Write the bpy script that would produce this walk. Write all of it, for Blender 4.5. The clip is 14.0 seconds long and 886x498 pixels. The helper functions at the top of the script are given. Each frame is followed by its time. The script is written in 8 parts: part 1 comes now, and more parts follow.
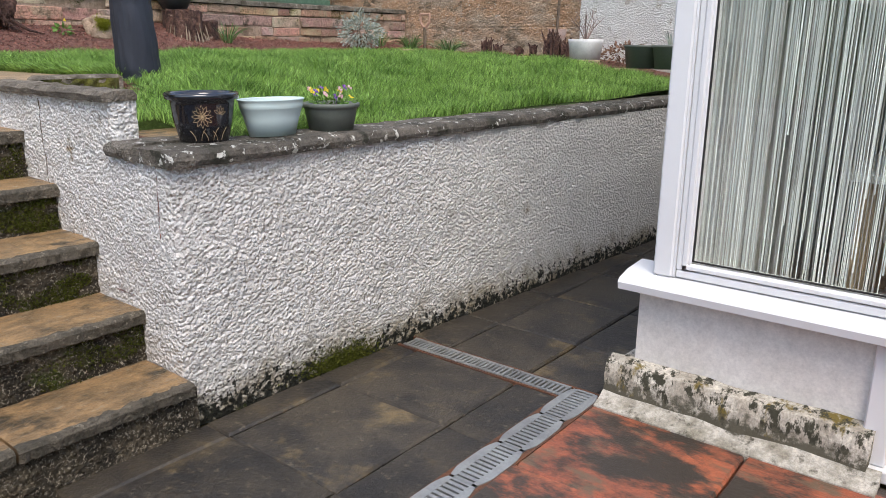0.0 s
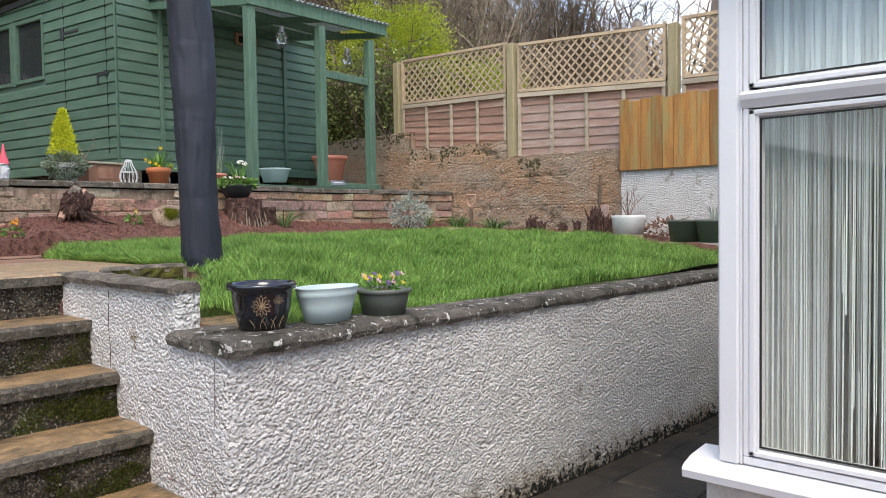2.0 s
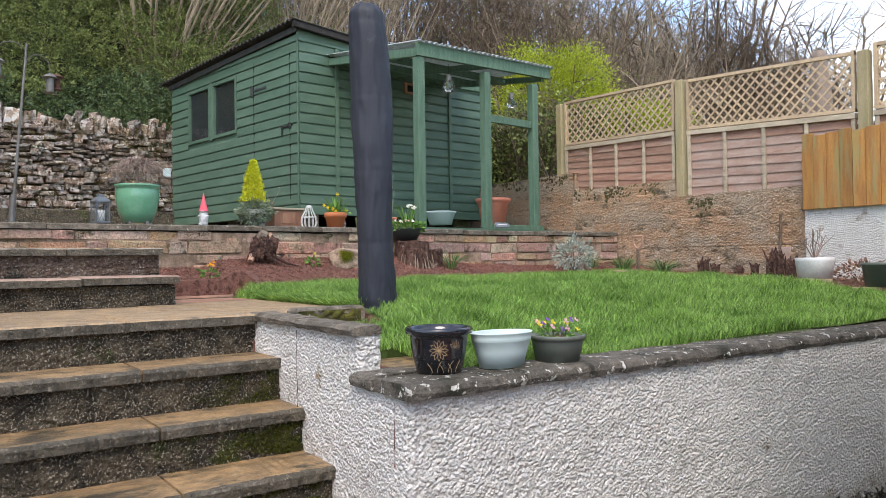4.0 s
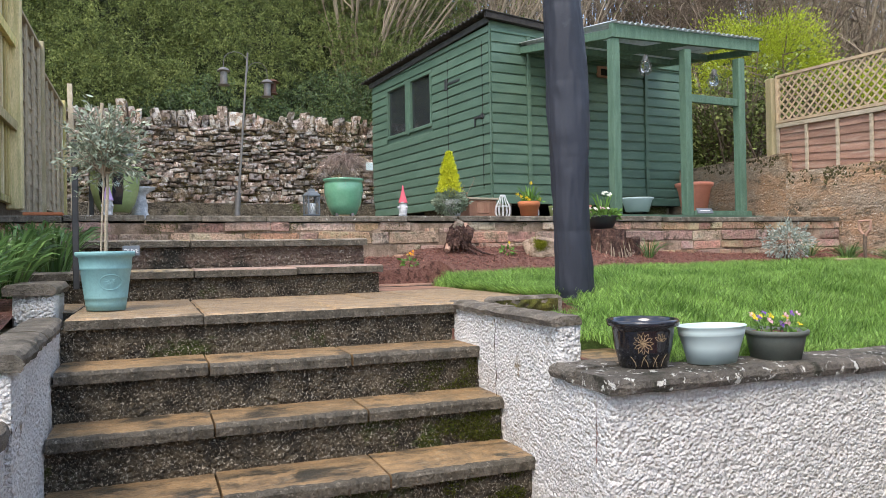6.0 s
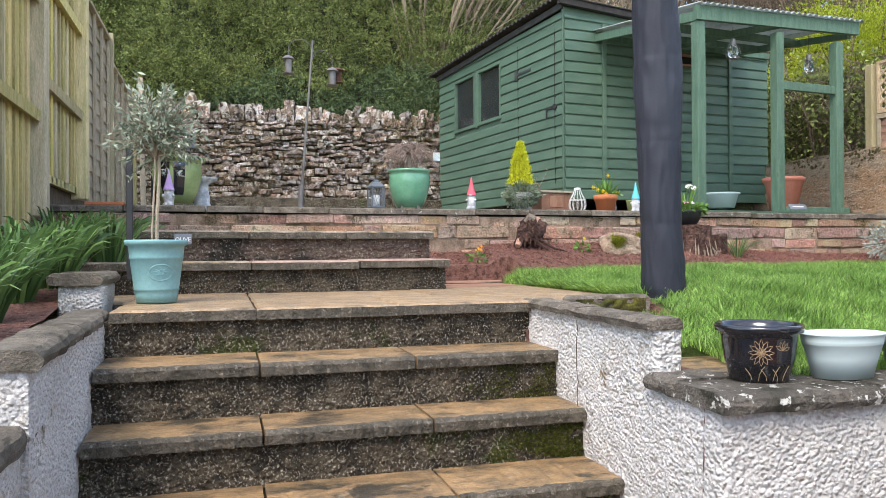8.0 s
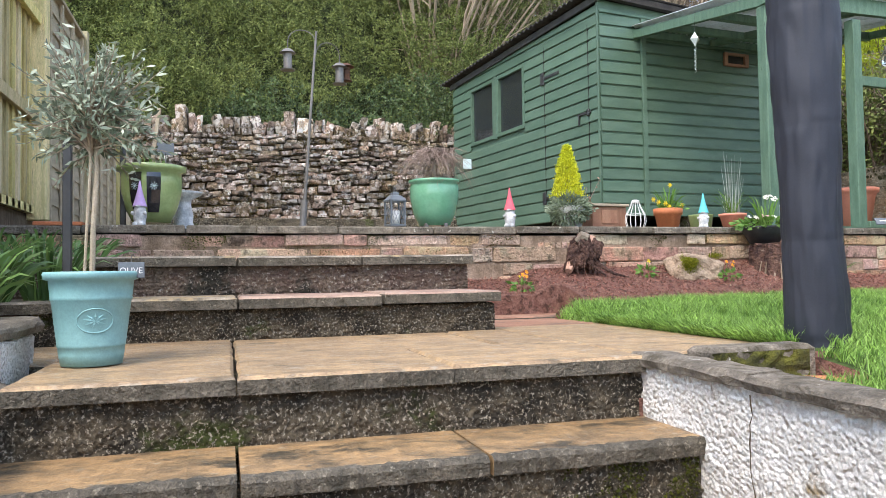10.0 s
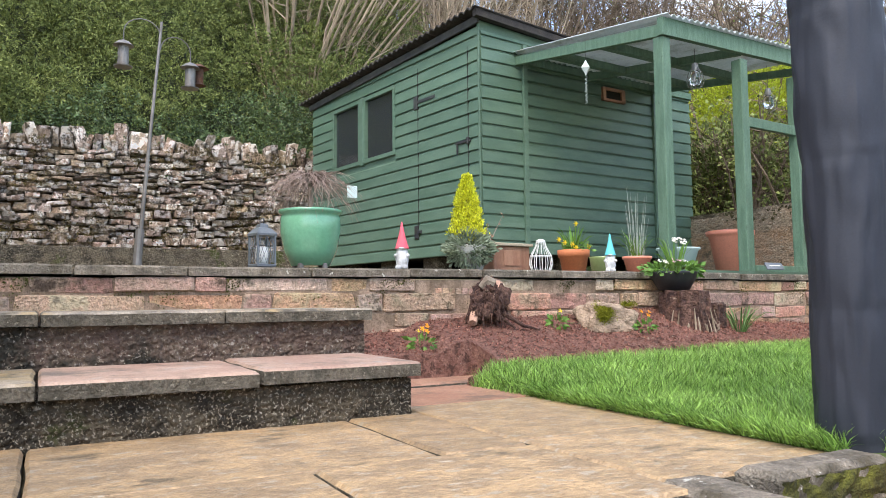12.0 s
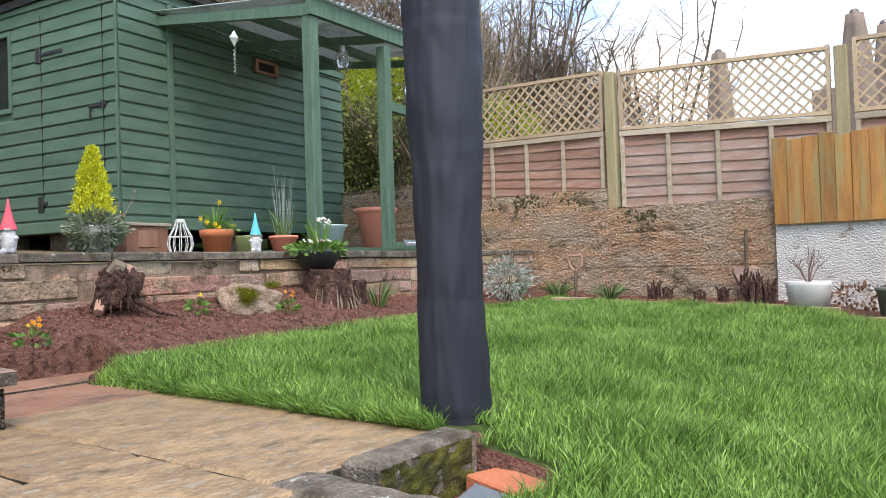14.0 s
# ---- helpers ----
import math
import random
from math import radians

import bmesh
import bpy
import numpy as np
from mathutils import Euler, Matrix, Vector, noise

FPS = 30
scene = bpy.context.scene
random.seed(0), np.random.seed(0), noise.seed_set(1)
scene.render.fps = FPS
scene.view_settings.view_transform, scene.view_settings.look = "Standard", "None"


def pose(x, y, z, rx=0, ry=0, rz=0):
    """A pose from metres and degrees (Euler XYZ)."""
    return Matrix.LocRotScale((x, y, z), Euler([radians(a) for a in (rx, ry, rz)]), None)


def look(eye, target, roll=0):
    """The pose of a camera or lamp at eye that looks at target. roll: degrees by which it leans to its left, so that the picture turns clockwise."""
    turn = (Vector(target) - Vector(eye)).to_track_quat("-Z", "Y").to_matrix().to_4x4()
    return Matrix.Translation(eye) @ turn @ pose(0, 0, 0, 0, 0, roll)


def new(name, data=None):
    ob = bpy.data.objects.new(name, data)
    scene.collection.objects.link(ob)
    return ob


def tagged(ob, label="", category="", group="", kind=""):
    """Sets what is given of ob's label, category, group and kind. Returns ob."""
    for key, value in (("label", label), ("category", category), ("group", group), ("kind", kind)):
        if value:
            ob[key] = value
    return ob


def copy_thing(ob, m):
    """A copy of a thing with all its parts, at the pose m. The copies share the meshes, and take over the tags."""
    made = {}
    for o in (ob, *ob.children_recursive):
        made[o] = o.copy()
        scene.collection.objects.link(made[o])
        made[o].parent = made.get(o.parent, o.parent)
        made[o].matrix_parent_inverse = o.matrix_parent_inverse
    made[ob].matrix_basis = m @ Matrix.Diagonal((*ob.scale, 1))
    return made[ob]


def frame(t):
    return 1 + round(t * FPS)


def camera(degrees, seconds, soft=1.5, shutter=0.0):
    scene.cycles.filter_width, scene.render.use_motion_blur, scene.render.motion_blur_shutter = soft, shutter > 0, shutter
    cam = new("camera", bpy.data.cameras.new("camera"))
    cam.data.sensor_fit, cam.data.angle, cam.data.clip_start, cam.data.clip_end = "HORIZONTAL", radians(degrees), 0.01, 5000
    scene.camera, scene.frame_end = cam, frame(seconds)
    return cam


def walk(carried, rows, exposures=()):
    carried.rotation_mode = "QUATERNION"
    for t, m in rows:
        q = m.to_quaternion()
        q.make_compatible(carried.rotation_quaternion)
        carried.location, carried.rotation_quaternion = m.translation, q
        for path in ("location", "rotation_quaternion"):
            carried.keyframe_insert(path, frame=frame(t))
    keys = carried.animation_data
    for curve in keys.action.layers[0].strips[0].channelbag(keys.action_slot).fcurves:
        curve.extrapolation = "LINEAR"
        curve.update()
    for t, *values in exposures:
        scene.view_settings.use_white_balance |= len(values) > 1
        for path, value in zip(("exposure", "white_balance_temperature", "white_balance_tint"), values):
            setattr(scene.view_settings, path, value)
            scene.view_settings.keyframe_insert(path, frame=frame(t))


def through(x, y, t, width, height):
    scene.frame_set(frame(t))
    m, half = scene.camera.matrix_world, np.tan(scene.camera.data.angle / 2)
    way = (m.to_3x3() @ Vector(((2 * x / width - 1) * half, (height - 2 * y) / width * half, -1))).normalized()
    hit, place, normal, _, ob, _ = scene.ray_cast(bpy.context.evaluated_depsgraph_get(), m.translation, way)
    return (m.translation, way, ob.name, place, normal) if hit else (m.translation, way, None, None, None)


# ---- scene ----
cam = camera(61.4, 14.0, soft=0.8)
PATH = [
    (0, (-0.105, 0.73, 1.22), (-1.307, 2.24, 0.696), 0.5),
    (0.5, (-0.109, 0.722, 1.238), (-1.291, 2.284, 0.833), 0.4),
    (1, (-0.111, 0.72, 1.255), (-1.318, 2.292, 0.985), 0.0),
    (1.5, (-0.119, 0.716, 1.27), (-1.377, 2.261, 1.101), -0.3),
    (2, (-0.113, 0.711, 1.271), (-1.452, 2.195, 1.194), -0.9),
    (2.5, (-0.121, 0.696, 1.28), (-1.529, 2.116, 1.253), -1.2),
    (5, (-0.176, 0.66, 1.296), (-1.932, 1.618, 1.328), -0.9),
    (5.5, (-0.191, 0.669, 1.295), (-2.006, 1.509, 1.319), -1.2),
    (6, (-0.196, 0.658, 1.298), (-2.058, 1.386, 1.31), -1.0),
    (6.5, (-0.209, 0.672, 1.294), (-2.1, 1.322, 1.293), -1.0),
    (7, (-0.23, 0.667, 1.27), (-2.136, 1.272, 1.263), -0.3),
    (9.5, (-1.271, 0.865, 1.28), (-3.199, 1.393, 1.314), -0.8),
    (10, (-1.519, 0.829, 1.306), (-3.437, 1.389, 1.377), -0.9),
    (10.5, (-1.725, 0.861, 1.29), (-3.624, 1.483, 1.39), -1.1),
    (11, (-1.94, 0.932, 1.316), (-3.805, 1.644, 1.434), -1.0),
    (11.5, (-2.125, 0.934, 1.33), (-3.948, 1.746, 1.461), -0.9),
    (12, (-2.35, 0.876, 1.426), (-4.105, 1.825, 1.569), -0.6),
    (12.5, (-2.397, 0.869, 1.503), (-4.062, 1.967, 1.645), -0.7),
    (13, (-2.368, 0.917, 1.512), (-3.891, 2.209, 1.635), -1.0),
    (13.5, (-2.328, 0.961, 1.507), (-3.698, 2.415, 1.595), -1.5),
    (14, (-2.303, 0.981, 1.494), (-3.485, 2.594, 1.534), -1.8),
]
walk(cam, [(t, look(eye, target, roll)) for t, eye, target, roll in PATH],
     exposures=[(t, e + 0.24, 6980, 12) for t, e in ((0, 1.12), (2.5, 1.12), (5, 1.32), (7, 1.45), (9.5, 1.68), (12.5, 1.64), (14, 1.3))])

# ---- light ----
SUN_ELEV, SUN_AZ = 55.0, 132.0
world = bpy.data.worlds.new("world")
scene.world = world
world.use_nodes = True
wn, wl = world.node_tree.nodes, world.node_tree.links
wn.clear()
w_out = wn.new("ShaderNodeOutputWorld")
w_bg = wn.new("ShaderNodeBackground")
w_sky = wn.new("ShaderNodeTexSky")
w_sky.sky_type = "NISHITA"
w_sky.sun_disc = False
w_sky.sun_elevation = radians(SUN_ELEV)
w_sky.sun_rotation = radians(SUN_AZ)
w_bg.inputs["Strength"].default_value = 0.15
w_co = wn.new("ShaderNodeTexCoord")
w_map = wn.new("ShaderNodeMapping")
w_map.inputs["Scale"].default_value = (1.0, 1.0, 2.2)
w_map.inputs["Location"].default_value = (0.3, 0.7, 0.0)
w_no = wn.new("ShaderNodeTexNoise")
w_no.inputs["Scale"].default_value = 2.3
w_no.inputs["Detail"].default_value = 8
w_no.inputs["Roughness"].default_value = 0.55
w_ra = wn.new("ShaderNodeValToRGB")
w_ra.color_ramp.elements[0].position, w_ra.color_ramp.elements[1].position = 0.50, 0.72
w_mx = wn.new("ShaderNodeMix")
w_mx.data_type = "RGBA"
w_mx.inputs["B"].default_value = (5.2, 5.2, 5.15, 1)
wl.new(w_co.outputs["Generated"], w_map.inputs["Vector"])
wl.new(w_map.outputs["Vector"], w_no.inputs["Vector"])
wl.new(w_no.outputs["Fac"], w_ra.inputs["Fac"])
wl.new(w_ra.outputs["Color"], w_mx.inputs["Factor"])
wl.new(w_sky.outputs["Color"], w_mx.inputs["A"])
wl.new(w_mx.outputs["Result"], w_bg.inputs["Color"])
wl.new(w_bg.outputs["Background"], w_out.inputs["Surface"])

sun_data = bpy.data.lights.new("sun", "SUN")
sun_data.energy, sun_data.angle, sun_data.color = 0.9, radians(30), (1.0, 0.95, 0.88)
sun = new("sun", sun_data)
s_az, s_el = radians(SUN_AZ), radians(SUN_ELEV)
s_dir = Vector((math.sin(s_az) * math.cos(s_el), math.cos(s_az) * math.cos(s_el), math.sin(s_el)))
sun.rotation_euler = s_dir.to_track_quat("Z", "Y").to_euler()

# ---- materials ----
def mat(name, a, b, scale=6.0, rough=0.85, bump=0.4, fine=70.0, stain=None, stain_scale=2.5, stain_at=(0.52, 0.68), vary=0.12,
        metal=0.0, second=None, second_scale=5.0, second_at=(0.55, 0.7), stretch=(1, 1, 1), depth=0.01, spec=0.4, coat=0.0, island=False, world=False, hue=0.0):
    """Two colours mixed by coarse noise, darkened and lightened by fine noise, with up to two stains, a bump and a shift of tone from piece to piece."""
    m = bpy.data.materials.new(name)
    m.use_nodes = True
    nt = m.node_tree
    N, L = nt.nodes, nt.links
    bsdf = N["Principled BSDF"]
    co, info = N.new("ShaderNodeTexCoord"), N.new("ShaderNodeObjectInfo")
    rnd = N.new("ShaderNodeNewGeometry").outputs["Random Per Island"] if island else info.outputs["Random"]
    off = N.new("ShaderNodeVectorMath")
    off.operation = "MULTIPLY_ADD"
    off.inputs[1].default_value = (17.3, 11.1, 23.7)
    comb = N.new("ShaderNodeCombineXYZ")
    for k in "XYZ":
        L.new(info.outputs["Random"], comb.inputs[k])
    L.new(comb.outputs[0], off.inputs[0])
    mp = N.new("ShaderNodeMapping")
    mp.inputs["Scale"].default_value = stretch
    L.new(N.new("ShaderNodeNewGeometry").outputs["Position"] if world else co.outputs["Object"], mp.inputs["Vector"])
    L.new(mp.outputs["Vector"], off.inputs[2])

    def noise_node(sc, detail, rough_=0.6):
        n = N.new("ShaderNodeTexNoise")
        n.inputs["Scale"].default_value, n.inputs["Detail"].default_value, n.inputs["Roughness"].default_value = sc, detail, rough_
        L.new(off.outputs[0], n.inputs["Vector"])
        return n.outputs["Fac"]

    def ramp(f, lo, hi):
        r = N.new("ShaderNodeMapRange")
        r.interpolation_type = "SMOOTHSTEP"
        r.inputs["From Min"].default_value, r.inputs["From Max"].default_value = lo, hi
        L.new(f, r.inputs["Value"])
        return r.outputs["Result"]

    def mix(fac, x, y, mode="MIX"):
        n = N.new("ShaderNodeMix")
        n.data_type, n.blend_type = "RGBA", mode
        for key, v in (("Factor", fac), ("A", x), ("B", y)):
            if hasattr(v, "links"):
                L.new(v, n.inputs[key])
            elif key == "Factor":
                n.inputs[key].default_value = v
            else:
                n.inputs[key].default_value = (*v, 1)
        return n.outputs["Result"]

    big, small, tiny = noise_node(scale, 5), noise_node(fine, 3, 0.7), noise_node(fine * 3.2, 2, 0.7)
    col = mix(ramp(big, 0.35, 0.65), a, b)
    amp = 0.12 + 0.62 * min(1.0, bump)
    grain = N.new("ShaderNodeMapRange")
    grain.inputs["From Min"].default_value, grain.inputs["From Max"].default_value = 0.25, 0.75
    grain.inputs["To Min"].default_value, grain.inputs["To Max"].default_value = (1 - amp, 1 + amp * 1.1) if bump else (0.985, 1.015)
    both = N.new("ShaderNodeMath")
    both.operation = "MULTIPLY_ADD"
    both.inputs[1].default_value = 0.55
    lift = N.new("ShaderNodeMath")
    lift.operation = "MULTIPLY"
    lift.inputs[1].default_value = 0.45
    L.new(tiny, lift.inputs[0])
    L.new(small, both.inputs[0])
    L.new(lift.outputs[0], both.inputs[2])
    L.new(both.outputs[0], grain.inputs["Value"])
    gc = N.new("ShaderNodeCombineColor")
    for k in ("Red", "Green", "Blue"):
        L.new(grain.outputs[0], gc.inputs[k])
    col = mix(1.0, col, gc.outputs[0], "MULTIPLY")
    if second:
        col = mix(ramp(noise_node(second_scale, 6, 0.65), *second_at), col, second)
    if stain:
        col = mix(ramp(noise_node(stain_scale, 7, 0.7), *stain_at), col, stain)
    hsv = N.new("ShaderNodeHueSaturation")
    vr = N.new("ShaderNodeMapRange")
    vr.inputs["To Min"].default_value, vr.inputs["To Max"].default_value = 1 - vary, 1 + vary
    L.new(rnd, vr.inputs["Value"])
    L.new(vr.outputs[0], hsv.inputs["Value"])
    if hue:
        wh = N.new("ShaderNodeTexWhiteNoise")
        wh.noise_dimensions = "1D"
        L.new(rnd, wh.inputs["W"])
        for out, lo, hi in (("Value", 0.5 - hue, 0.5 + hue), ("Color", 0.7, 1.25)):
            tr = N.new("ShaderNodeMapRange")
            tr.inputs["To Min"].default_value, tr.inputs["To Max"].default_value = lo, hi
            L.new(wh.outputs[out], tr.inputs["Value"])
            L.new(tr.outputs[0], hsv.inputs["Hue" if out == "Value" else "Saturation"])
    L.new(col, hsv.inputs["Color"])
    L.new(hsv.outputs[0], bsdf.inputs["Base Color"])
    bsdf.inputs["Roughness"].default_value, bsdf.inputs["Metallic"].default_value = rough, metal
    bsdf.inputs["Specular IOR Level"].default_value = spec
    bsdf.inputs["Coat Weight"].default_value = coat
    if bump:
        add = N.new("ShaderNodeMath")
        add.operation = "MULTIPLY_ADD"
        L.new(big, add.inputs[0])
        add.inputs[1].default_value = 1.6
        L.new(small, add.inputs[2])
        bp = N.new("ShaderNodeBump")
        bp.inputs["Strength"].default_value, bp.inputs["Distance"].default_value = bump, depth
        L.new(add.outputs[0], bp.inputs["Height"])
        L.new(bp.outputs[0], bsdf.inputs["Normal"])
    return m


def add_layer(m, colour, axis, lo, hi, scale, spread=0.5, power=None):
    """A growth or stain whose edge wanders along one axis of the object: full at lo, gone at hi."""
    nt = m.node_tree
    N, L = nt.nodes, nt.links
    bsdf = N["Principled BSDF"]
    old = bsdf.inputs["Base Color"].links[0].from_socket
    co, sep, no = N.new("ShaderNodeTexCoord"), N.new("ShaderNodeSeparateXYZ"), N.new("ShaderNodeTexNoise")
    no.inputs["Scale"].default_value, no.inputs["Detail"].default_value, no.inputs["Roughness"].default_value = scale, 8, 0.72
    L.new(co.outputs["Object"], sep.inputs[0])
    L.new(co.outputs["Object"], no.inputs["Vector"])
    h = N.new("ShaderNodeMath")
    h.operation = "MULTIPLY_ADD"
    L.new(no.outputs["Fac"], h.inputs[0])
    h.inputs[1].default_value = spread * 2
    L.new(sep.outputs[axis], h.inputs[2])
    r = N.new("ShaderNodeMapRange")
    r.interpolation_type = "SMOOTHSTEP"
    r.inputs["From Min"].default_value, r.inputs["From Max"].default_value = lo + spread, hi + spread
    r.inputs["To Min"].default_value, r.inputs["To Max"].default_value = 1, 0
    L.new(h.outputs[0], r.inputs["Value"])
    mx = N.new("ShaderNodeMix")
    mx.data_type = "RGBA"
    L.new(r.outputs[0], mx.inputs["Factor"])
    L.new(old, mx.inputs["A"])
    mx.inputs["B"].default_value = (*colour, 1)
    L.new(mx.outputs["Result"], bsdf.inputs["Base Color"])
    return m


def nodules(m, scale, depth, strength=1.0, warp=0.35):
    """Fine lumps of a roughcast or pebbled face, added to a material's relief."""
    nt = m.node_tree
    N, L = nt.nodes, nt.links
    bsdf = N["Principled BSDF"]
    co, no, vo = N.new("ShaderNodeTexCoord"), N.new("ShaderNodeTexNoise"), N.new("ShaderNodeTexVoronoi")
    no.inputs["Scale"].default_value, no.inputs["Detail"].default_value, no.inputs["Roughness"].default_value = scale * 0.8, 6, 0.65
    vo.feature = "SMOOTH_F1"
    vo.inputs["Scale"].default_value, vo.inputs["Smoothness"].default_value = scale, 0.6
    add = N.new("ShaderNodeVectorMath")
    add.operation = "MULTIPLY_ADD"
    add.inputs[1].default_value = (warp / scale * 3,) * 3
    L.new(co.outputs["Object"], no.inputs["Vector"])
    L.new(no.outputs["Color"], add.inputs[0])
    L.new(co.outputs["Object"], add.inputs[2])
    L.new(add.outputs[0], vo.inputs["Vector"])
    h = N.new("ShaderNodeMath")
    h.operation = "SUBTRACT"
    L.new(no.outputs["Fac"], h.inputs[0])
    L.new(vo.outputs["Distance"], h.inputs[1])
    bp = N.new("ShaderNodeBump")
    bp.inputs["Strength"].default_value, bp.inputs["Distance"].default_value = strength, depth
    L.new(h.outputs[0], bp.inputs["Height"])
    if bsdf.inputs["Normal"].links:
        L.new(bsdf.inputs["Normal"].links[0].from_socket, bp.inputs["Normal"])
    L.new(bp.outputs[0], bsdf.inputs["Normal"])
    return m


def leafy(name, a, b, rough=0.55, through=0.25, vary=0.3, spec=0.4):
    """Leaf or blade: its tone varies from leaf to leaf and some light comes through."""
    m = bpy.data.materials.new(name)
    m.use_nodes = True
    N, L = m.node_tree.nodes, m.node_tree.links
    bsdf = N["Principled BSDF"]
    geo, mx, hsv, vr, no = (N.new(k) for k in ("ShaderNodeNewGeometry", "ShaderNodeMix", "ShaderNodeHueSaturation", "ShaderNodeMapRange", "ShaderNodeTexNoise"))
    mx.data_type = "RGBA"
    mx.inputs["A"].default_value, mx.inputs["B"].default_value = (*a, 1), (*b, 1)
    co = N.new("ShaderNodeTexCoord")
    no.inputs["Scale"].default_value = 3.0
    L.new(co.outputs["Object"], no.inputs["Vector"])
    ad = N.new("ShaderNodeMath")
    ad.operation = "MULTIPLY_ADD"
    L.new(geo.outputs["Random Per Island"], ad.inputs[0])
    ad.inputs[1].default_value = 0.6
    sb = N.new("ShaderNodeMath")
    sb.operation = "MULTIPLY_ADD"
    sb.inputs[1].default_value, sb.inputs[2].default_value = 1.6, -0.6
    L.new(no.outputs["Fac"], sb.inputs[0])
    L.new(sb.outputs[0], ad.inputs[2])
    L.new(ad.outputs[0], mx.inputs["Factor"])
    vr.inputs["To Min"].default_value, vr.inputs["To Max"].default_value = 1 - vary, 1 + vary
    L.new(geo.outputs["Random Per Island"], vr.inputs["Value"])
    L.new(vr.outputs[0], hsv.inputs["Value"])
    L.new(mx.outputs["Result"], hsv.inputs["Color"])
    L.new(hsv.outputs[0], bsdf.inputs["Base Color"])
    bsdf.inputs["Roughness"].default_value, bsdf.inputs["Specular IOR Level"].default_value = rough, spec
    tr, ms = N.new("ShaderNodeBsdfTranslucent"), N.new("ShaderNodeMixShader")
    L.new(hsv.outputs[0], tr.inputs["Color"])
    ms.inputs[0].default_value = through
    L.new(bsdf.outputs[0], ms.inputs[1])
    L.new(tr.outputs[0], ms.inputs[2])
    L.new(ms.outputs[0], N["Material Output"].inputs["Surface"])
    return m


def glass_mat(name, rough=0.0, tint=(0.9, 0.95, 0.95)):
    m = bpy.data.materials.new(name)
    m.use_nodes = True
    b = m.node_tree.nodes["Principled BSDF"]
    b.inputs["Base Color"].default_value = (*tint, 1)
    b.inputs["Transmission Weight"].default_value, b.inputs["Roughness"].default_value, b.inputs["IOR"].default_value = 1.0, rough, 1.45
    return m


M = {}
M["render_white"] = mat("white_roughcast", (0.77, 0.745, 0.70), (0.83, 0.805, 0.76), 5, 0.9, 0.3, 120, stain=(0.42, 0.36, 0.27), stain_scale=5, stain_at=(0.64, 0.78), depth=0.006)
nodules(M["render_white"], 88, 0.018, 1.0, 0.05)
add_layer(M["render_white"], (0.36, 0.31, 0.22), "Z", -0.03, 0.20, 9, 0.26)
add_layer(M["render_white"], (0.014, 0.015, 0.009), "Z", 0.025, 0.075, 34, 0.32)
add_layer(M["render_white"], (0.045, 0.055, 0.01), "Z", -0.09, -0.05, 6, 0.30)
M["render_left"] = mat("white_roughcast_stairs", (0.76, 0.73, 0.68), (0.83, 0.81, 0.765), 5, 0.9, 0.4, 120, stain=(0.30, 0.22, 0.12), stain_scale=7, stain_at=(0.58, 0.72), depth=0.006)
nodules(M["render_left"], 88, 0.018, 1.0, 0.05)
M["plinth"] = mat("old_white_plinth", (0.56, 0.52, 0.44), (0.34, 0.30, 0.24), 9, 0.9, 0.8, 60, stain=(0.045, 0.043, 0.027), stain_scale=26, stain_at=(0.50, 0.58), second=(0.17, 0.125, 0.03), second_scale=11, second_at=(0.54, 0.62), stretch=(1, 1, 0.45))
add_layer(M["plinth"], (0.10, 0.092, 0.065), "Z", 0.045, 0.10, 26, 0.14)
M["fillet"] = mat("stained_cement", (0.46, 0.43, 0.37), (0.25, 0.23, 0.18), 14, 0.9, 0.7, 70, stain=(0.07, 0.065, 0.045), stain_scale=12, stain_at=(0.52, 0.64))
M["house_wall"] = mat("painted_smooth_render", (0.66, 0.635, 0.59), (0.61, 0.58, 0.53), 4, 0.85, 0.12, 30, stain=(0.60, 0.575, 0.53), stain_scale=5, stain_at=(0.6, 0.9))
M["coping"] = mat("weathered_coping", (0.09, 0.08, 0.064), (0.19, 0.165, 0.135), 14, 0.9, 0.9, 90, stain=(0.62, 0.61, 0.55), stain_scale=24, stain_at=(0.585, 0.61), second=(0.035, 0.034, 0.022), second_scale=7, second_at=(0.48, 0.64), depth=0.02)
M["coping_plain"] = mat("plain_weathered_coping", (0.10, 0.086, 0.066), (0.18, 0.155, 0.12), 9, 0.8, 0.8, 80, stain=(0.05, 0.045, 0.03), stain_scale=5, stain_at=(0.5, 0.68), second=(0.30, 0.27, 0.22), second_scale=40, second_at=(0.60, 0.68), depth=0.015)
M["coping_sparse"] = mat("dark_weathered_coping", (0.12, 0.103, 0.08), (0.24, 0.205, 0.16), 12, 0.9, 0.9, 90, stain=(0.5, 0.48, 0.42), stain_scale=26, stain_at=(0.63, 0.66), second=(0.09, 0.075, 0.05), second_scale=9, second_at=(0.5, 0.66), depth=0.02)
M["path_red"] = mat("reddish_path_slab", (0.27, 0.135, 0.085), (0.33, 0.185, 0.12), 5, 0.6, 0.5, 50, stain=(0.14, 0.09, 0.06), stain_scale=4, stain_at=(0.5, 0.66), vary=0.08)
M["root_grey"] = mat("grey_dead_wood", (0.25, 0.22, 0.17), (0.16, 0.13, 0.10), 12, 0.9, 0.5, 60)
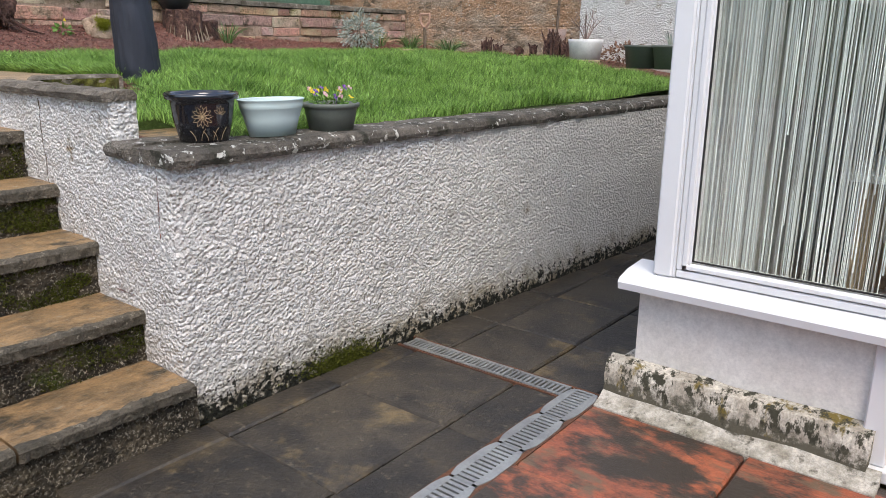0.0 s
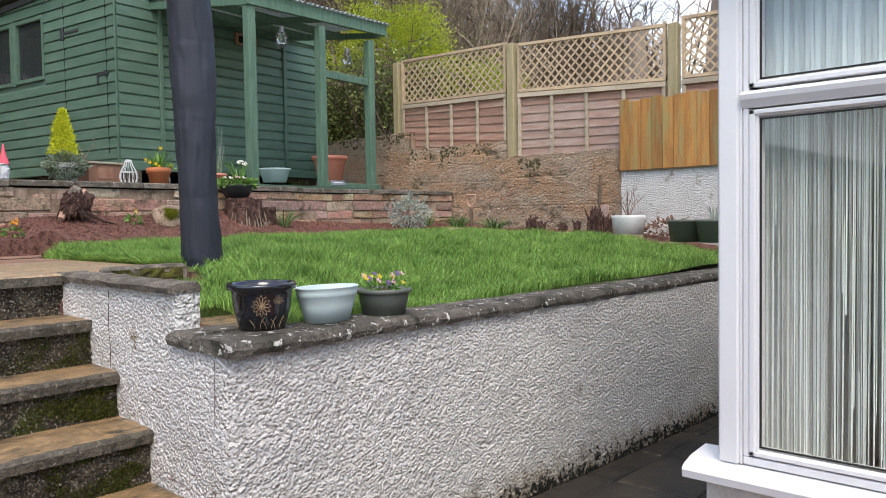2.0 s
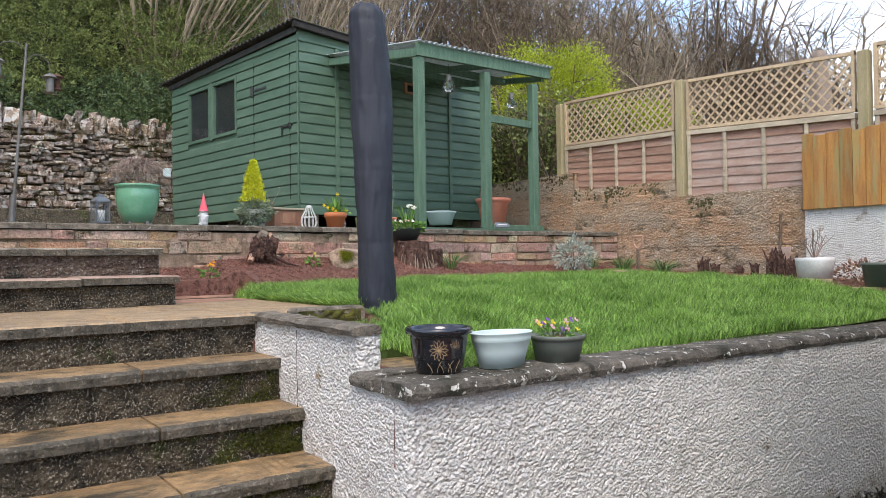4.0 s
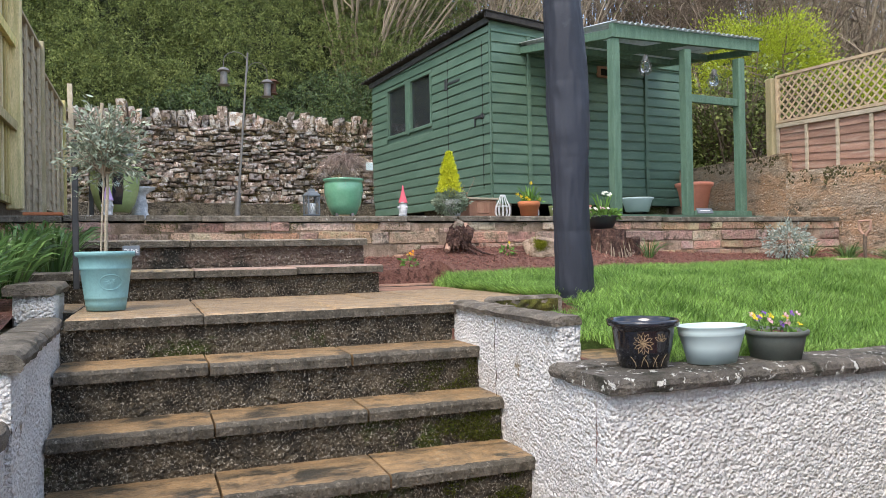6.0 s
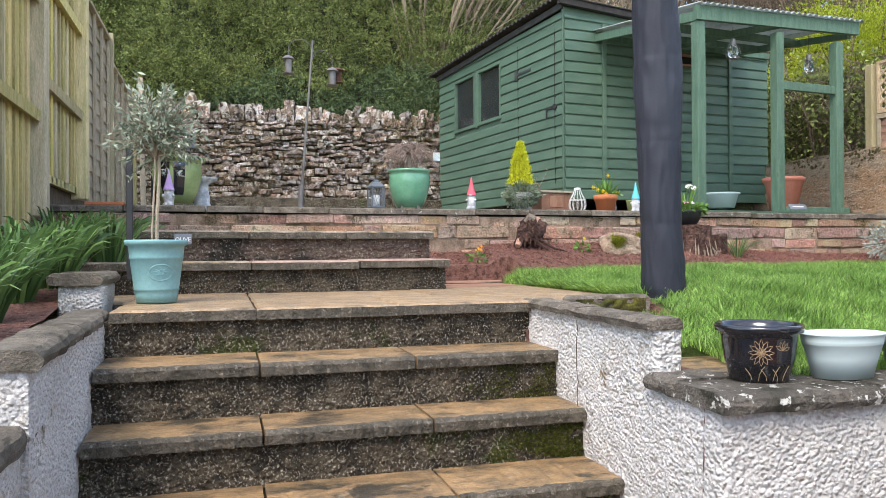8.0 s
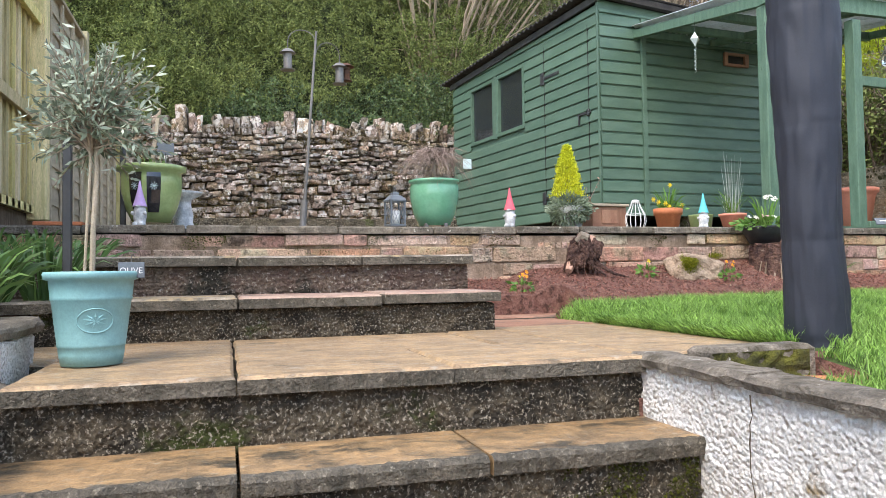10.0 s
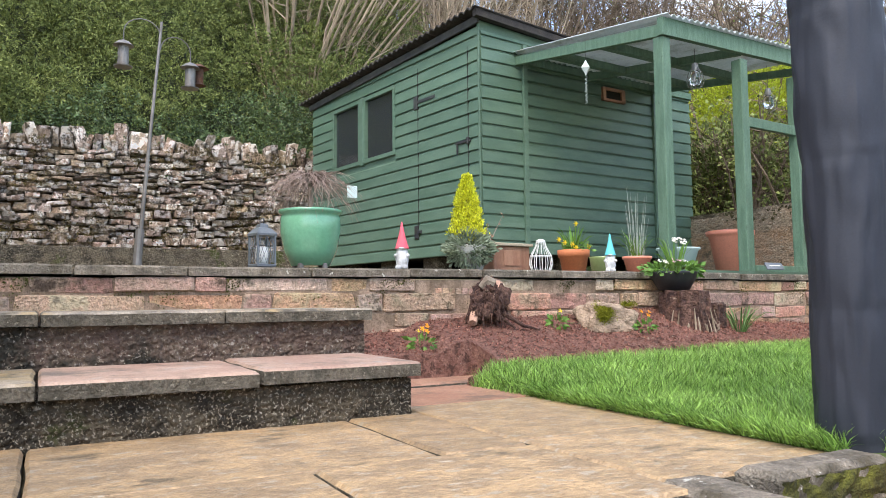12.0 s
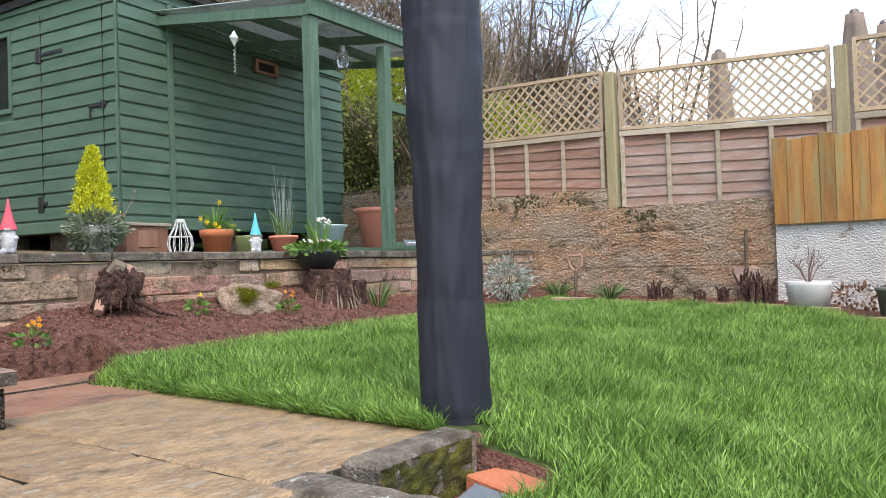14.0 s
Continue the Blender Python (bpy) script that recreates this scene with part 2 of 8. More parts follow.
M["tread"] = mat("sandstone_slab", (0.34, 0.215, 0.105), (0.18, 0.122, 0.066), 9, 0.45, 0.8, 45, stain=(0.055, 0.047, 0.032), stain_scale=5, stain_at=(0.50, 0.64), vary=0.14, stretch=(1.7, 0.9, 1), second=(0.33, 0.27, 0.19), second_scale=24, second_at=(0.58, 0.70))
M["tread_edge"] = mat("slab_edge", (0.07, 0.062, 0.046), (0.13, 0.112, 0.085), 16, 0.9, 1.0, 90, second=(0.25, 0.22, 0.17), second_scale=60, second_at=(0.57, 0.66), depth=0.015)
M["tread_grey"] = mat("weathered_grey_slab", (0.20, 0.17, 0.135), (0.31, 0.26, 0.20), 9, 0.5, 0.8, 50, stain=(0.08, 0.07, 0.05), stain_scale=5, stain_at=(0.5, 0.64), vary=0.08, second=(0.33, 0.24, 0.12), second_scale=3.5, second_at=(0.5, 0.66))
M["tread_pink"] = mat("weathered_pinkish_slab", (0.30, 0.19, 0.145), (0.36, 0.25, 0.19), 6, 0.7, 0.4, 50, stain=(0.14, 0.11, 0.085), stain_scale=4, stain_at=(0.5, 0.68), vary=0.08, second=(0.33, 0.29, 0.25), second_scale=5, second_at=(0.55, 0.7))
M["landing"] = mat("landing_slab", (0.39, 0.265, 0.145), (0.245, 0.17, 0.10), 9, 0.45, 0.8, 55, stain=(0.12, 0.09, 0.055), stain_scale=7, stain_at=(0.55, 0.70), vary=0.14, second=(0.36, 0.30, 0.225), second_scale=22, second_at=(0.54, 0.66), stretch=(1.7, 0.9, 1))
M["riser"] = mat("pebbly_riser_block", (0.034, 0.028, 0.019), (0.13, 0.105, 0.070), 8, 0.95, 0.9, 60, stain=(0.42, 0.37, 0.29), stain_scale=115, stain_at=(0.54, 0.60), second=(0.055, 0.07, 0.012), second_scale=2.6, second_at=(0.56, 0.64), depth=0.02)
nodules(M["riser"], 70, 0.03, 1.0)
M["riser_red"] = mat("pebbly_reddish_block", (0.15, 0.10, 0.078), (0.24, 0.18, 0.135), 8, 0.95, 0.8, 60, stain=(0.46, 0.40, 0.33), stain_scale=60, stain_at=(0.565, 0.62), second=(0.045, 0.04, 0.03), second_scale=4, second_at=(0.5, 0.65), depth=0.02)
nodules(M["riser_red"], 70, 0.03, 1.0)
M["paving"] = mat("dark_wet_paving", (0.026, 0.024, 0.022), (0.060, 0.050, 0.037), 5, 0.42, 0.7, 70, stain=(0.17, 0.125, 0.065), stain_scale=3.2, stain_at=(0.54, 0.72), second=(0.12, 0.10, 0.07), second_scale=34, second_at=(0.58, 0.68), vary=0.15, depth=0.008)
M["paving_red"] = mat("red_worn_paving", (0.40, 0.115, 0.055), (0.27, 0.085, 0.05), 4, 0.45, 0.5, 60, stain=(0.045, 0.036, 0.028), stain_scale=4.5, stain_at=(0.42, 0.57), vary=0.12, stretch=(0.7, 1.2, 1), second=(0.15, 0.10, 0.065), second_scale=12, second_at=(0.48, 0.66), depth=0.006)
M["joint"] = mat("mossy_joint", (0.16, 0.125, 0.065), (0.07, 0.06, 0.028), 14, 0.95, 0.6, 90, stain=(0.30, 0.24, 0.14), stain_scale=9, stain_at=(0.5, 0.65))
M["steel"] = mat("galvanised_grate", (0.36, 0.37, 0.36), (0.28, 0.285, 0.28), 8, 0.45, 0.1, 90, metal=0.6, stain=(0.12, 0.07, 0.04), stain_scale=14, stain_at=(0.66, 0.75))
M["rust"] = mat("rusty_iron", (0.12, 0.05, 0.025), (0.07, 0.04, 0.03), 12, 0.9, 0.4, 90)
# Near-black that stands in for shade in openings and under the shed.
M["dark"] = mat("void_shade", (0.012, 0.011, 0.01), (0.02, 0.018, 0.015), 5, 0.95, 0)
M["soil"] = mat("red_bark_soil", (0.23, 0.105, 0.078), (0.32, 0.16, 0.12), 25, 0.95, 1.0, 110, stain=(0.10, 0.045, 0.032), stain_scale=22, stain_at=(0.5, 0.62), second=(0.55, 0.42, 0.35), second_scale=70, second_at=(0.65, 0.70), depth=0.03)
M["chip"] = mat("bark_chip", (0.31, 0.135, 0.10), (0.17, 0.07, 0.052), 20, 0.95, 0.3, 90, island=True, vary=0.6)
M["turf"] = mat("turf_soil", (0.05, 0.085, 0.016), (0.07, 0.11, 0.02), 12, 0.95, 0.8, 80, depth=0.02)
M["grass"] = leafy("grass_blade", (0.09, 0.20, 0.028), (0.31, 0.49, 0.12), 0.42, 0.3, 0.5)
M["green_paint"] = mat("dark_green_paint", (0.066, 0.120, 0.082), (0.090, 0.150, 0.106), 2.5, 0.5, 0.25, 60, vary=0.1, stretch=(1, 1, 4), stain=(0.06, 0.10, 0.085), stain_scale=6, stain_at=(0.62, 0.85), depth=0.004)
M["green_post"] = mat("weathered_green_paint", (0.066, 0.125, 0.082), (0.095, 0.165, 0.112), 6, 0.65, 0.5, 70, vary=0.08, stretch=(4, 4, 0.7), stain=(0.035, 0.07, 0.045), stain_scale=12, stain_at=(0.6, 0.72), depth=0.005)
M["felt"] = mat("corrugated_roof_dark", (0.022, 0.019, 0.018), (0.04, 0.034, 0.03), 8, 0.85, 0.5, 80)
M["soffit"] = mat("dark_soffit", (0.05, 0.05, 0.045), (0.03, 0.03, 0.03), 8, 0.8, 0.2, 50)
M["wall_brown"] = mat("old_concrete_wall", (0.44, 0.27, 0.16), (0.40, 0.31, 0.225), 3, 0.95, 1.0, 60, stain=(0.13, 0.105, 0.07), stain_scale=4.2, stain_at=(0.51, 0.66), second=(0.66, 0.58, 0.48), second_scale=34, second_at=(0.60, 0.64), depth=0.02, stretch=(0.7, 1, 1.5))
nodules(M["wall_brown"], 55, 0.014, 0.8)
add_layer(M["wall_brown"], (0.07, 0.066, 0.05), "Z", -9.0, -9.0, 4, 0.2)
M["stone_red"] = mat("pinkish_sandstone_block", (0.47, 0.29, 0.21), (0.36, 0.245, 0.17), 14, 0.92, 1.0, 60, stain=(0.10, 0.075, 0.05), stain_scale=7, stain_at=(0.53, 0.68), vary=0.28, second=(0.52, 0.41, 0.28), second_scale=3.5, second_at=(0.5, 0.62), depth=0.025, world=True, hue=0.02)
M["mortar"] = mat("old_mortar", (0.36, 0.26, 0.19), (0.17, 0.12, 0.08), 9, 0.95, 0.8, 80)
M["stone_dry"] = mat("limestone_rubble", (0.55, 0.42, 0.32), (0.30, 0.215, 0.15), 16, 0.93, 1.0, 50, stain=(0.075, 0.055, 0.032), stain_scale=11, stain_at=(0.52, 0.62), vary=0.45, second=(0.84, 0.75, 0.68), second_scale=10, second_at=(0.49, 0.56), depth=0.025, world=True, hue=0.018)
nodules(M["stone_dry"], 34, 0.03, 0.9)
# Dark brown of stone gaps and crack; also the painted shade between slats.
M["gap"] = mat("dark_gap_brown", (0.06, 0.042, 0.022), (0.10, 0.07, 0.038), 12, 0.95, 0.8, 60)
M["moss"] = mat("yellow_green_moss", (0.10, 0.10, 0.014), (0.05, 0.048, 0.012), 18, 0.95, 1.0, 120, depth=0.01)
M["moss_dark"] = mat("dark_wall_moss", (0.13, 0.105, 0.04), (0.06, 0.052, 0.022), 18, 0.95, 1.0, 120, depth=0.01)
M["fence_new"] = mat("orange_stained_boards", (0.42, 0.20, 0.05), (0.30, 0.135, 0.04), 4, 0.6, 0.4, 60, vary=0.22, stretch=(5, 5, 0.6), second=(0.30, 0.23, 0.09), second_scale=2.2, second_at=(0.5, 0.66))
M["fence_pink"] = mat("weathered_pinkish_boards", (0.36, 0.23, 0.18), (0.43, 0.32, 0.265), 4, 0.85, 0.5, 60, vary=0.14, stretch=(0.7, 5, 5), stain=(0.28, 0.12, 0.07), stain_scale=3, stain_at=(0.55, 0.75))
M["fence_red"] = mat("reddish_brown_boards", (0.36, 0.21, 0.15), (0.28, 0.155, 0.11), 4, 0.85, 0.5, 60, vary=0.2, stretch=(0.7, 5, 5), stain=(0.40, 0.29, 0.22), stain_scale=3, stain_at=(0.50, 0.7))
M["fence_tan"] = mat("weathered_tan_lattice", (0.5, 0.375, 0.235), (0.41, 0.30, 0.20), 6, 0.8, 0.35, 70, vary=0.12)
M["fence_green"] = mat("algae_green_timber", (0.64, 0.52, 0.28), (0.48, 0.41, 0.19), 6, 0.85, 0.6, 60, vary=0.3, stretch=(5, 5, 0.6), stain=(0.17, 0.13, 0.07), stain_scale=5, stain_at=(0.58, 0.72), hue=0.012)
M["post_tan"] = mat("tan_green_post", (0.36, 0.29, 0.17), (0.28, 0.24, 0.13), 4, 0.85, 0.4, 60, vary=0.1, stretch=(5, 5, 0.6))
# Bluish grey imitating what the shed panes reflect.
M["inner"] = mat("grey_pane_reflection", (0.27, 0.29, 0.31), (0.18, 0.195, 0.21), 1.5, 0.8, 0)
M["root_end"] = mat("pale_cut_wood", (0.5, 0.3, 0.22), (0.42, 0.25, 0.18), 12, 0.9, 0.3, 60)
M["fence_grey"] = mat("silvered_timber", (0.46, 0.38, 0.28), (0.37, 0.31, 0.22), 5, 0.85, 0.5, 60, vary=0.15, stretch=(0.8, 4, 4))
M["cover"] = mat("charcoal_fabric_cover", (0.026, 0.029, 0.040), (0.034, 0.038, 0.051), 3, 0.6, 0.15, 200, spec=0.35, depth=0.003, stain=(0.055, 0.06, 0.072), stain_scale=7, stain_at=(0.6, 0.8))


def creases(m, scale, depth, strength):
    """Fine wandering creases of a slack cloth."""
    N, L = m.node_tree.nodes, m.node_tree.links
    bsdf = N["Principled BSDF"]
    co, mp, no = N.new("ShaderNodeTexCoord"), N.new("ShaderNodeMapping"), N.new("ShaderNodeTexNoise")
    mp.inputs["Scale"].default_value = (1, 1, 0.6)
    no.noise_type = "RIDGED_MULTIFRACTAL"
    no.inputs["Scale"].default_value, no.inputs["Detail"].default_value, no.inputs["Distortion"].default_value = scale, 2, 0.6
    L.new(co.outputs["Object"], mp.inputs["Vector"])
    L.new(mp.outputs["Vector"], no.inputs["Vector"])
    bp = N.new("ShaderNodeBump")
    bp.inputs["Strength"].default_value, bp.inputs["Distance"].default_value = strength, depth
    L.new(no.outputs["Fac"], bp.inputs["Height"])
    L.new(bsdf.inputs["Normal"].links[0].from_socket, bp.inputs["Normal"])
    L.new(bp.outputs[0], bsdf.inputs["Normal"])


creases(M["cover"], 5, 0.03, 1.0)
M["upvc"] = mat("white_upvc", (0.72, 0.72, 0.715), (0.70, 0.70, 0.695), 2, 0.3, 0, vary=0.0, spec=0.5, stain=(0.66, 0.66, 0.65), stain_scale=3, stain_at=(0.7, 0.9))
M["gasket"] = mat("black_rubber_gasket", (0.015, 0.015, 0.015), (0.02, 0.02, 0.02), 5, 0.6, 0)
M["glass"] = glass_mat("window_glass")
# Glass tinted dark grey and partly opaque.
M["shed_glass"] = glass_mat("grey_shed_glass", 0.08, (0.10, 0.115, 0.12))
M["shed_glass"].node_tree.nodes["Principled BSDF"].inputs["Transmission Weight"].default_value = 0.8
M["string"] = mat("pale_string_curtain", (0.74, 0.76, 0.73), (0.62, 0.65, 0.63), 3, 0.8, 0, vary=0.25, island=True)
M["string_dark"] = mat("grey_string_curtain", (0.28, 0.275, 0.26), (0.38, 0.37, 0.35), 3, 0.8, 0, vary=0.3, island=True)
M["room"] = mat("room_plaster", (0.36, 0.40, 0.39), (0.32, 0.36, 0.35), 1, 0.9, 0)
M["terracotta"] = mat("terracotta", (0.52, 0.17, 0.07), (0.46, 0.145, 0.06), 6, 0.75, 0.2, 80, vary=0.06)
M["pink_plastic"] = mat("salmon_plastic", (0.68, 0.25, 0.165), (0.62, 0.22, 0.145), 3, 0.6, 0.1, 60, vary=0.05)
M["black_glaze"] = mat("black_glaze", (0.008, 0.009, 0.013), (0.012, 0.013, 0.018), 3, 0.12, 0.0, spec=0.6, coat=0.5)
M["gold"] = mat("brass_inlay_paint", (0.42, 0.3, 0.17), (0.36, 0.25, 0.13), 6, 0.5, 0)
M["mint"] = mat("pale_mint_painted_metal", (0.47, 0.57, 0.555), (0.44, 0.54, 0.525), 4, 0.6, 0, 60)
M["aqua"] = mat("aqua_glazed_planter", (0.22, 0.42, 0.42), (0.19, 0.38, 0.38), 4, 0.45, 0.08, 60, stain=(0.12, 0.25, 0.24), stain_scale=4, stain_at=(0.62, 0.85))
M["grey_green"] = mat("grey_green_plastic", (0.135, 0.15, 0.125), (0.115, 0.13, 0.108), 4, 0.5, 0.05, 60)
M["jade"] = mat("jade_glaze", (0.115, 0.30, 0.185), (0.15, 0.36, 0.23), 6, 0.18, 0.05, 60, coat=0.5, vary=0.03, stain=(0.3, 0.48, 0.37), stain_scale=5, stain_at=(0.62, 0.8))
M["olive_glaze"] = mat("olive_glaze", (0.34, 0.42, 0.18), (0.24, 0.31, 0.12), 6, 0.2, 0.05, 60, coat=0.4)
M["metal_dark"] = mat("dark_painted_metal", (0.035, 0.037, 0.04), (0.05, 0.05, 0.05), 8, 0.5, 0.1, 60, metal=0.4)
M["lantern_grey"] = mat("grey_painted_metal", (0.13, 0.15, 0.165), (0.10, 0.115, 0.13), 8, 0.5, 0.1, 60)
M["metal_grey"] = mat("grey_weathered_metal", (0.2, 0.19, 0.18), (0.14, 0.13, 0.12), 8, 0.5, 0.1, 60, metal=0.5)
M["white_paint"] = mat("white_paint", (0.72, 0.72, 0.7), (0.62, 0.62, 0.6), 8, 0.6, 0.1, 60)
M["slate"] = mat("slate_plaque", (0.12, 0.14, 0.16), (0.15, 0.17, 0.19), 8, 0.7, 0.1, 60)
M["brick"] = mat("orange_brick", (0.50, 0.17, 0.085), (0.42, 0.14, 0.07), 10, 0.9, 0.4, 80)
M["bark"] = mat("grey_brown_bark", (0.11, 0.08, 0.055), (0.17, 0.125, 0.09), 12, 0.95, 0.9, 60, stretch=(3, 3, 0.6), vary=0.2, depth=0.015)
M["bark_pale"] = mat("pale_thin_stems", (0.30, 0.235, 0.17), (0.20, 0.155, 0.11), 8, 0.9, 0.3, 60, vary=0.35, island=True)
M["twig_red"] = mat("dead_reddish_twigs", (0.19, 0.135, 0.11), (0.33, 0.25, 0.21), 8, 0.9, 0.2, 60, vary=0.3, island=True)
M["stump"] = mat("dark_red_stump", (0.045, 0.022, 0.018), (0.14, 0.075, 0.055), 22, 0.95, 1.0, 60, depth=0.03, second=(0.34, 0.24, 0.19), second_scale=16, second_at=(0.6, 0.7))
M["rock"] = mat("buff_rock", (0.40, 0.30, 0.215), (0.28, 0.20, 0.14), 12, 0.95, 0.8, 50, second=(0.13, 0.11, 0.07), second_scale=7, second_at=(0.58, 0.7), depth=0.02)
M["wood_box"] = mat("reddish_wood_box", (0.24, 0.115, 0.07), (0.3, 0.16, 0.1), 5, 0.75, 0.3, 60, stretch=(1, 5, 1))
M["poly_roof"] = mat("clear_corrugated_sheet", (0.55, 0.58, 0.57), (0.46, 0.5, 0.49), 6, 0.35, 0.1, 60, stain=(0.3, 0.32, 0.28), stain_scale=4)
M["poly_roof"].node_tree.nodes["Principled BSDF"].inputs["Transmission Weight"].default_value = 0.55
M["hat_pink"] = mat("pink_felt_hat", (0.72, 0.12, 0.16), (0.66, 0.10, 0.14), 6, 0.8, 0.1, 80)
M["hat_blue"] = mat("turquoise_hat", (0.10, 0.50, 0.55), (0.08, 0.44, 0.5), 6, 0.7, 0.1, 80)
M["hat_lilac"] = mat("lilac_hat", (0.50, 0.34, 0.62), (0.44, 0.3, 0.56), 6, 0.7, 0.1, 80)
M["statue"] = mat("grey_painted_resin", (0.36, 0.37, 0.38), (0.66, 0.66, 0.66), 18, 0.7, 0.3, 60)
M["crystal"] = mat("frosted_ornament", (0.42, 0.47, 0.46), (0.55, 0.62, 0.6), 18, 0.2, 0.0)
M["roof_tile"] = mat("red_roof_tiles", (0.25, 0.09, 0.06), (0.2, 0.075, 0.05), 6, 0.9, 0.3, 30)
M["stack"] = mat("brown_chimney_render", (0.23, 0.18, 0.15), (0.19, 0.15, 0.12), 5, 0.9, 0.3, 30)

LEAF = dict(
    lime_moss=leafy("bright_moss_tuft", (0.12, 0.13, 0.012), (0.20, 0.205, 0.02), 0.9, 0.1, 0.3, 0.1),
    heather=leafy("heather_leaf", (0.13, 0.18, 0.11), (0.30, 0.35, 0.25), 0.6, 0.2, 0.3),
    moss=leafy("moss_tuft", (0.040, 0.048, 0.009), (0.09, 0.098, 0.017), 0.9, 0.1, 0.4, 0.1),
    hedge=leafy("hedge_leaf", (0.062, 0.088, 0.030), (0.235, 0.27, 0.088), 0.65, 0.05, 0.3, 0.15),
    moss_brown=leafy("brown_moss_tuft", (0.075, 0.06, 0.022), (0.17, 0.125, 0.05), 0.9, 0.1, 0.4, 0.1),
    ivy=leafy("ivy_leaf", (0.035, 0.065, 0.028), (0.13, 0.19, 0.075), 0.35, 0.15, 0.4),
    lime=leafy("lime_leaf", (0.30, 0.36, 0.03), (0.42, 0.46, 0.05), 0.5, 0.35, 0.35),
    olive=leafy("olive_leaf", (0.14, 0.19, 0.11), (0.44, 0.48, 0.38), 0.45, 0.2, 0.45),
    strap=leafy("strap_leaf", (0.05, 0.115, 0.03), (0.17, 0.29, 0.09), 0.35, 0.25, 0.3),
    conifer=leafy("golden_conifer", (0.50, 0.54, 0.03), (0.74, 0.72, 0.05), 0.6, 0.25, 0.3),
    grey=leafy("silver_leaf", (0.30, 0.35, 0.29), (0.42, 0.46, 0.40), 0.6, 0.2, 0.25),
    green=leafy("fresh_leaf", (0.09, 0.20, 0.035), (0.16, 0.30, 0.06), 0.5, 0.3, 0.3),
    yellow=leafy("yellow_petal", (0.75, 0.55, 0.02), (0.82, 0.62, 0.05), 0.6, 0.3, 0.1),
    orange=leafy("orange_petal", (0.8, 0.28, 0.02), (0.82, 0.38, 0.02), 0.6, 0.3, 0.1),
    white=leafy("white_petal", (0.75, 0.74, 0.66), (0.7, 0.7, 0.6), 0.6, 0.3, 0.1),
    pink=leafy("pink_petal", (0.62, 0.30, 0.36), (0.7, 0.5, 0.5), 0.6, 0.3, 0.2),
    purple=leafy("violet_petal", (0.10, 0.04, 0.35), (0.3, 0.12, 0.4), 0.6, 0.2, 0.2),
    brown=leafy("dry_leaf", (0.20, 0.11, 0.07), (0.32, 0.2, 0.14), 0.8, 0.15, 0.35),
)

# ---- building helpers ----
def link(name, bm, material, parent=None, label="", smooth=False, kind="", category="", group=""):
    me = bpy.data.meshes.new(name)
    bm.to_mesh(me)
    bm.free()
    me.materials.append(material)
    if smooth:
        me.shade_smooth()
    ob = new(name, me)
    ob.parent = parent
    return tagged(ob, label, category, group, kind)


part = link


def struct(name, bm, material, label="", parent=None, smooth=False):
    return link(name, bm, material, parent, label, smooth, "structure")


def empty(name, at, label, category, group="", rz=0.0):
    ob = new(name)
    ob.location, ob.rotation_euler = at, (0, 0, radians(rz))
    ob.empty_display_size = 0.1
    return tagged(ob, label, category, group)


def box(bm, x0, x1, y0, y1, z0, z1, bevel=0.0, wob=0.0):
    r = bmesh.ops.create_cube(bm, size=1)
    for v in r["verts"]:
        v.co = Vector(((x0 + x1) / 2 + v.co.x * (x1 - x0), (y0 + y1) / 2 + v.co.y * (y1 - y0), (z0 + z1) / 2 + v.co.z * (z1 - z0)))
        if wob:
            v.co += Vector([random.uniform(-wob, wob) for _ in range(3)])
    if bevel:
        bmesh.ops.bevel(bm, geom=list({e for v in r["verts"] for e in v.link_edges}), offset=bevel, segments=1, affect="EDGES", clamp_overlap=True)
    return bm


def boxed(x0, x1, y0, y1, z0, z1, bevel=0.0, wob=0.0):
    return box(bmesh.new(), x0, x1, y0, y1, z0, z1, bevel, wob)


def prism(points, axis, lo, hi, bm=None):
    """A polygon in a plane, drawn out along an axis. points are the other two coordinates."""
    bm = bm or bmesh.new()

    def at(p, w):
        return {"x": (w, p[0], p[1]), "y": (p[0], w, p[1]), "z": (p[0], p[1], w)}[axis]
    a = [bm.verts.new(at(p, lo)) for p in points]
    b = [bm.verts.new(at(p, hi)) for p in points]
    n = len(points)
    bm.faces.new(a)
    bm.faces.new(b[::-1])
    for i in range(n):
        bm.faces.new((a[i], b[i], b[(i + 1) % n], a[(i + 1) % n]))
    bmesh.ops.recalc_face_normals(bm, faces=bm.faces)
    return bm


def lathe(profile, n=28, bm=None, at=(0, 0, 0), sx=1.0, sy=1.0, cap=True):
    """A profile of (radius, height) turned round z."""
    bm = bm or bmesh.new()
    rings = []
    for r, z in profile:
        rings.append([bm.verts.new((at[0] + sx * r * math.cos(2 * math.pi * i / n), at[1] + sy * r * math.sin(2 * math.pi * i / n), at[2] + z)) for i in range(n)])
    for a, b in zip(rings, rings[1:]):
        for i in range(n):
            bm.faces.new((a[i], a[(i + 1) % n], b[(i + 1) % n], b[i]))
    if cap:
        bm.faces.new(rings[0][::-1])
        bm.faces.new(rings[-1])
    return bm


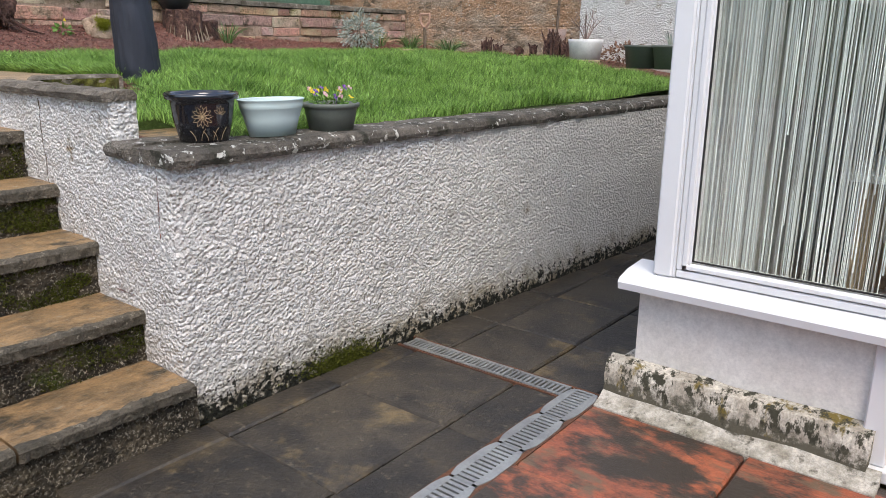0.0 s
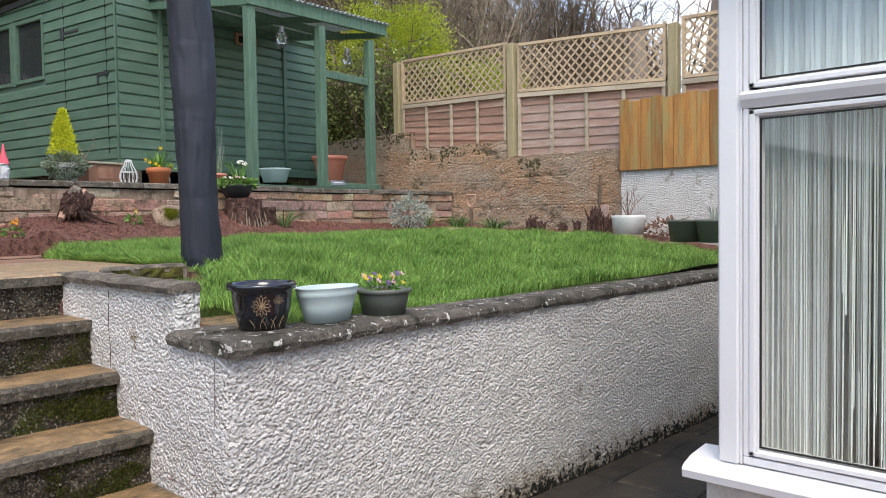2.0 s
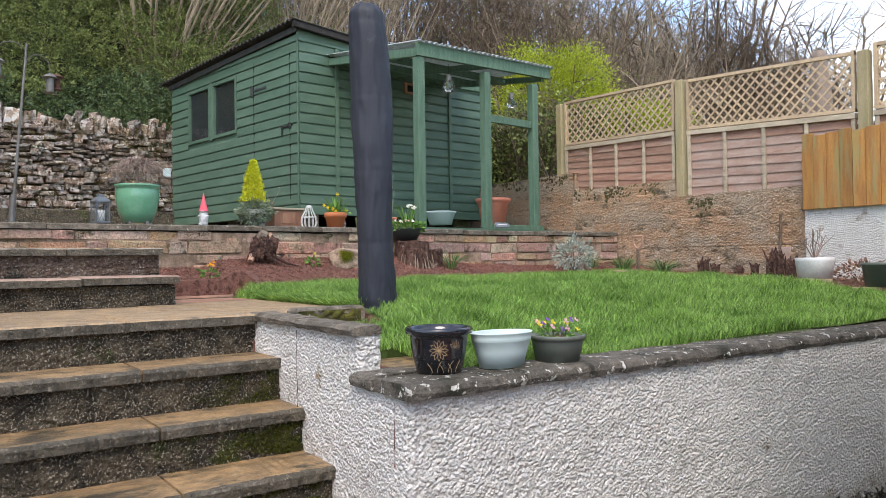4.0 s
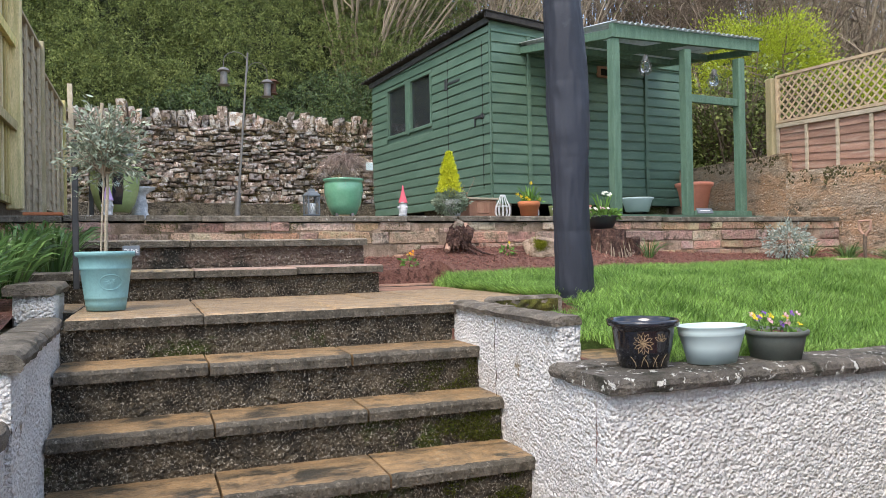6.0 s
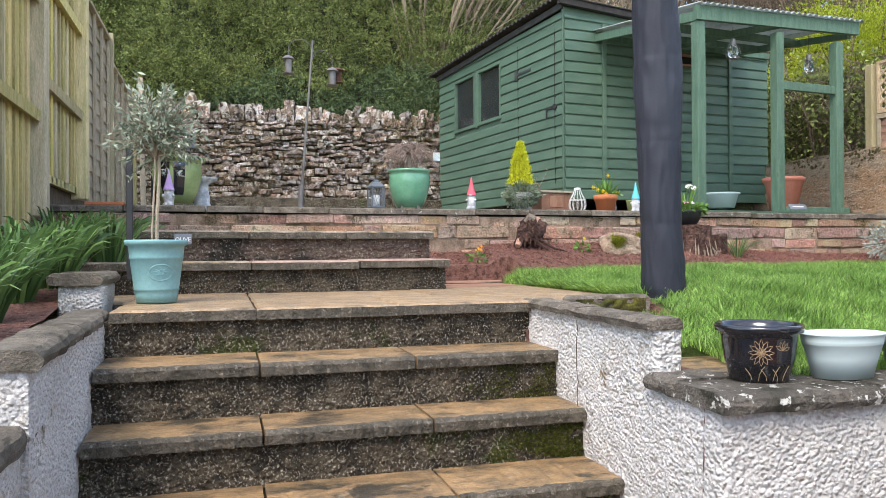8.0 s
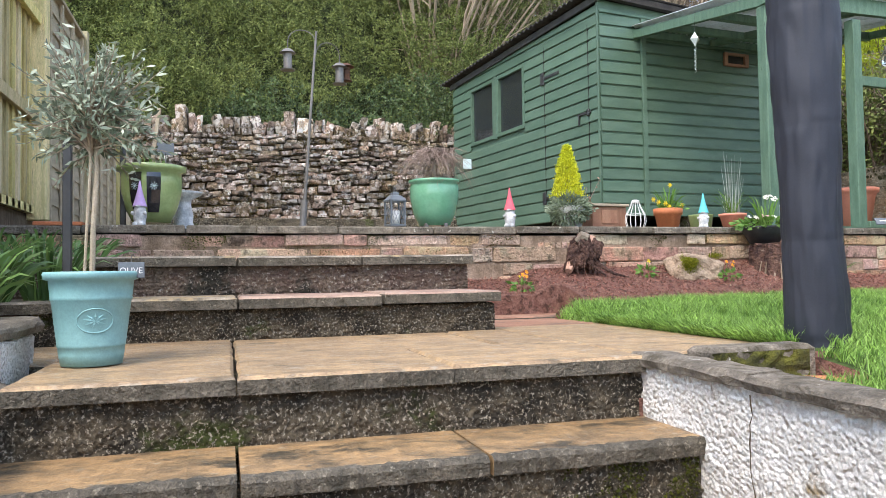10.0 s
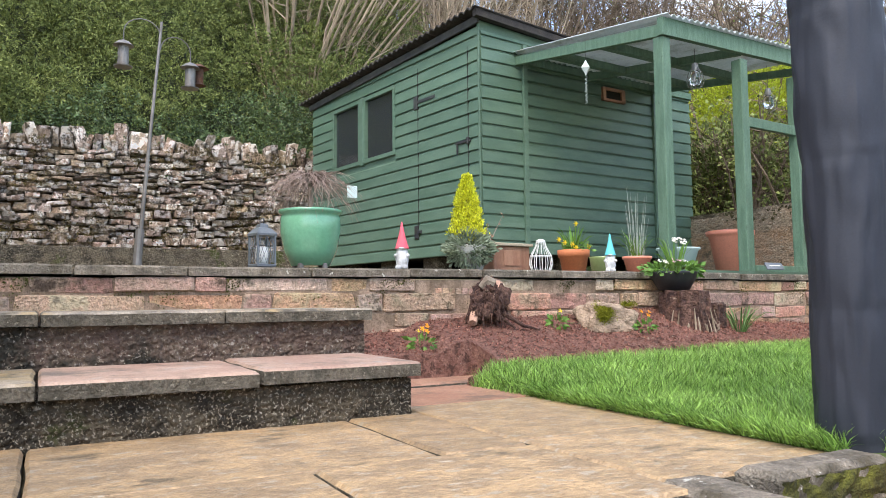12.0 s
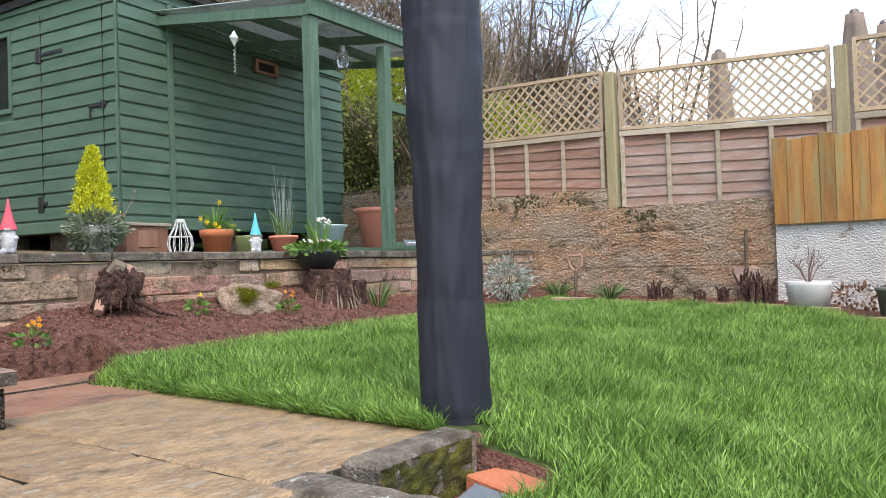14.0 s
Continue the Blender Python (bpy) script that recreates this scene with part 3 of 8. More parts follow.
def tube(bm, pts, radii, n=6):
    pts = [Vector(p) for p in pts]
    if not isinstance(radii, (list, tuple)):
        radii = [radii] * len(pts)
    prev = None
    for i, (p, r) in enumerate(zip(pts, radii)):
        d = (pts[min(i + 1, len(pts) - 1)] - pts[max(i - 1, 0)]).normalized()
        u = d.orthogonal().normalized() if prev is None else (prev - d * prev.dot(d)).normalized()
        prev = u
        w = d.cross(u)
        ring = [bm.verts.new(p + (u * math.cos(2 * math.pi * k / n) + w * math.sin(2 * math.pi * k / n)) * r) for k in range(n)]
        if i:
            for k in range(n):
                bm.faces.new((last[k], last[(k + 1) % n], ring[(k + 1) % n], ring[k]))
        else:
            bm.faces.new(ring[::-1])
        last = ring
    bm.faces.new(last)
    return bm


def from_arrays(name, verts, faces, material, parent=None, label="", kind="", smooth=False):
    me = bpy.data.meshes.new(name)
    me.from_pydata(verts, [], faces)
    me.materials.append(material)
    if smooth:
        me.shade_smooth()
    ob = new(name, me)
    ob.parent = parent
    return tagged(ob, label, "", "", kind)


def leaves(name, centres, size, material, parent=None, label="", kind="", long=1.6, droop=0.0, seed=1, dirs=None, fold=0.25):
    """Many small folded leaves, one at each centre."""
    rg = np.random.default_rng(seed)
    c = np.asarray(centres, float)
    n = len(c)
    d = rg.normal(size=(n, 3)) if dirs is None else np.asarray(dirs, float) + rg.normal(size=(n, 3)) * 0.35
    d[:, 2] -= droop
    d /= np.linalg.norm(d, axis=1)[:, None]
    up = rg.normal(size=(n, 3))
    s = np.cross(d, up)
    s /= np.linalg.norm(s, axis=1)[:, None]
    nrm = np.cross(d, s)
    z = (size * rg.uniform(0.65, 1.35, n))[:, None]
    v = np.stack([c, c + z * (0.5 * long * d + 0.5 * s + fold * nrm * 0.6), c + z * long * d, c + z * (0.5 * long * d - 0.5 * s + fold * nrm * 0.6)], 1).reshape(-1, 3)
    i = np.arange(n)[:, None] * 4
    f = np.concatenate([i + [0, 1, 2], i + [0, 2, 3]], 0)
    me = bpy.data.meshes.new(name)
    me.vertices.add(len(v))
    me.vertices.foreach_set("co", v.ravel())
    me.loops.add(f.size)
    me.loops.foreach_set("vertex_index", f.ravel().astype(np.int32))
    me.polygons.add(len(f))
    me.polygons.foreach_set("loop_start", np.arange(len(f), dtype=np.int32) * 3)
    me.update(calc_edges=True)
    me.materials.append(material)
    ob = new(name, me)
    ob.parent = parent
    return tagged(ob, label, "", "", kind)


def blades(name, base, tip, width, material, parent=None, label="", kind="", bend=0.35, seed=1, segs=2):
    """Grass or strap leaves: tapering strips from base to tip, bent over."""
    rg = np.random.default_rng(seed)
    b, t = np.asarray(base, float), np.asarray(tip, float)
    n = len(b)
    d = t - b
    ln = np.linalg.norm(d, axis=1)[:, None]
    side = np.cross(d, np.array([0, 0, 1.0]) + rg.normal(size=(n, 3)) * 0.6)
    side /= np.linalg.norm(side, axis=1)[:, None] + 1e-9
    w = (width * rg.uniform(0.7, 1.3, n))[:, None]
    rows = []
    for k in range(segs + 1):
        u = k / segs
        p = b + d * u + np.array([0, 0, 1.0]) * ln * bend * (u * (1 - u)) * 2
        if k < segs:
            ww = w * (1 - 0.35 * u) / 2
            rows += [p - side * ww, p + side * ww]
        else:
            rows += [p]
    m = 2 * segs + 1
    v = np.stack(rows, 1).reshape(-1, 3)
    i = np.arange(n)[:, None] * m
    fs = []
    for k in range(segs - 1):
        fs += [i + [2 * k, 2 * k + 1, 2 * k + 3], i + [2 * k, 2 * k + 3, 2 * k + 2]]
    fs.append(i + [2 * segs - 2, 2 * segs - 1, 2 * segs])
    f = np.concatenate(fs, 0)
    me = bpy.data.meshes.new(name)
    me.vertices.add(len(v))
    me.vertices.foreach_set("co", v.ravel())
    me.loops.add(f.size)
    me.loops.foreach_set("vertex_index", f.ravel().astype(np.int32))
    me.polygons.add(len(f))
    me.polygons.foreach_set("loop_start", np.arange(len(f), dtype=np.int32) * 3)
    me.update(calc_edges=True)
    me.materials.append(material)
    ob = new(name, me)
    ob.parent = parent
    return tagged(ob, label, "", "", kind)


def stone_mesh(name, material, w, d, h, rough=0.12, seed=0, round_=0.25):
    """One irregular stone about the origin: a bevelled block with pushed corners."""
    rs = random.Random(seed)
    bm = bmesh.new()
    bmesh.ops.create_cube(bm, size=1)
    bmesh.ops.bevel(bm, geom=bm.edges[:], offset=round_ * 0.5, segments=1, affect="EDGES", clamp_overlap=True)
    for v in bm.verts:
        v.co = Vector((v.co.x * (1 + rs.uniform(-rough, rough)) * w, v.co.y * (1 + rs.uniform(-rough, rough)) * d, v.co.z * (1 + rs.uniform(-rough, rough)) * h))
    me = bpy.data.meshes.new(name)
    bm.to_mesh(me)
    bm.free()
    me.materials.append(material)
    return me


def rubble_mesh(name, material, seed, n=15, edge=0.24):
    """One angular stone: the hull of points scattered near the faces of a block."""
    rs = random.Random(seed)
    bm = bmesh.new()
    for k in range(n):
        p = Vector([rs.uniform(-0.5, 0.5) for _ in range(3)])
        ax = k % 3
        p[ax] = 0.5 * (-1) ** (k // 3) - rs.uniform(0, 0.06) * (-1) ** (k // 3)
        if k % 2:
            p[(ax + 1) % 3] = 0.5 * rs.choice((-1, 1)) * rs.uniform(1 - edge, 1)
        bm.verts.new(p)
    for sx in (-1, 1):
        for sy in (-1, 1):
            for sz in (-1, 1):
                bm.verts.new(Vector((sx, sy, sz)) * 0.5 * rs.uniform(1 - edge * 1.3, 0.98))
    r = bmesh.ops.convex_hull(bm, input=bm.verts)
    bmesh.ops.delete(bm, geom=[v for v in set(r["geom_interior"]) | set(r["geom_unused"]) if isinstance(v, bmesh.types.BMVert)], context="VERTS")
    me = bpy.data.meshes.new(name)
    bm.to_mesh(me)
    bm.free()
    me.materials.append(material)
    return me


def piece(name, me, parent, at, scale=(1, 1, 1), rot=(0, 0, 0)):
    ob = new(name, me)
    ob.parent, ob.location, ob.scale, ob.rotation_euler = parent, at, scale, rot
    return ob


def rough_sheet(f, nu, nv):
    """A mesh of nu x nv cells with vertices f(u, v)."""
    bm = bmesh.new()
    g = [[bm.verts.new(f(i / nu, j / nv)) for j in range(nv + 1)] for i in range(nu + 1)]
    for i in range(nu):
        for j in range(nv):
            bm.faces.new((g[i][j], g[i + 1][j], g[i + 1][j + 1], g[i][j + 1]))
    bmesh.ops.recalc_face_normals(bm, faces=bm.faces)
    return bm

# ---- levels and lines of the plan ----
STEP_Z = [0.18, 0.36, 0.55, 0.72, 0.90, 1.07]
STEP_X = [-2.08, -2.34, -2.61, -2.88, -3.11, -3.38]
Y_L, Y_R = 0.33, 1.95          # faces of the walls beside the steps
Z_LAND, Z_TER, X_TER = 1.07, 1.60, -5.79
FAR_Y = 7.22


def ground_z(x, y):
    if x > -11.9:
        return -0.08
    return 1.9 + min(9.0, (-11.9 - x) * 0.42)


def build_ground():
    xs = [-300, -120, -60, -35, -28, -22, -18, -15, -13, -12.2, -11.9, -11.88, -6, 0, 10, 40, 300]
    ys = [-300, -100, -40, -20, -10, -5, 0, 5, 10, 20, 40, 100, 300]
    bm = bmesh.new()
    g = [[bm.verts.new((x, y, ground_z(x, y))) for y in ys] for x in xs]
    for i in range(len(xs) - 1):
        for j in range(len(ys) - 1):
            bm.faces.new((g[i][j], g[i + 1][j], g[i + 1][j + 1], g[i][j + 1]))
    struct("ground", bm, M["turf"], "grassy ground rising behind the garden")


build_ground()


# ---- white retaining walls beside the steps and along the lawn ----
def wall_x(y, z):
    return -2.15 + (y - 2.0) * 0.05 + 0.03 * (z / 0.9)


CORNER = Vector((-2.135, 1.95, 0))


def knobbly(p, n, amp=0.008):
    q = Vector(p)
    d = ((q.x - CORNER.x) ** 2 + (q.y - CORNER.y) ** 2) ** 0.5
    w = max(0.0, 1 - d / 0.035)
    nn = (Vector(n) * (1 - w) + Vector((0.7, -0.7, 0)) * w).normalized()
    return q + nn * (amp * (0.42 * noise.noise(q * 36) + 0.45 * noise.noise(q * 62 + Vector((3, 7, 1))) + 0.3 * noise.noise(q * 15)) + 0.006 * noise.noise(q * 5) - 0.008 * w * w)


def lawn_wall():
    y0, y1, ztop = 1.95, 7.2, 0.865
    bm = rough_sheet(lambda u, v: knobbly((wall_x(y0 + (y1 - y0) * u ** 1.5, -0.02 + v * (ztop + 0.02)), y0 + (y1 - y0) * u ** 1.5, -0.02 + v * (ztop + 0.02)), (1, 0, 0)), 800, 150)
    b2 = rough_sheet(lambda u, v: knobbly((-2.72 + (wall_x(1.95, -0.02 + v * (ztop + 0.02)) + 2.72) * u, 1.95, -0.02 + v * (ztop + 0.02)), (0, -1, 0)), 100, 150)
    me = bpy.data.meshes.new("tmp")
    b2.to_mesh(me)
    b2.free()
    bm.from_mesh(me)
    bpy.data.meshes.remove(me)
    bmesh.ops.remove_doubles(bm, verts=bm.verts, dist=0.0005)
    tube(bm, [(-2.166, 1.966, 0.0), (-2.138, 1.966, ztop - 0.01)], 0.0105, 8)
    prism([(-2.2, 1.99), (-2.0, 7.2), (-2.3, 7.2), (-2.42, 2.2), (-2.7, 2.2), (-2.7, 1.99)], "z", -0.02, ztop - 0.01, bm)
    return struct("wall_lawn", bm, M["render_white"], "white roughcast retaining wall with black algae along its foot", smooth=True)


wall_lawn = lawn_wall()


def stair_wall_right():
    def wrap(u, v):
        z, w = v * 1.045, u * 1.265
        if w < 1.165:
            p, n = (-3.62 + w, 1.970 - 0.018 * w / 1.165), (0, -1)
        elif w < 1.197:
            a = (w - 1.165) / 0.032 * math.pi / 2
            p, n = (-2.455 + 0.02 * math.sin(a), 1.972 - 0.02 * math.cos(a)), (math.sin(a), -math.cos(a))
        else:
            p, n = (-2.435, 1.972 + w - 1.197), (1, 0)
        tuck = 0.02 * min(1, max(0, (p[0] + 2.70) / 0.05)) * min(1, max(0, (0.85 - z) / 0.02))
        return knobbly((p[0] - tuck * n[0], p[1] + tuck, z), (*n, 0))
    bm = rough_sheet(wrap, 226, 170)
    prism([(-3.6, 1.988), (-2.45, 1.972), (-2.45, 2.03), (-3.6, 2.08)], "z", 0, 1.038, bm)
    struct("wall_steps", bm, M["render_left"], "white roughcast wall beside the steps", smooth=True)


stair_wall_right()
rc = random.Random(44)
crack = tube(bmesh.new(), [(-2.93 + rc.uniform(-0.007, 0.007), 1.9465, 1.03 - 0.022 * k) for k in range(24)], [rc.uniform(0.0008, 0.002) for k in range(24)], 5)
struct("trim_crack", crack, M["gap"], "thin dark crack down the rendered wall beside the steps")


def stair_wall_left():
    bm = rough_sheet(lambda u, v: knobbly((-3.62 + 1.29 * u, Y_L - 0.004, v * 1.03), (0, 1, 0)), 180, 150)
    b2 = rough_sheet(lambda u, v: knobbly((-2.34 + 1.64 * u, Y_L - 0.022, v * 0.86), (0, 1, 0)), 260, 120)
    b3 = rough_sheet(lambda u, v: knobbly((-2.33, 0.225 + 0.101 * u, v * 1.03), (1, 0, 0)), 20, 96)
    for b in (b2, b3):
        me = bpy.data.meshes.new("tmp")
        b.to_mesh(me)
        b.free()
        bm.from_mesh(me)
        bpy.data.meshes.remove(me)
    box(bm, -3.6, -2.345, 0.225, 0.31, 0, 1.02)
    box(bm, -2.33, -0.7, 0.12, 0.295, 0, 0.85)
    box(bm, -3.98, -3.61, 0.13, 0.285, 1.0, 1.156, 0.01, 0.006)
    struct("wall_steps_left", bm, M["render_left"], "white roughcast wall on the planted side of the steps", smooth=True)


stair_wall_left()


def coping_run(name, label, pts, width_dir, w, z0, z1, n, seed, mt="coping"):
    """Coping slabs laid end to end from pts[0] to pts[1]."""
    rs = random.Random(seed)
    a, b = Vector((*pts[0], 0)), Vector((*pts[1], 0))
    wd = Vector((*width_dir, 0))
    root = None
    for k in range(n):
        p, q = a.lerp(b, (k + (0.006 if k else 0)) / n), a.lerp(b, (k + 1) / n)
        bm = bmesh.new()
        m = max(6, int((q - p).length / 0.045))
        dz = rs.uniform(-0.003, 0.003)
        rows = []
        for i in range(m + 1):
            c = p.lerp(q, i / m)
            e = rs.uniform(-0.005, 0.005)
            rows.append([bm.verts.new((*(c + wd * (t + (e if s else 0) + rs.uniform(-0.003, 0.003)) * 1).xy, z + dz + rs.uniform(-0.003, 0.003))) for t, z, s in ((0.004, z0, 1), (-0.003, z0 + 0.02, 1), (0.002, z1 - 0.014, 1), (0.016, z1 - 0.003, 1), (0.045, z1, 0), (w - 0.012, z1, 0), (w, z1 - 0.012, 1), (w, z0, 1))])
        for r1, r2 in zip(rows, rows[1:]):
            for j in range(8):
                bm.faces.new((r1[j], r1[(j + 1) % 8], r2[(j + 1) % 8], r2[j]))
        bm.faces.new(rows[0])
        bm.faces.new(rows[-1][::-1])
        bmesh.ops.recalc_face_normals(bm, faces=bm.faces)
        if root is None:
            root = struct(name, bm, M[mt], label)
        else:
            link("coping_slab", bm, M[mt], root)
    return root


coping_run("trim_coping_lawn", "lichen-spotted grey coping along the lawn wall", [(-2.09, 1.93), (-1.88, 7.2)], (-1, 0.04), 0.22, 0.865, 0.915, 11, 1)
coping_run("trim_coping_return", "weathered grey coping at the corner of the lawn wall", [(-2.31, 1.925), (-2.455, 1.925)], (0, 1), 0.21, 0.866, 0.916, 1, 2)
coping_run("trim_coping_corner", "weathered grey corner coping", [(-2.30, 2.14), (-2.46, 2.16)], (0, 1), 0.3, 0.84, 0.905, 1, 12)
coping_run("trim_coping_upper", "mossy grey coping on the wall beside the steps", [(-2.43, 1.922), (-3.45, 1.945)], (0.02, 1), 0.118, 1.042, 1.077, 2, 3, "coping_sparse")
coping_run("trim_coping_left_upper", "weathered coping on the planted side", [(-2.32, 0.350), (-3.56, 0.325)], (0, -1), 0.135, 1.022, 1.07, 2, 4, "coping_plain")
coping_run("trim_coping_left_lower", "broken weathered coping beside a planted bed", [(-0.7, 0.322), (-2.50, 0.322)], (0, -1), 0.27, 0.85, 0.905, 4, 5, "coping_plain")
coping_run("trim_coping_left_block", "weathered coping on a short white pier", [(-3.59, 0.295), (-4.02, 0.305)], (0, -1), 0.19, 1.155, 1.20, 1, 6, "coping_plain")


# ---- steps ----
def steps():
    root = None
    for k, (x, z) in enumerate(zip(STEP_X, STEP_Z)):
        back = STEP_X[k + 1] - 0.03 if k < 5 else -3.5
        bm = rough_sheet(lambda u, v: Vector((x - 0.03 + 0.008 * noise.noise(Vector((k, u * 40, v * 6))) + 0.006 * noise.noise(Vector((k * 3, u * 110, v * 16))), Y_L - 0.02 + (1.66 if k < 2 else 1.73) * u, (STEP_Z[k - 1] - 0.03 if k else -0.02) + v * (z - (STEP_Z[k - 1] if k else 0) - 0.012))), 150, 14)
        box(bm, -3.6, x - 0.045, Y_L, Y_R, -0.02 if not k else STEP_Z[k - 1] - 0.05, z - 0.046)
        ob = struct("steps" if root is None else "riser", bm, M["riser"], "mossy outdoor steps of pebbly blocks with sandstone treads" if root is None else "", root)
        root = root or ob
        ys = [Y_L, 0.853, 1.40, Y_R] if k else [Y_L, 0.86, 1.409, Y_R + 0.0]
        if k == 1:
            ys = [Y_L, 0.62, 1.2, Y_R]
        if k == 5:
            continue
        if k > 1:
            ys[-1] = Y_R + 0.07
        for y0, y1 in zip(ys, ys[1:]):
            bm = bmesh.new()
            dz = random.uniform(-0.003, 0.003)
            n = 36
            rows = []
            for i in range(n + 1):
                y = y0 + 0.004 + (y1 - y0 - 0.008) * i / n
                e = random.uniform(-0.005, 0.005)
                rows.append([bm.verts.new((xx, y, zz + dz)) for xx, zz in ((x - 0.004 + e, z - 0.044), (x + 0.001 + e * 0.7, z - 0.012 + e * 0.4), (x - 0.009 + e, z - 0.001), (x - 0.018 - random.uniform(0, 0.022), z - 0.0005), (x - 0.15, z + random.uniform(-0.003, 0.002)), (back, z), (back, z - 0.044))])
            for r1, r2 in zip(rows, rows[1:]):
                for j in range(7):
                    bm.faces.new((r1[j], r1[(j + 1) % 7], r2[(j + 1) % 7], r2[j]))
            bm.faces.new(rows[0])
            bm.faces.new(rows[-1][::-1])
            bmesh.ops.recalc_face_normals(bm, faces=bm.faces)
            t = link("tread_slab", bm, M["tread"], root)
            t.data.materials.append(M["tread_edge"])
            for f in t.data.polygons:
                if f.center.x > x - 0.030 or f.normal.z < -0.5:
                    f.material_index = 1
    return root


steps_root = steps()


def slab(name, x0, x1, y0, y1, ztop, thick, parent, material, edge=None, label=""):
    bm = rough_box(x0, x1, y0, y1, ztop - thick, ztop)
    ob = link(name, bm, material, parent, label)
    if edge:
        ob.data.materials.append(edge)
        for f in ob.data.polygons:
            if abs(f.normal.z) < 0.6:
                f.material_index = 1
    return ob


def rough_box(x0, x1, y0, y1, z0, z1, b=0.008):
    """A slab whose top edge is worn and slightly uneven."""
    bm = bmesh.new()
    nx, ny = max(2, min(8, int((x1 - x0) / 0.09))), max(2, min(8, int((y1 - y0) / 0.09)))
    ring = [(x0 + (x1 - x0) * i / nx, y0) for i in range(nx)] + [(x1, y0 + (y1 - y0) * i / ny) for i in range(ny)] + [(x1 - (x1 - x0) * i / nx, y1) for i in range(nx)] + [(x0, y1 - (y1 - y0) * i / ny) for i in range(ny)]
    cx, cy = (x0 + x1) / 2, (y0 + y1) / 2
    lo, mid, top = [], [], []
    for x, y in ring:
        e = random.uniform(-0.003, 0.003)
        dx, dy = (cx - x) / (x1 - x0) * 2, (cy - y) / (y1 - y0) * 2
        lo.append(bm.verts.new((x + e, y + e, z0)))
        mid.append(bm.verts.new((x + e, y + e, z1 - b + e * 0.4)))
        top.append(bm.verts.new((x + dx * b + e, y + dy * b + e, z1)))
    n = len(ring)
    for a, c in ((lo, mid), (mid, top)):
        for i in range(n):
            bm.faces.new((a[i], a[(i + 1) % n], c[(i + 1) % n], c[i]))
    bm.faces.new(top)
    bm.faces.new(lo[::-1])
    bmesh.ops.recalc_face_normals(bm, faces=bm.faces)
    return bm


# ---- landing, upper steps and terrace ----
landing = struct("floor_landing", boxed(-4.6, -3.45, -0.3, 2.48, 0.6, Z_LAND - 0.045), M["joint"], "bed of the stone landing")
box_fill = boxed(-5.42, -4.5, 1.9, 2.52, 0.8, Z_LAND - 0.05)
struct("floor_path", box_fill, M["joint"], "bed of the path beside the upper steps")
for x0, x1, y0, y1 in [(-3.915, -3.38, 0.34, 0.853), (-3.915, -3.38, 0.853, 1.40), (-3.915, -3.38, 1.40, 1.968), (-4.56, -3.92, 0.34, 0.853), (-4.56, -3.92, 0.853, 1.72), (-4.56, -3.92, 1.72, 1.97),
                       (-3.975, -3.44, 1.972, 2.50), (-4.56, -3.92, -0.25, 0.335)]:
    slab("landing_slab", x0 + 0.004, x1 - 0.004, y0 + 0.004, y1 - 0.004, Z_LAND + random.uniform(-0.003, 0.003), 0.045, landing, M["landing"], M["tread_edge"])


for x0, x1, y1, mt, dz in ((-4.70, -3.98, 2.53, "landing", 0.0), (-5.195, -4.703, 2.58, "path_red", 0.0), (-5.43, -5.205, 2.72, "path_red", 0.012)):
    slab("landing_slab", x0 + 0.003, x1 - 0.003, 1.975, y1, Z_LAND + dz, 0.045, landing, M[mt], M["tread_edge"])


def upper_steps():
    root = None
    for x, z, zb, yr, joints, back, matl in ((-4.50, 1.235, 1.06, 1.955, (-0.3, 0.874, 1.443), -5.02, "riser"), (-5.0, 1.41, 1.235, 2.0, (-0.3, 0.877, 1.448), -5.8, "riser_red")):
        bm = rough_sheet(lambda u, v: Vector((x - 0.035 + 0.008 * noise.noise(Vector((z * 9, u * 60, v * 8))) + 0.005 * noise.noise(Vector((z * 3, u * 150, v * 22))), -0.3 + (yr - 0.02 + 0.3) * u, zb - 0.01 + v * (z - zb - 0.04))), 150, 14)
        box(bm, back, x - 0.05, -0.3, yr - 0.025, zb - 0.1, z - 0.046)
        ob = struct("steps_upper" if root is None else "riser", bm, M[matl], "upper outdoor steps of pebbly blocks" if root is None else "", root)
        root = root or ob
        js = (*joints, yr)
        for y0, y1 in zip(js, js[1:]):
            slab("tread_slab", back, x, y0 + 0.005, y1 - 0.005, z + random.uniform(-0.004, 0.006), 0.045, root, M["tread_grey"] if zb > 1.1 or y0 < 0.8 else M["tread_pink"], M["tread_edge"])
    return root


upper_steps()

terrace = struct("floor_terrace", prism([(-5.95, 1.54), (-11.6, 1.86), (-11.6, 1.0), (-5.95, 1.0)], "y", -0.8, FAR_Y), M["joint"], "earthy terrace in front of the shed")
wall_terrace = struct("wall_terrace", boxed(-6.1, -5.813, -0.35, 7.2, 0.9, 1.545), M["mortar"], "low terrace wall of reddish sandstone blocks")


# ---- lawn and bed ----
def edge_x(y):
    """The curved edge between lawn and bed."""
    if y < 2.48:
        return -5.06
    return -5.06 - 0.18 * min(1, (y - 2.48) / 0.9) ** 0.8


def far_edge(x):
    return 6.52 + 0.04 * math.sin(x * 3) + 0.05 * (x + 4.4)


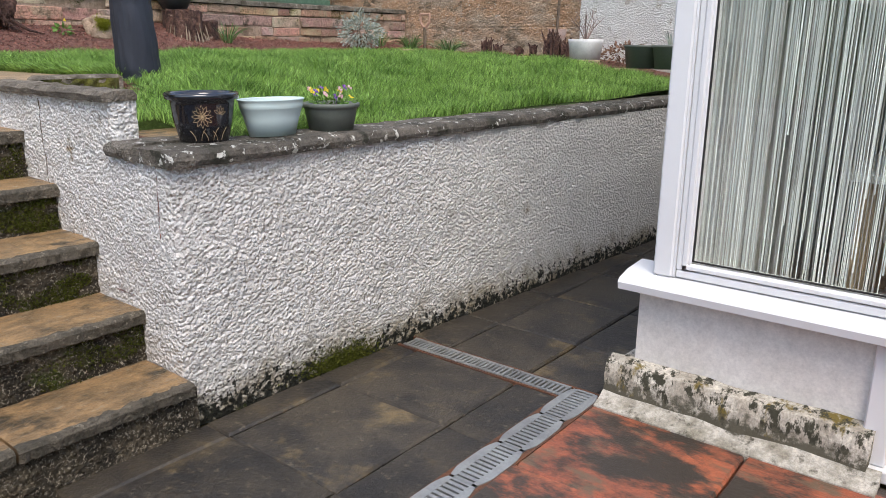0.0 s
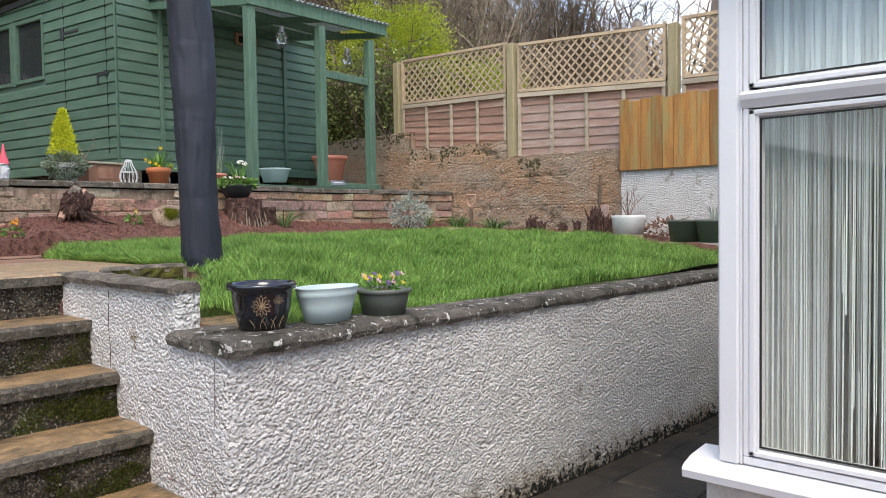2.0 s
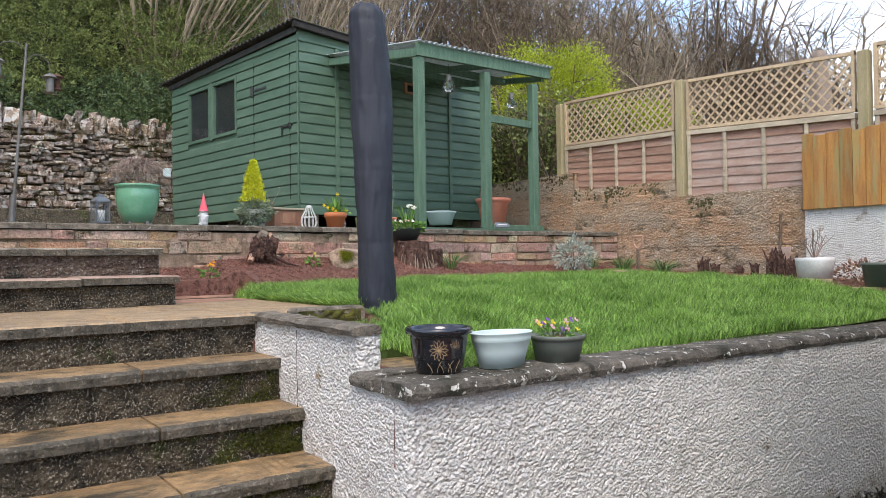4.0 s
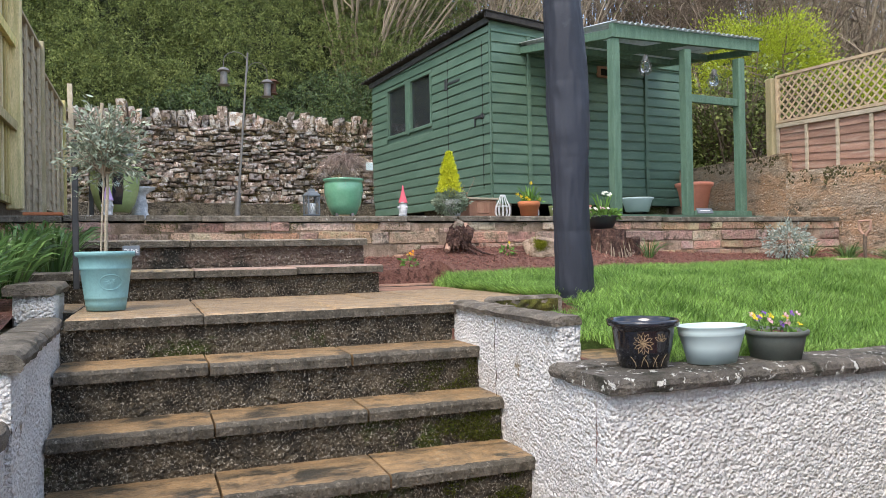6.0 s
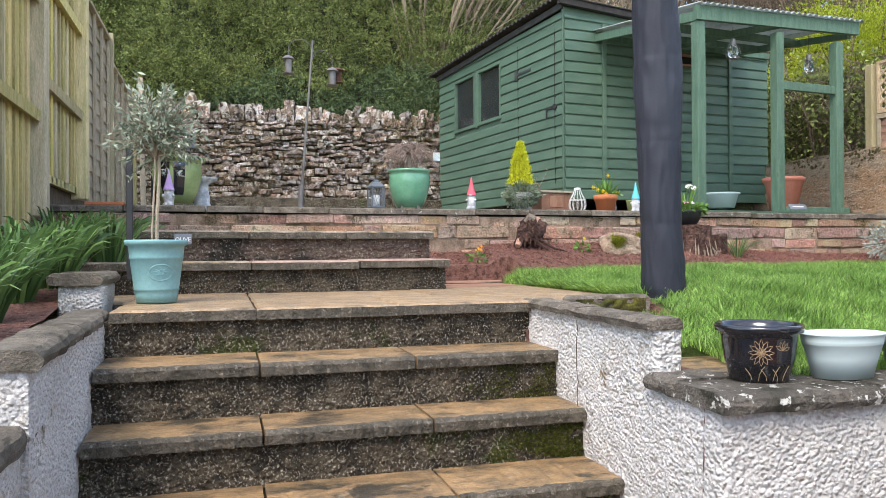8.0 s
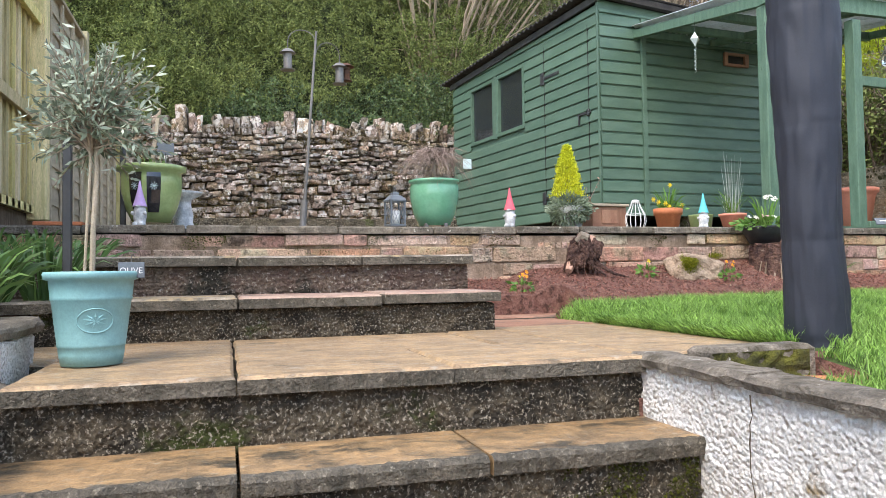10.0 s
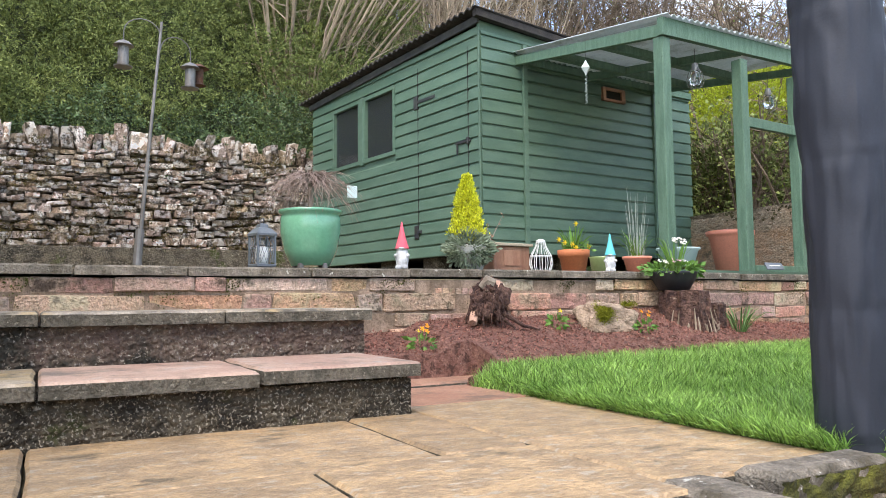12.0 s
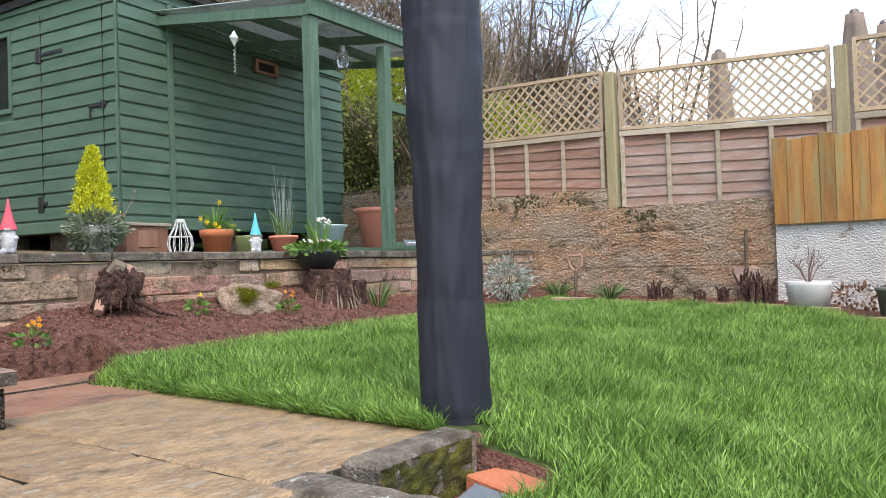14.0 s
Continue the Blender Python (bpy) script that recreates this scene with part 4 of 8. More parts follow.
def lawn_z(x, y):
    t = max(0, min(1, (-2.28 - x) / 1.3))
    s = t * t * (3 - 2 * t)
    z = 0.885 + 0.185 * s + 0.05 * max(0, min(1, (-3.6 - x) / 1.5)) + 0.14 * max(0, min(1, (y - 2.6) / 3.0)) * (0.35 + 0.65 * (1 - s)) * 0.4
    z += 0.012 * noise.noise(Vector((x * 1.6, y * 1.6, 0)))
    return min(z, 1.06 + 0.55 * max(0, y - 2.5)) if x < -3.5 else z


def bed_z(x, y):
    a = lawn_z(max(x, edge_x(y)), y) + 0.0
    t = max(0, min(1, (edge_x(y) - x) / 0.85))
    u = max(0, min(1, (y - 6.5) / 0.5))
    rise = float(np.interp(y, (2.0, 2.6, 3.0, 3.5, 4.2, 4.6, 5.3, 6.2), (0.23, 0.25, 0.30, 0.32, 0.34, 0.26, 0.17, 0.14)))
    return a + rise * t ** 0.8 + 0.03 * u + 0.012 * noise.noise(Vector((x * 6, y * 6, 3))) + 0.006 * noise.noise(Vector((x * 22, y * 22, 5)))


def on_lawn(x, y):
    if y > far_edge(x) or x < edge_x(y):
        return False
    if x > -2.30 + (y - 2.0) * 0.045:
        return False
    if y < 2.6 and -3.46 < x < -3.33 or y < 2.49 and x < -3.35 or y < 2.5 and x < -3.12:
        return False
    if y < 2.15 or (x > -2.75 and y < 2.3):
        return False
    return True


def soil_sheet():
    x0, x1, y0, y1 = -5.86, -2.2, 1.95, 7.30

    def f(u, v):
        x, y = x0 + (x1 - x0) * u, y0 + (y1 - y0) * v
        z = bed_z(x, y) if (x < edge_x(y) or y > far_edge(x)) else lawn_z(x, y) - 0.005
        if x > -3.45 and y < 2.5:
            z = min(z, 0.90 if x > -2.8 and y < 2.45 else 0.955)
        if -3.6 < x < -2.2 and y < 2.12:
            z = 0.4
        if x < -3.4 and y < 2.50 and x > -5.2 or -5.42 < x < -5.15 and y < 2.69:
            z = 0.95
        return Vector((x, y, z))
    bm = rough_sheet(f, 170, 240)
    ob = struct("ground_bed", bm, M["soil"], "bed of reddish bark and soil with lawn turf")
    ob.data.materials.append(M["turf"])
    for p in ob.data.polygons:
        c = p.center
        if on_lawn(c.x, c.y) or (c.x > -2.4 and c.y > 2.6) or (-5.1 < c.x < -3.4 and 2.4 < c.y < 2.62):
            p.material_index = 1
    return ob


soil = soil_sheet()


# ---- brown wall at the far side, with the fence on it ----
def far_wall():
    def block(x0, x1, zt, name="wall_far", parent=None, label=""):
        bm = rough_sheet(lambda u, v: Vector((x0 + (x1 - x0) * u, FAR_Y + 0.008 * noise.noise(Vector((u * (x1 - x0) * 2, v * 3, 2))) + 0.008 * noise.noise(Vector((u * (x1 - x0) * 9, v * 18, 7))) + (0.006 if (v * (zt - 0.8) + 0.02 * noise.noise(Vector((u * 9, 1, 1)))) % 0.30 < 0.012 else 0) + 0.008 * noise.noise(Vector((u * (x1 - x0) * 45, v * 60, 3))), 0.8 + (zt - 0.8) * v)), int((x1 - x0) * 55), 75)
        box(bm, x0, x1, FAR_Y + 0.035, FAR_Y + 0.3, 0.8, zt - 0.004)
        bm2 = rough_sheet(lambda u, v: Vector((x0 + (x1 - x0) * u, FAR_Y + 0.0 + 0.3 * v, zt + 0.012 * noise.noise(Vector((u * (x1 - x0) * 8, v * 3, 1))))), int((x1 - x0) * 20), 4)
        me = bpy.data.meshes.new("tmp")
        bm2.to_mesh(me)
        bm2.free()
        bm.from_mesh(me)
        bpy.data.meshes.remove(me)
        return struct(name, bm, M["wall_brown"], label, parent)
    w = block(-9.6, -3.6, 1.94, label="old brown concrete retaining wall with moss")
    block(-6.504, -5.045, 2.124, "upper_course", w)
    block(-9.6, -6.504, 2.347, "upper_course", w)
    return w


wall_far = far_wall()
# white rendered wall and house-side boundary
def white_wall():
    bm = rough_sheet(lambda u, v: knobbly((-3.64 + 4.6 * u, 7.19, 0.9 + 0.83 * v), (0, -1, 0), 0.014), 300, 60)
    b2 = rough_sheet(lambda u, v: knobbly((-3.64, 7.19 + 0.25 * u, 0.9 + 0.83 * v), (-1, 0, 0), 0.01), 16, 50)
    me = bpy.data.meshes.new("tmp")
    b2.to_mesh(me)
    b2.free()
    bm.from_mesh(me)
    bpy.data.meshes.remove(me)
    box(bm, -3.62, 1.0, 7.215, 7.4, 0.0, 1.725)
    struct("wall_white", bm, M["render_left"], "white roughcast boundary wall under an orange fence", smooth=True)


white_wall()
struct("wall_plain", boxed(-2.0, 0.9, 7.2, 7.4, -0.05, 1.0), M["house_wall"], "plain wall closing the passage")

# ---- dry stone wall core and kerb behind the terrace ----
wall_dry = struct("wall_dry_stone", boxed(-11.95, -11.56, -0.9, 5.2, 1.6, 3.28), M["gap"], "old dry stone wall with upright capping stones")
struct("trim_kerb", boxed(-11.5, -11.25, -0.6, 4.4, 1.6, 2.07, 0.01), M["riser"], "low weathered kerb at the foot of the dry stone wall")

# ---- patio ----
patio = struct("floor_patio", boxed(-2.4, 3.2, -3.0, 7.2, -0.07, -0.03), M["joint"], "mossy bed of the patio")


def patio_slabs():
    slots = []
    xs_dark = [(-2.12, -1.995), (-1.99, -1.50), (-1.495, -1.305)]
    for (x0, x1) in xs_dark:
        y = 2.5
        while y > -2.9:
            y0 = max(y - 0.5, -2.95)
            if not (x1 < -1.99 and y < 2.0):
                slots.append((x0, x1, y0, y, "paving"))
            y -= 0.5
        slots.append((x0, x1, 2.5, 2.925, "paving"))
    y = 3.03
    first = True
    while y < 7.1:
        y1 = 3.40 if first else min(y + 0.5, 7.15)
        for x0, x1 in [(-2.12, -1.90), (-1.895, -1.505), (-1.50, -1.21)]:
            slots.append((x0, x1, y, y1, "paving"))
        y, first = y1, False
    y = 2.97
    for k in range(10):
        y1, y = y, 2.45 - 0.55 * k if k else 2.45
        for x0, x1 in [(-1.19, -0.655), (-0.65, -0.12), (-0.115, 0.42), (0.425, 0.95), (0.955, 1.5)]:
            slots.append((x0, x1, max(y, -2.95), y1, "paving_red"))
    slots += [(-1.19, -0.655, 2.975, 3.06, "paving_red"), (-0.65, 1.5, 2.975, 3.02, "paving_red")]
    for x0, x1, y0, y1, mt in slots:
        if y1 - y0 > 0.02:
            slab("paving_slab", x0 + 0.001, x1 - 0.001, y0 + 0.002, y1 - 0.002, random.uniform(-0.003, 0.003), 0.04, patio, M[mt])


patio_slabs()


def grate(x0, x1, y0, y1, along):
    """One length of slotted drain grating: two rails, bars and rounded slots."""
    bm = bmesh.new()
    if along == "y":
        box(bm, x0, x0 + 0.014, y0, y1, -0.01, 0.004)
        box(bm, x1 - 0.014, x1, y0, y1, -0.01, 0.004)
        n = int((y1 - y0) / 0.019)
        for k in range(n):
            y = y0 + (y1 - y0) * (k + 0.5) / n
            box(bm, x0 + 0.012, x1 - 0.012, y - 0.0048, y + 0.0048, -0.01, 0.003)
    else:
        box(bm, x0, x1, y0, y0 + 0.014, -0.01, 0.004)
        box(bm, x0, x1, y1 - 0.014, y1, -0.01, 0.004)
        n = int((x1 - x0) / 0.019)
        for k in range(n):
            x = x0 + (x1 - x0) * (k + 0.5) / n
            box(bm, x - 0.0048, x + 0.0048, y0 + 0.012, y1 - 0.012, -0.01, 0.003)
    return bm


def long_grate(x0, x1, y0, y1):
    """A cast length whose sides swell in the middle and draw in at both ends."""
    bm = bmesh.new()
    n = 11
    prev = None
    for k in range(n + 1):
        t = k / n
        w = 0.014 * (1 - min(1, 4 * min(t, 1 - t))) ** 1.5
        y = y0 + 0.004 + (y1 - y0 - 0.008) * t
        ring = [[bm.verts.new((x, y, z)) for x, z in ((a, -0.01), (b, -0.01), (b, 0.005), (a, 0.005))] for a, b in ((x0 + w, x0 + 0.03), (x1 - 0.03, x1 - w))]
        if prev:
            for r1, r2 in zip(prev, ring):
                for j in range(4):
                    bm.faces.new((r1[j], r1[(j + 1) % 4], r2[(j + 1) % 4], r2[j]))
        prev = ring
    for k in range(n + 1):
        y = y0 + 0.004 + (y1 - y0 - 0.008) * k / n
        box(bm, x0 + 0.03, x1 - 0.03, y - 0.0065, y + 0.0065, -0.01, 0.004)
    bmesh.ops.recalc_face_normals(bm, faces=bm.faces)
    return bm


drain = empty("drain_channel", (-1.25, 2.9, 0), "slotted galvanised drain grating in a rusty channel set in the patio", "drain")


def drains():
    bm = boxed(-1.30, -1.195, -1.0, 3.03, -0.05, -0.022)
    box(bm, -2.09, -1.30, 2.925, 3.03, -0.05, -0.022)
    ch = part("channel", bm, M["dark"], drain)
    ch.matrix_parent_inverse = Matrix.Translation((1.25, -2.9, 0))
    bm = boxed(-1.316, -1.298, -1.0, 2.925, -0.03, 0.002)
    box(bm, -1.197, -1.179, -1.0, 3.03, -0.03, 0.002)
    box(bm, -2.09, -1.30, 2.92, 2.93, -0.03, 0.002)
    box(bm, -2.09, -1.20, 3.022, 3.032, -0.03, 0.002)
    e = part("edging", bm, M["rust"], drain, "rusty iron edging")
    e.matrix_parent_inverse = Matrix.Translation((1.25, -2.9, 0))
    y = 3.015
    while y > -0.9:
        g = part("grate", long_grate(-1.310, -1.185, y - 0.247, y), M["steel"], drain)
        g.matrix_parent_inverse = Matrix.Translation((1.25, -2.9, 0))
        y -= 0.25
    x = -1.31
    for k in range(3):
        g = part("grate", grate(x - 0.25, x, 2.933, 3.02, "x"), M["steel"], drain)
        g.matrix_parent_inverse = Matrix.Translation((1.25, -2.9, 0))
        x -= 0.255


drains()


# ---- house corner with its white window ----
HX, HY = -1.10, 3.08
house = struct("wall_house", boxed(HX, -0.36, HY, HY + 0.3, 0.0, 0.455), M["house_wall"], "smooth off-white house wall under the window")
link("side_wall", boxed(HX, HX + 0.28, HY + 0.3, 7.2, 0.0, 2.0), M["house_wall"], house)
bm = bmesh.new()
prism([(HY - 0.075, -0.02), (HY - 0.07, 0.10), (HY - 0.055, 0.14), (HY - 0.004, 0.158), (HY - 0.004, -0.02)], "x", HX - 0.08, -0.34, bm)
prism([(HX - 0.075, -0.02), (HX - 0.07, 0.10), (HX - 0.055, 0.14), (HX + 0.01, 0.158), (HX + 0.01, -0.02)], "y", HY - 0.004, 7.2, bm)
bmesh.ops.subdivide_edges(bm, edges=bm.edges[:], cuts=24, use_grid_fill=True)
for v in bm.verts:
    v.co += Vector((noise.noise(v.co * 9), noise.noise(v.co * 9 + Vector((5, 0, 0))), noise.noise(v.co * 9 + Vector((0, 5, 0))))) * 0.008
struct("trim_plinth", bm, M["plinth"], "mossy flaking white plinth at the foot of the house")
struct("trim_mortar_fillet", prism([(HY - 0.14, 0.004), (HY - 0.10, 0.02), (HY - 0.06, 0.045), (HY - 0.06, -0.02), (HY - 0.14, -0.02)], "x", HX - 0.08, -0.30), M["fillet"], "cement fillet along the plinth")


def window():
    win = tagged(new("window_1"), "white upvc bay window with a string curtain behind it", kind="structure")
    p = lambda n, bm, m=M["upvc"], par=win, lab="": link(n, bm, m, par, lab)
    bm = bmesh.new()
    prism([(HY - 0.085, 0.43), (HY - 0.09, 0.455), (HY - 0.08, 0.468), (HY - 0.02, 0.485), (HY + 0.1, 0.495), (HY + 0.1, 0.44), (HY - 0.07, 0.43)], "x", HX - 0.045, 1.3, bm)
    p("sill", bm)
    y0, y1 = HY - 0.03, HY + 0.05
    xl, xr = -1.05, 1.0
    bm = boxed(xl, xl + 0.065, y0, HY + 0.1, 0.487, 2.1, 0.006)
    box(bm, xl + 0.066, xl + 0.074, y0 + 0.006, y1, 0.49, 2.1)
    p("corner_post", bm)
    fx = xl + 0.075
    bm = bmesh.new()
    box(bm, fx, xr, y0 + 0.008, y1, 0.49, 0.515, 0.004)
    box(bm, fx, fx + 0.02, y0 + 0.008, y1, 0.515, 2.06, 0.004)
    prism([(y0 - 0.012, 1.625), (y0 - 0.016, 1.64), (y0 + 0.0, 1.652), (y1, 1.655), (y1, 1.60), (y0 + 0.006, 1.60)], "x", fx, xr, bm)
    box(bm, fx, xr, y0 + 0.008, y1, 2.03, 2.07, 0.004)
    p("window_frame", bm)
    for nm, za, zb in (("lower", 0.515, 1.60), ("upper", 1.655, 2.03)):
        bm = bmesh.new()
        a, b = fx + 0.02, xr - 0.02
        t = 0.028
        for o, dy in ((0.0, 0.0), (0.010, 0.008)):
            box(bm, a + o, a + o + t - 0.01, y0 + 0.004 + dy, y1 - 0.01, za + 0.006, zb - 0.006, 0.003)
            box(bm, a + o, b, y0 + 0.004 + dy, y1 - 0.01, za + 0.006 + o * 0.5, za + t + o * 0.5 - 0.006, 0.003)
            box(bm, a + o, b, y0 + 0.004 + dy, y1 - 0.01, zb - t - o * 0.5 + 0.006, zb - 0.006 - o * 0.5, 0.003)
        s = p("sash", bm)
        bm = bmesh.new()
        g = 0.004
        ga, za2, zb2 = a + t, za + t + 0.004, zb - t - 0.004
        box(bm, ga, ga + g, y0 + 0.018, y0 + 0.03, za2, zb2)
        box(bm, ga, b, y0 + 0.018, y0 + 0.03, za2, za2 + g)
        box(bm, ga, b, y0 + 0.018, y0 + 0.03, zb2 - g, zb2)
        p("gasket", bm, M["gasket"], s)
        pane = p("pane", boxed(ga, b, y0 + 0.024, y0 + 0.03, za2, zb2), M["glass"], s)
        pane.visible_shadow = False
    # gutter and eaves
    bm = bmesh.new()
    prism([(HY - 0.13, 2.10), (HY - 0.13, 2.17), (HY - 0.03, 2.17), (HY - 0.03, 2.09), (HY - 0.10, 2.08)], "x", HX - 0.12, 1.3, bm)
    box(bm, xl - 0.02, 1.3, y0 - 0.01, HY + 0.12, 2.06, 2.10, 0.004)
    p("gutter", bm)
    bm = boxed(-0.37, -0.30, HY - 0.03, HY + 0.05, 0.04, 0.44, 0.005)
    box(bm, -0.36, 0.6, HY - 0.05, HY + 0.1, 0.0, 0.04, 0.004)
    p("door_frame", bm)
    p("door_panel", boxed(-0.30, 0.6, HY - 0.0, HY + 0.04, 0.04, 0.44))


window()
# curtain of strings
rs = random.Random(5)
bmA, bmB = bmesh.new(), bmesh.new()
x = -0.97
while x < 0.85:
    w = rs.uniform(0.0016, 0.0052)
    top = 1.60 if rs.random() > 0.08 else rs.uniform(1.2, 1.6)
    bot = 0.5 if rs.random() > 0.25 else rs.uniform(0.5, 1.25)
    bm = bmA if rs.random() < 0.72 else bmB
    yy = HY + 0.09 + rs.uniform(-0.008, 0.008)
    sway = rs.uniform(-0.004, 0.004)
    vs = [bm.verts.new(c) for c in ((x, yy, top), (x + w, yy + 0.001, top), (x + w + sway, yy + 0.001, bot), (x + sway, yy, bot))]
    bm.faces.new(vs)
    x += w + rs.uniform(0.0, 0.0026)
curtain = empty("string_curtain", (-0.1, HY + 0.09, 1.6), "pale and grey string curtain hanging inside the window", "curtain")
for bm, m_, lb in ((bmA, "string", "pale strings"), (bmB, "string_dark", "grey strings")):
    o = part("strings", bm, M[m_], curtain, lb, kind="stuff")
    o.matrix_parent_inverse = Matrix.Translation((0.1, -HY - 0.09, -1.6))
bmA = bmesh.new()
x = -0.97
while x < 0.85:
    w = rs.uniform(0.006, 0.02)
    vs = [bmA.verts.new(c) for c in ((x, HY + 0.07, 2.03), (x + w, HY + 0.075 + rs.uniform(-0.005, 0.005), 2.03), (x + w, HY + 0.075, 1.66), (x, HY + 0.07, 1.66))]
    bmA.faces.new(vs)
    x += w * 0.93
lace = link("lace_curtain", bmA, M["string"], None, "pale lace curtain in the upper window", category="curtain")
# the room behind
bm = boxed(HX + 0.3, 1.2, 6.4, 6.5, 0.0, 2.2)
box(bm, 1.1, 1.2, HY + 0.32, 6.4, 0.0, 2.2)
box(bm, HX + 0.29, 1.2, HY + 0.32, 6.5, 0.2, 0.28)
struct("wall_room", bm, M["room"], "plain walls of the room behind the window")
struct("ceiling", boxed(HX, 1.3, HY + 0.12, 7.2, 2.1, 2.2), M["upvc"], "white ceiling of the bay")
table = empty("table", (-0.1, HY + 0.75, 0.28), "pale wooden table behind the window", "table")
o = part("tabletop", boxed(-0.5, 0.45, -0.35, 0.35, 0.52, 0.55, 0.005), M["white_paint"], table)
for sx in (-0.45, 0.38):
    for sy in (-0.3, 0.28):
        part("leg", boxed(sx, sx + 0.05, sy, sy + 0.05, 0, 0.52), M["fence_tan"], table)
b_ = link("blue_box", boxed(-0.12, 0.12, -0.08, 0.08, 0, 0.06, 0.006), mat("blue_card", (0.05, 0.2, 0.5), (0.05, 0.18, 0.45), 4, 0.6, 0), None, "small blue box on the table", category="box")
b_.location = (-0.45 + 0.2, HY + 0.6, 0.83)

# closing walls behind and beside the camera
struct("wall_house_back", boxed(3.2, 3.4, -3.2, 7.4, -0.05, 2.6), M["house_wall"], "plain house wall behind the patio")
struct("wall_boundary", boxed(-1.2, 3.3, -3.2, -3.0, -0.05, 1.8), M["house_wall"], "plain boundary wall of the patio")
# raised planted bed beside the steps
def left_z(x):
    return float(np.interp(x, (-5.8, -4.4, -3.4, -2.55, -2.25, -0.4), (1.24, 1.17, 1.05, 1.01, 0.89, 0.87)))


def left_bed(u, v):
    z = left_z(-5.8 + 5.4 * u) + 0.02 * noise.noise(Vector((u * 20, v * 3, 0)))
    return Vector((-5.8 + 5.4 * u, -0.36 + 0.5 * v, z))


bm = rough_sheet(left_bed, 60, 8)
struct("ground_bed_left", bm, M["soil"], "narrow planted bed along the fence")

# ---- shed ----
SHED_C = Vector((-8.06, 4.37, 0))
LU = Vector((-math.cos(radians(8.5)), -math.sin(radians(8.5)), 0))     # along the window side
RU = Vector((-math.sin(radians(5.0)), math.cos(radians(5.0)), 0))      # along the pergola side
LEN_L, LEN_R = 3.28, 2.90
SZ0 = 1.87


def eave_l(s):
    return 4.02 - 0.035 * s


def eave_r(s):
    return 4.02 - 0.07 * s


shed = empty("shed", (-8.06, 4.37, SZ0), "dark green weatherboarded garden shed on low supports, its door shut", "shed")


def board_bm(length, h, lip=0.016):
    """A shiplap board along x, from 0 to length; it faces -y."""
    bm = bmesh.new()
    prof = [(0.0, 0.003), (-0.021, 0.003), (-0.022, 0.008), (-0.017, h * 0.80), (-0.005, h - 0.008), (-0.004, h + 0.006), (0.0, h + 0.006)]
    return prism([(a, b) for a, b in prof], "x", 0, length, bm)


def wall_boards(name, origin, u, length, top, flip, gaps, z0, h=0.118):
    """Boards of one side. gaps: (s0, s1, z0, z1) openings."""
    out = []
    core = prism([(0, z0 + 0.01), (length, z0 + 0.01), (length, top(length) - 0.01), (0, top(0) - 0.01)], "y", 0.001 if not flip else -0.03, 0.03 if not flip else -0.001)
    if gaps:
        core.free()
        core = bmesh.new()
        g = gaps[0]
        sgn = -1 if flip else 1
        for a, b, c, d in ((0, g[0], z0, top(length) - 0.02), (g[1], length, z0, top(length) - 0.02), (g[0], g[1], z0, g[2]), (g[0], g[1], g[3], top(length) - 0.02)):
            box(core, a, b, min(0.001 * sgn, 0.03 * sgn), max(0.001 * sgn, 0.03 * sgn), c, d)
    o = link("side_wall", core, M["green_paint"], None)
    o.matrix_basis = Matrix.Translation(origin) @ Matrix.Rotation(math.atan2(u.y, u.x), 4, "Z")
    put_m(o)
    z = z0
    while z < top(0) - 0.02:
        spans = [(0.0, length)]
        for a, b, c, d in gaps:
            if z + h > c + 0.02 and z < d - 0.02:
                spans = [q for s in spans for q in ((s[0], min(s[1], a)), (max(s[0], b), s[1])) if q[1] - q[0] > 0.02]
        for a, b in spans:
            hh = min(h, top((a + b) / 2) - z - 0.004)
            if hh < 0.02:
                continue
            bm = board_bm(b - a, hh)
            if flip:
                bmesh.ops.scale(bm, vec=(1, -1, 1), verts=bm.verts)
                bmesh.ops.reverse_faces(bm, faces=bm.faces)
            for v in bm.verts:
                s = a + v.co.x
                v.co.z = min(v.co.z + z, top(s) + 0.0) + 0.003 * noise.noise(Vector((s * 2, z * 9, 0)))
                v.co.x = s
            q = link("board", bm, M["green_paint"], None)
            q.matrix_basis = Matrix.Translation(origin) @ Matrix.Rotation(math.atan2(u.y, u.x), 4, "Z")
            put_m(q)
        z += h
    return out


def put_m(ob, parent=None):
    parent = parent or shed
    ob.parent = parent
    ob.matrix_parent_inverse = Matrix.Translation(-Vector(parent.location))
    return ob


# In local terms x runs along the side and the weather side is +y on the window side (flip) and -y... of the other.
WIN = (1.39, 2.76, 2.99, 3.74)
wall_boards("boards_l", SHED_C, LU, LEN_L, eave_l, True, [WIN], SZ0)
wall_boards("boards_r", SHED_C, RU, LEN_R, eave_r, True if RU.cross(Vector((1, 0, 0))).z > 0 else False, [], SZ0)


def on_side(bm, name, material, u, label="", parent=None, origin=SHED_C):
    o = link(name, bm, material, None, label)
    o.matrix_basis = Matrix.Translation(origin) @ Matrix.Rotation(math.atan2(u.y, u.x), 4, "Z")
    return put_m(o, parent)


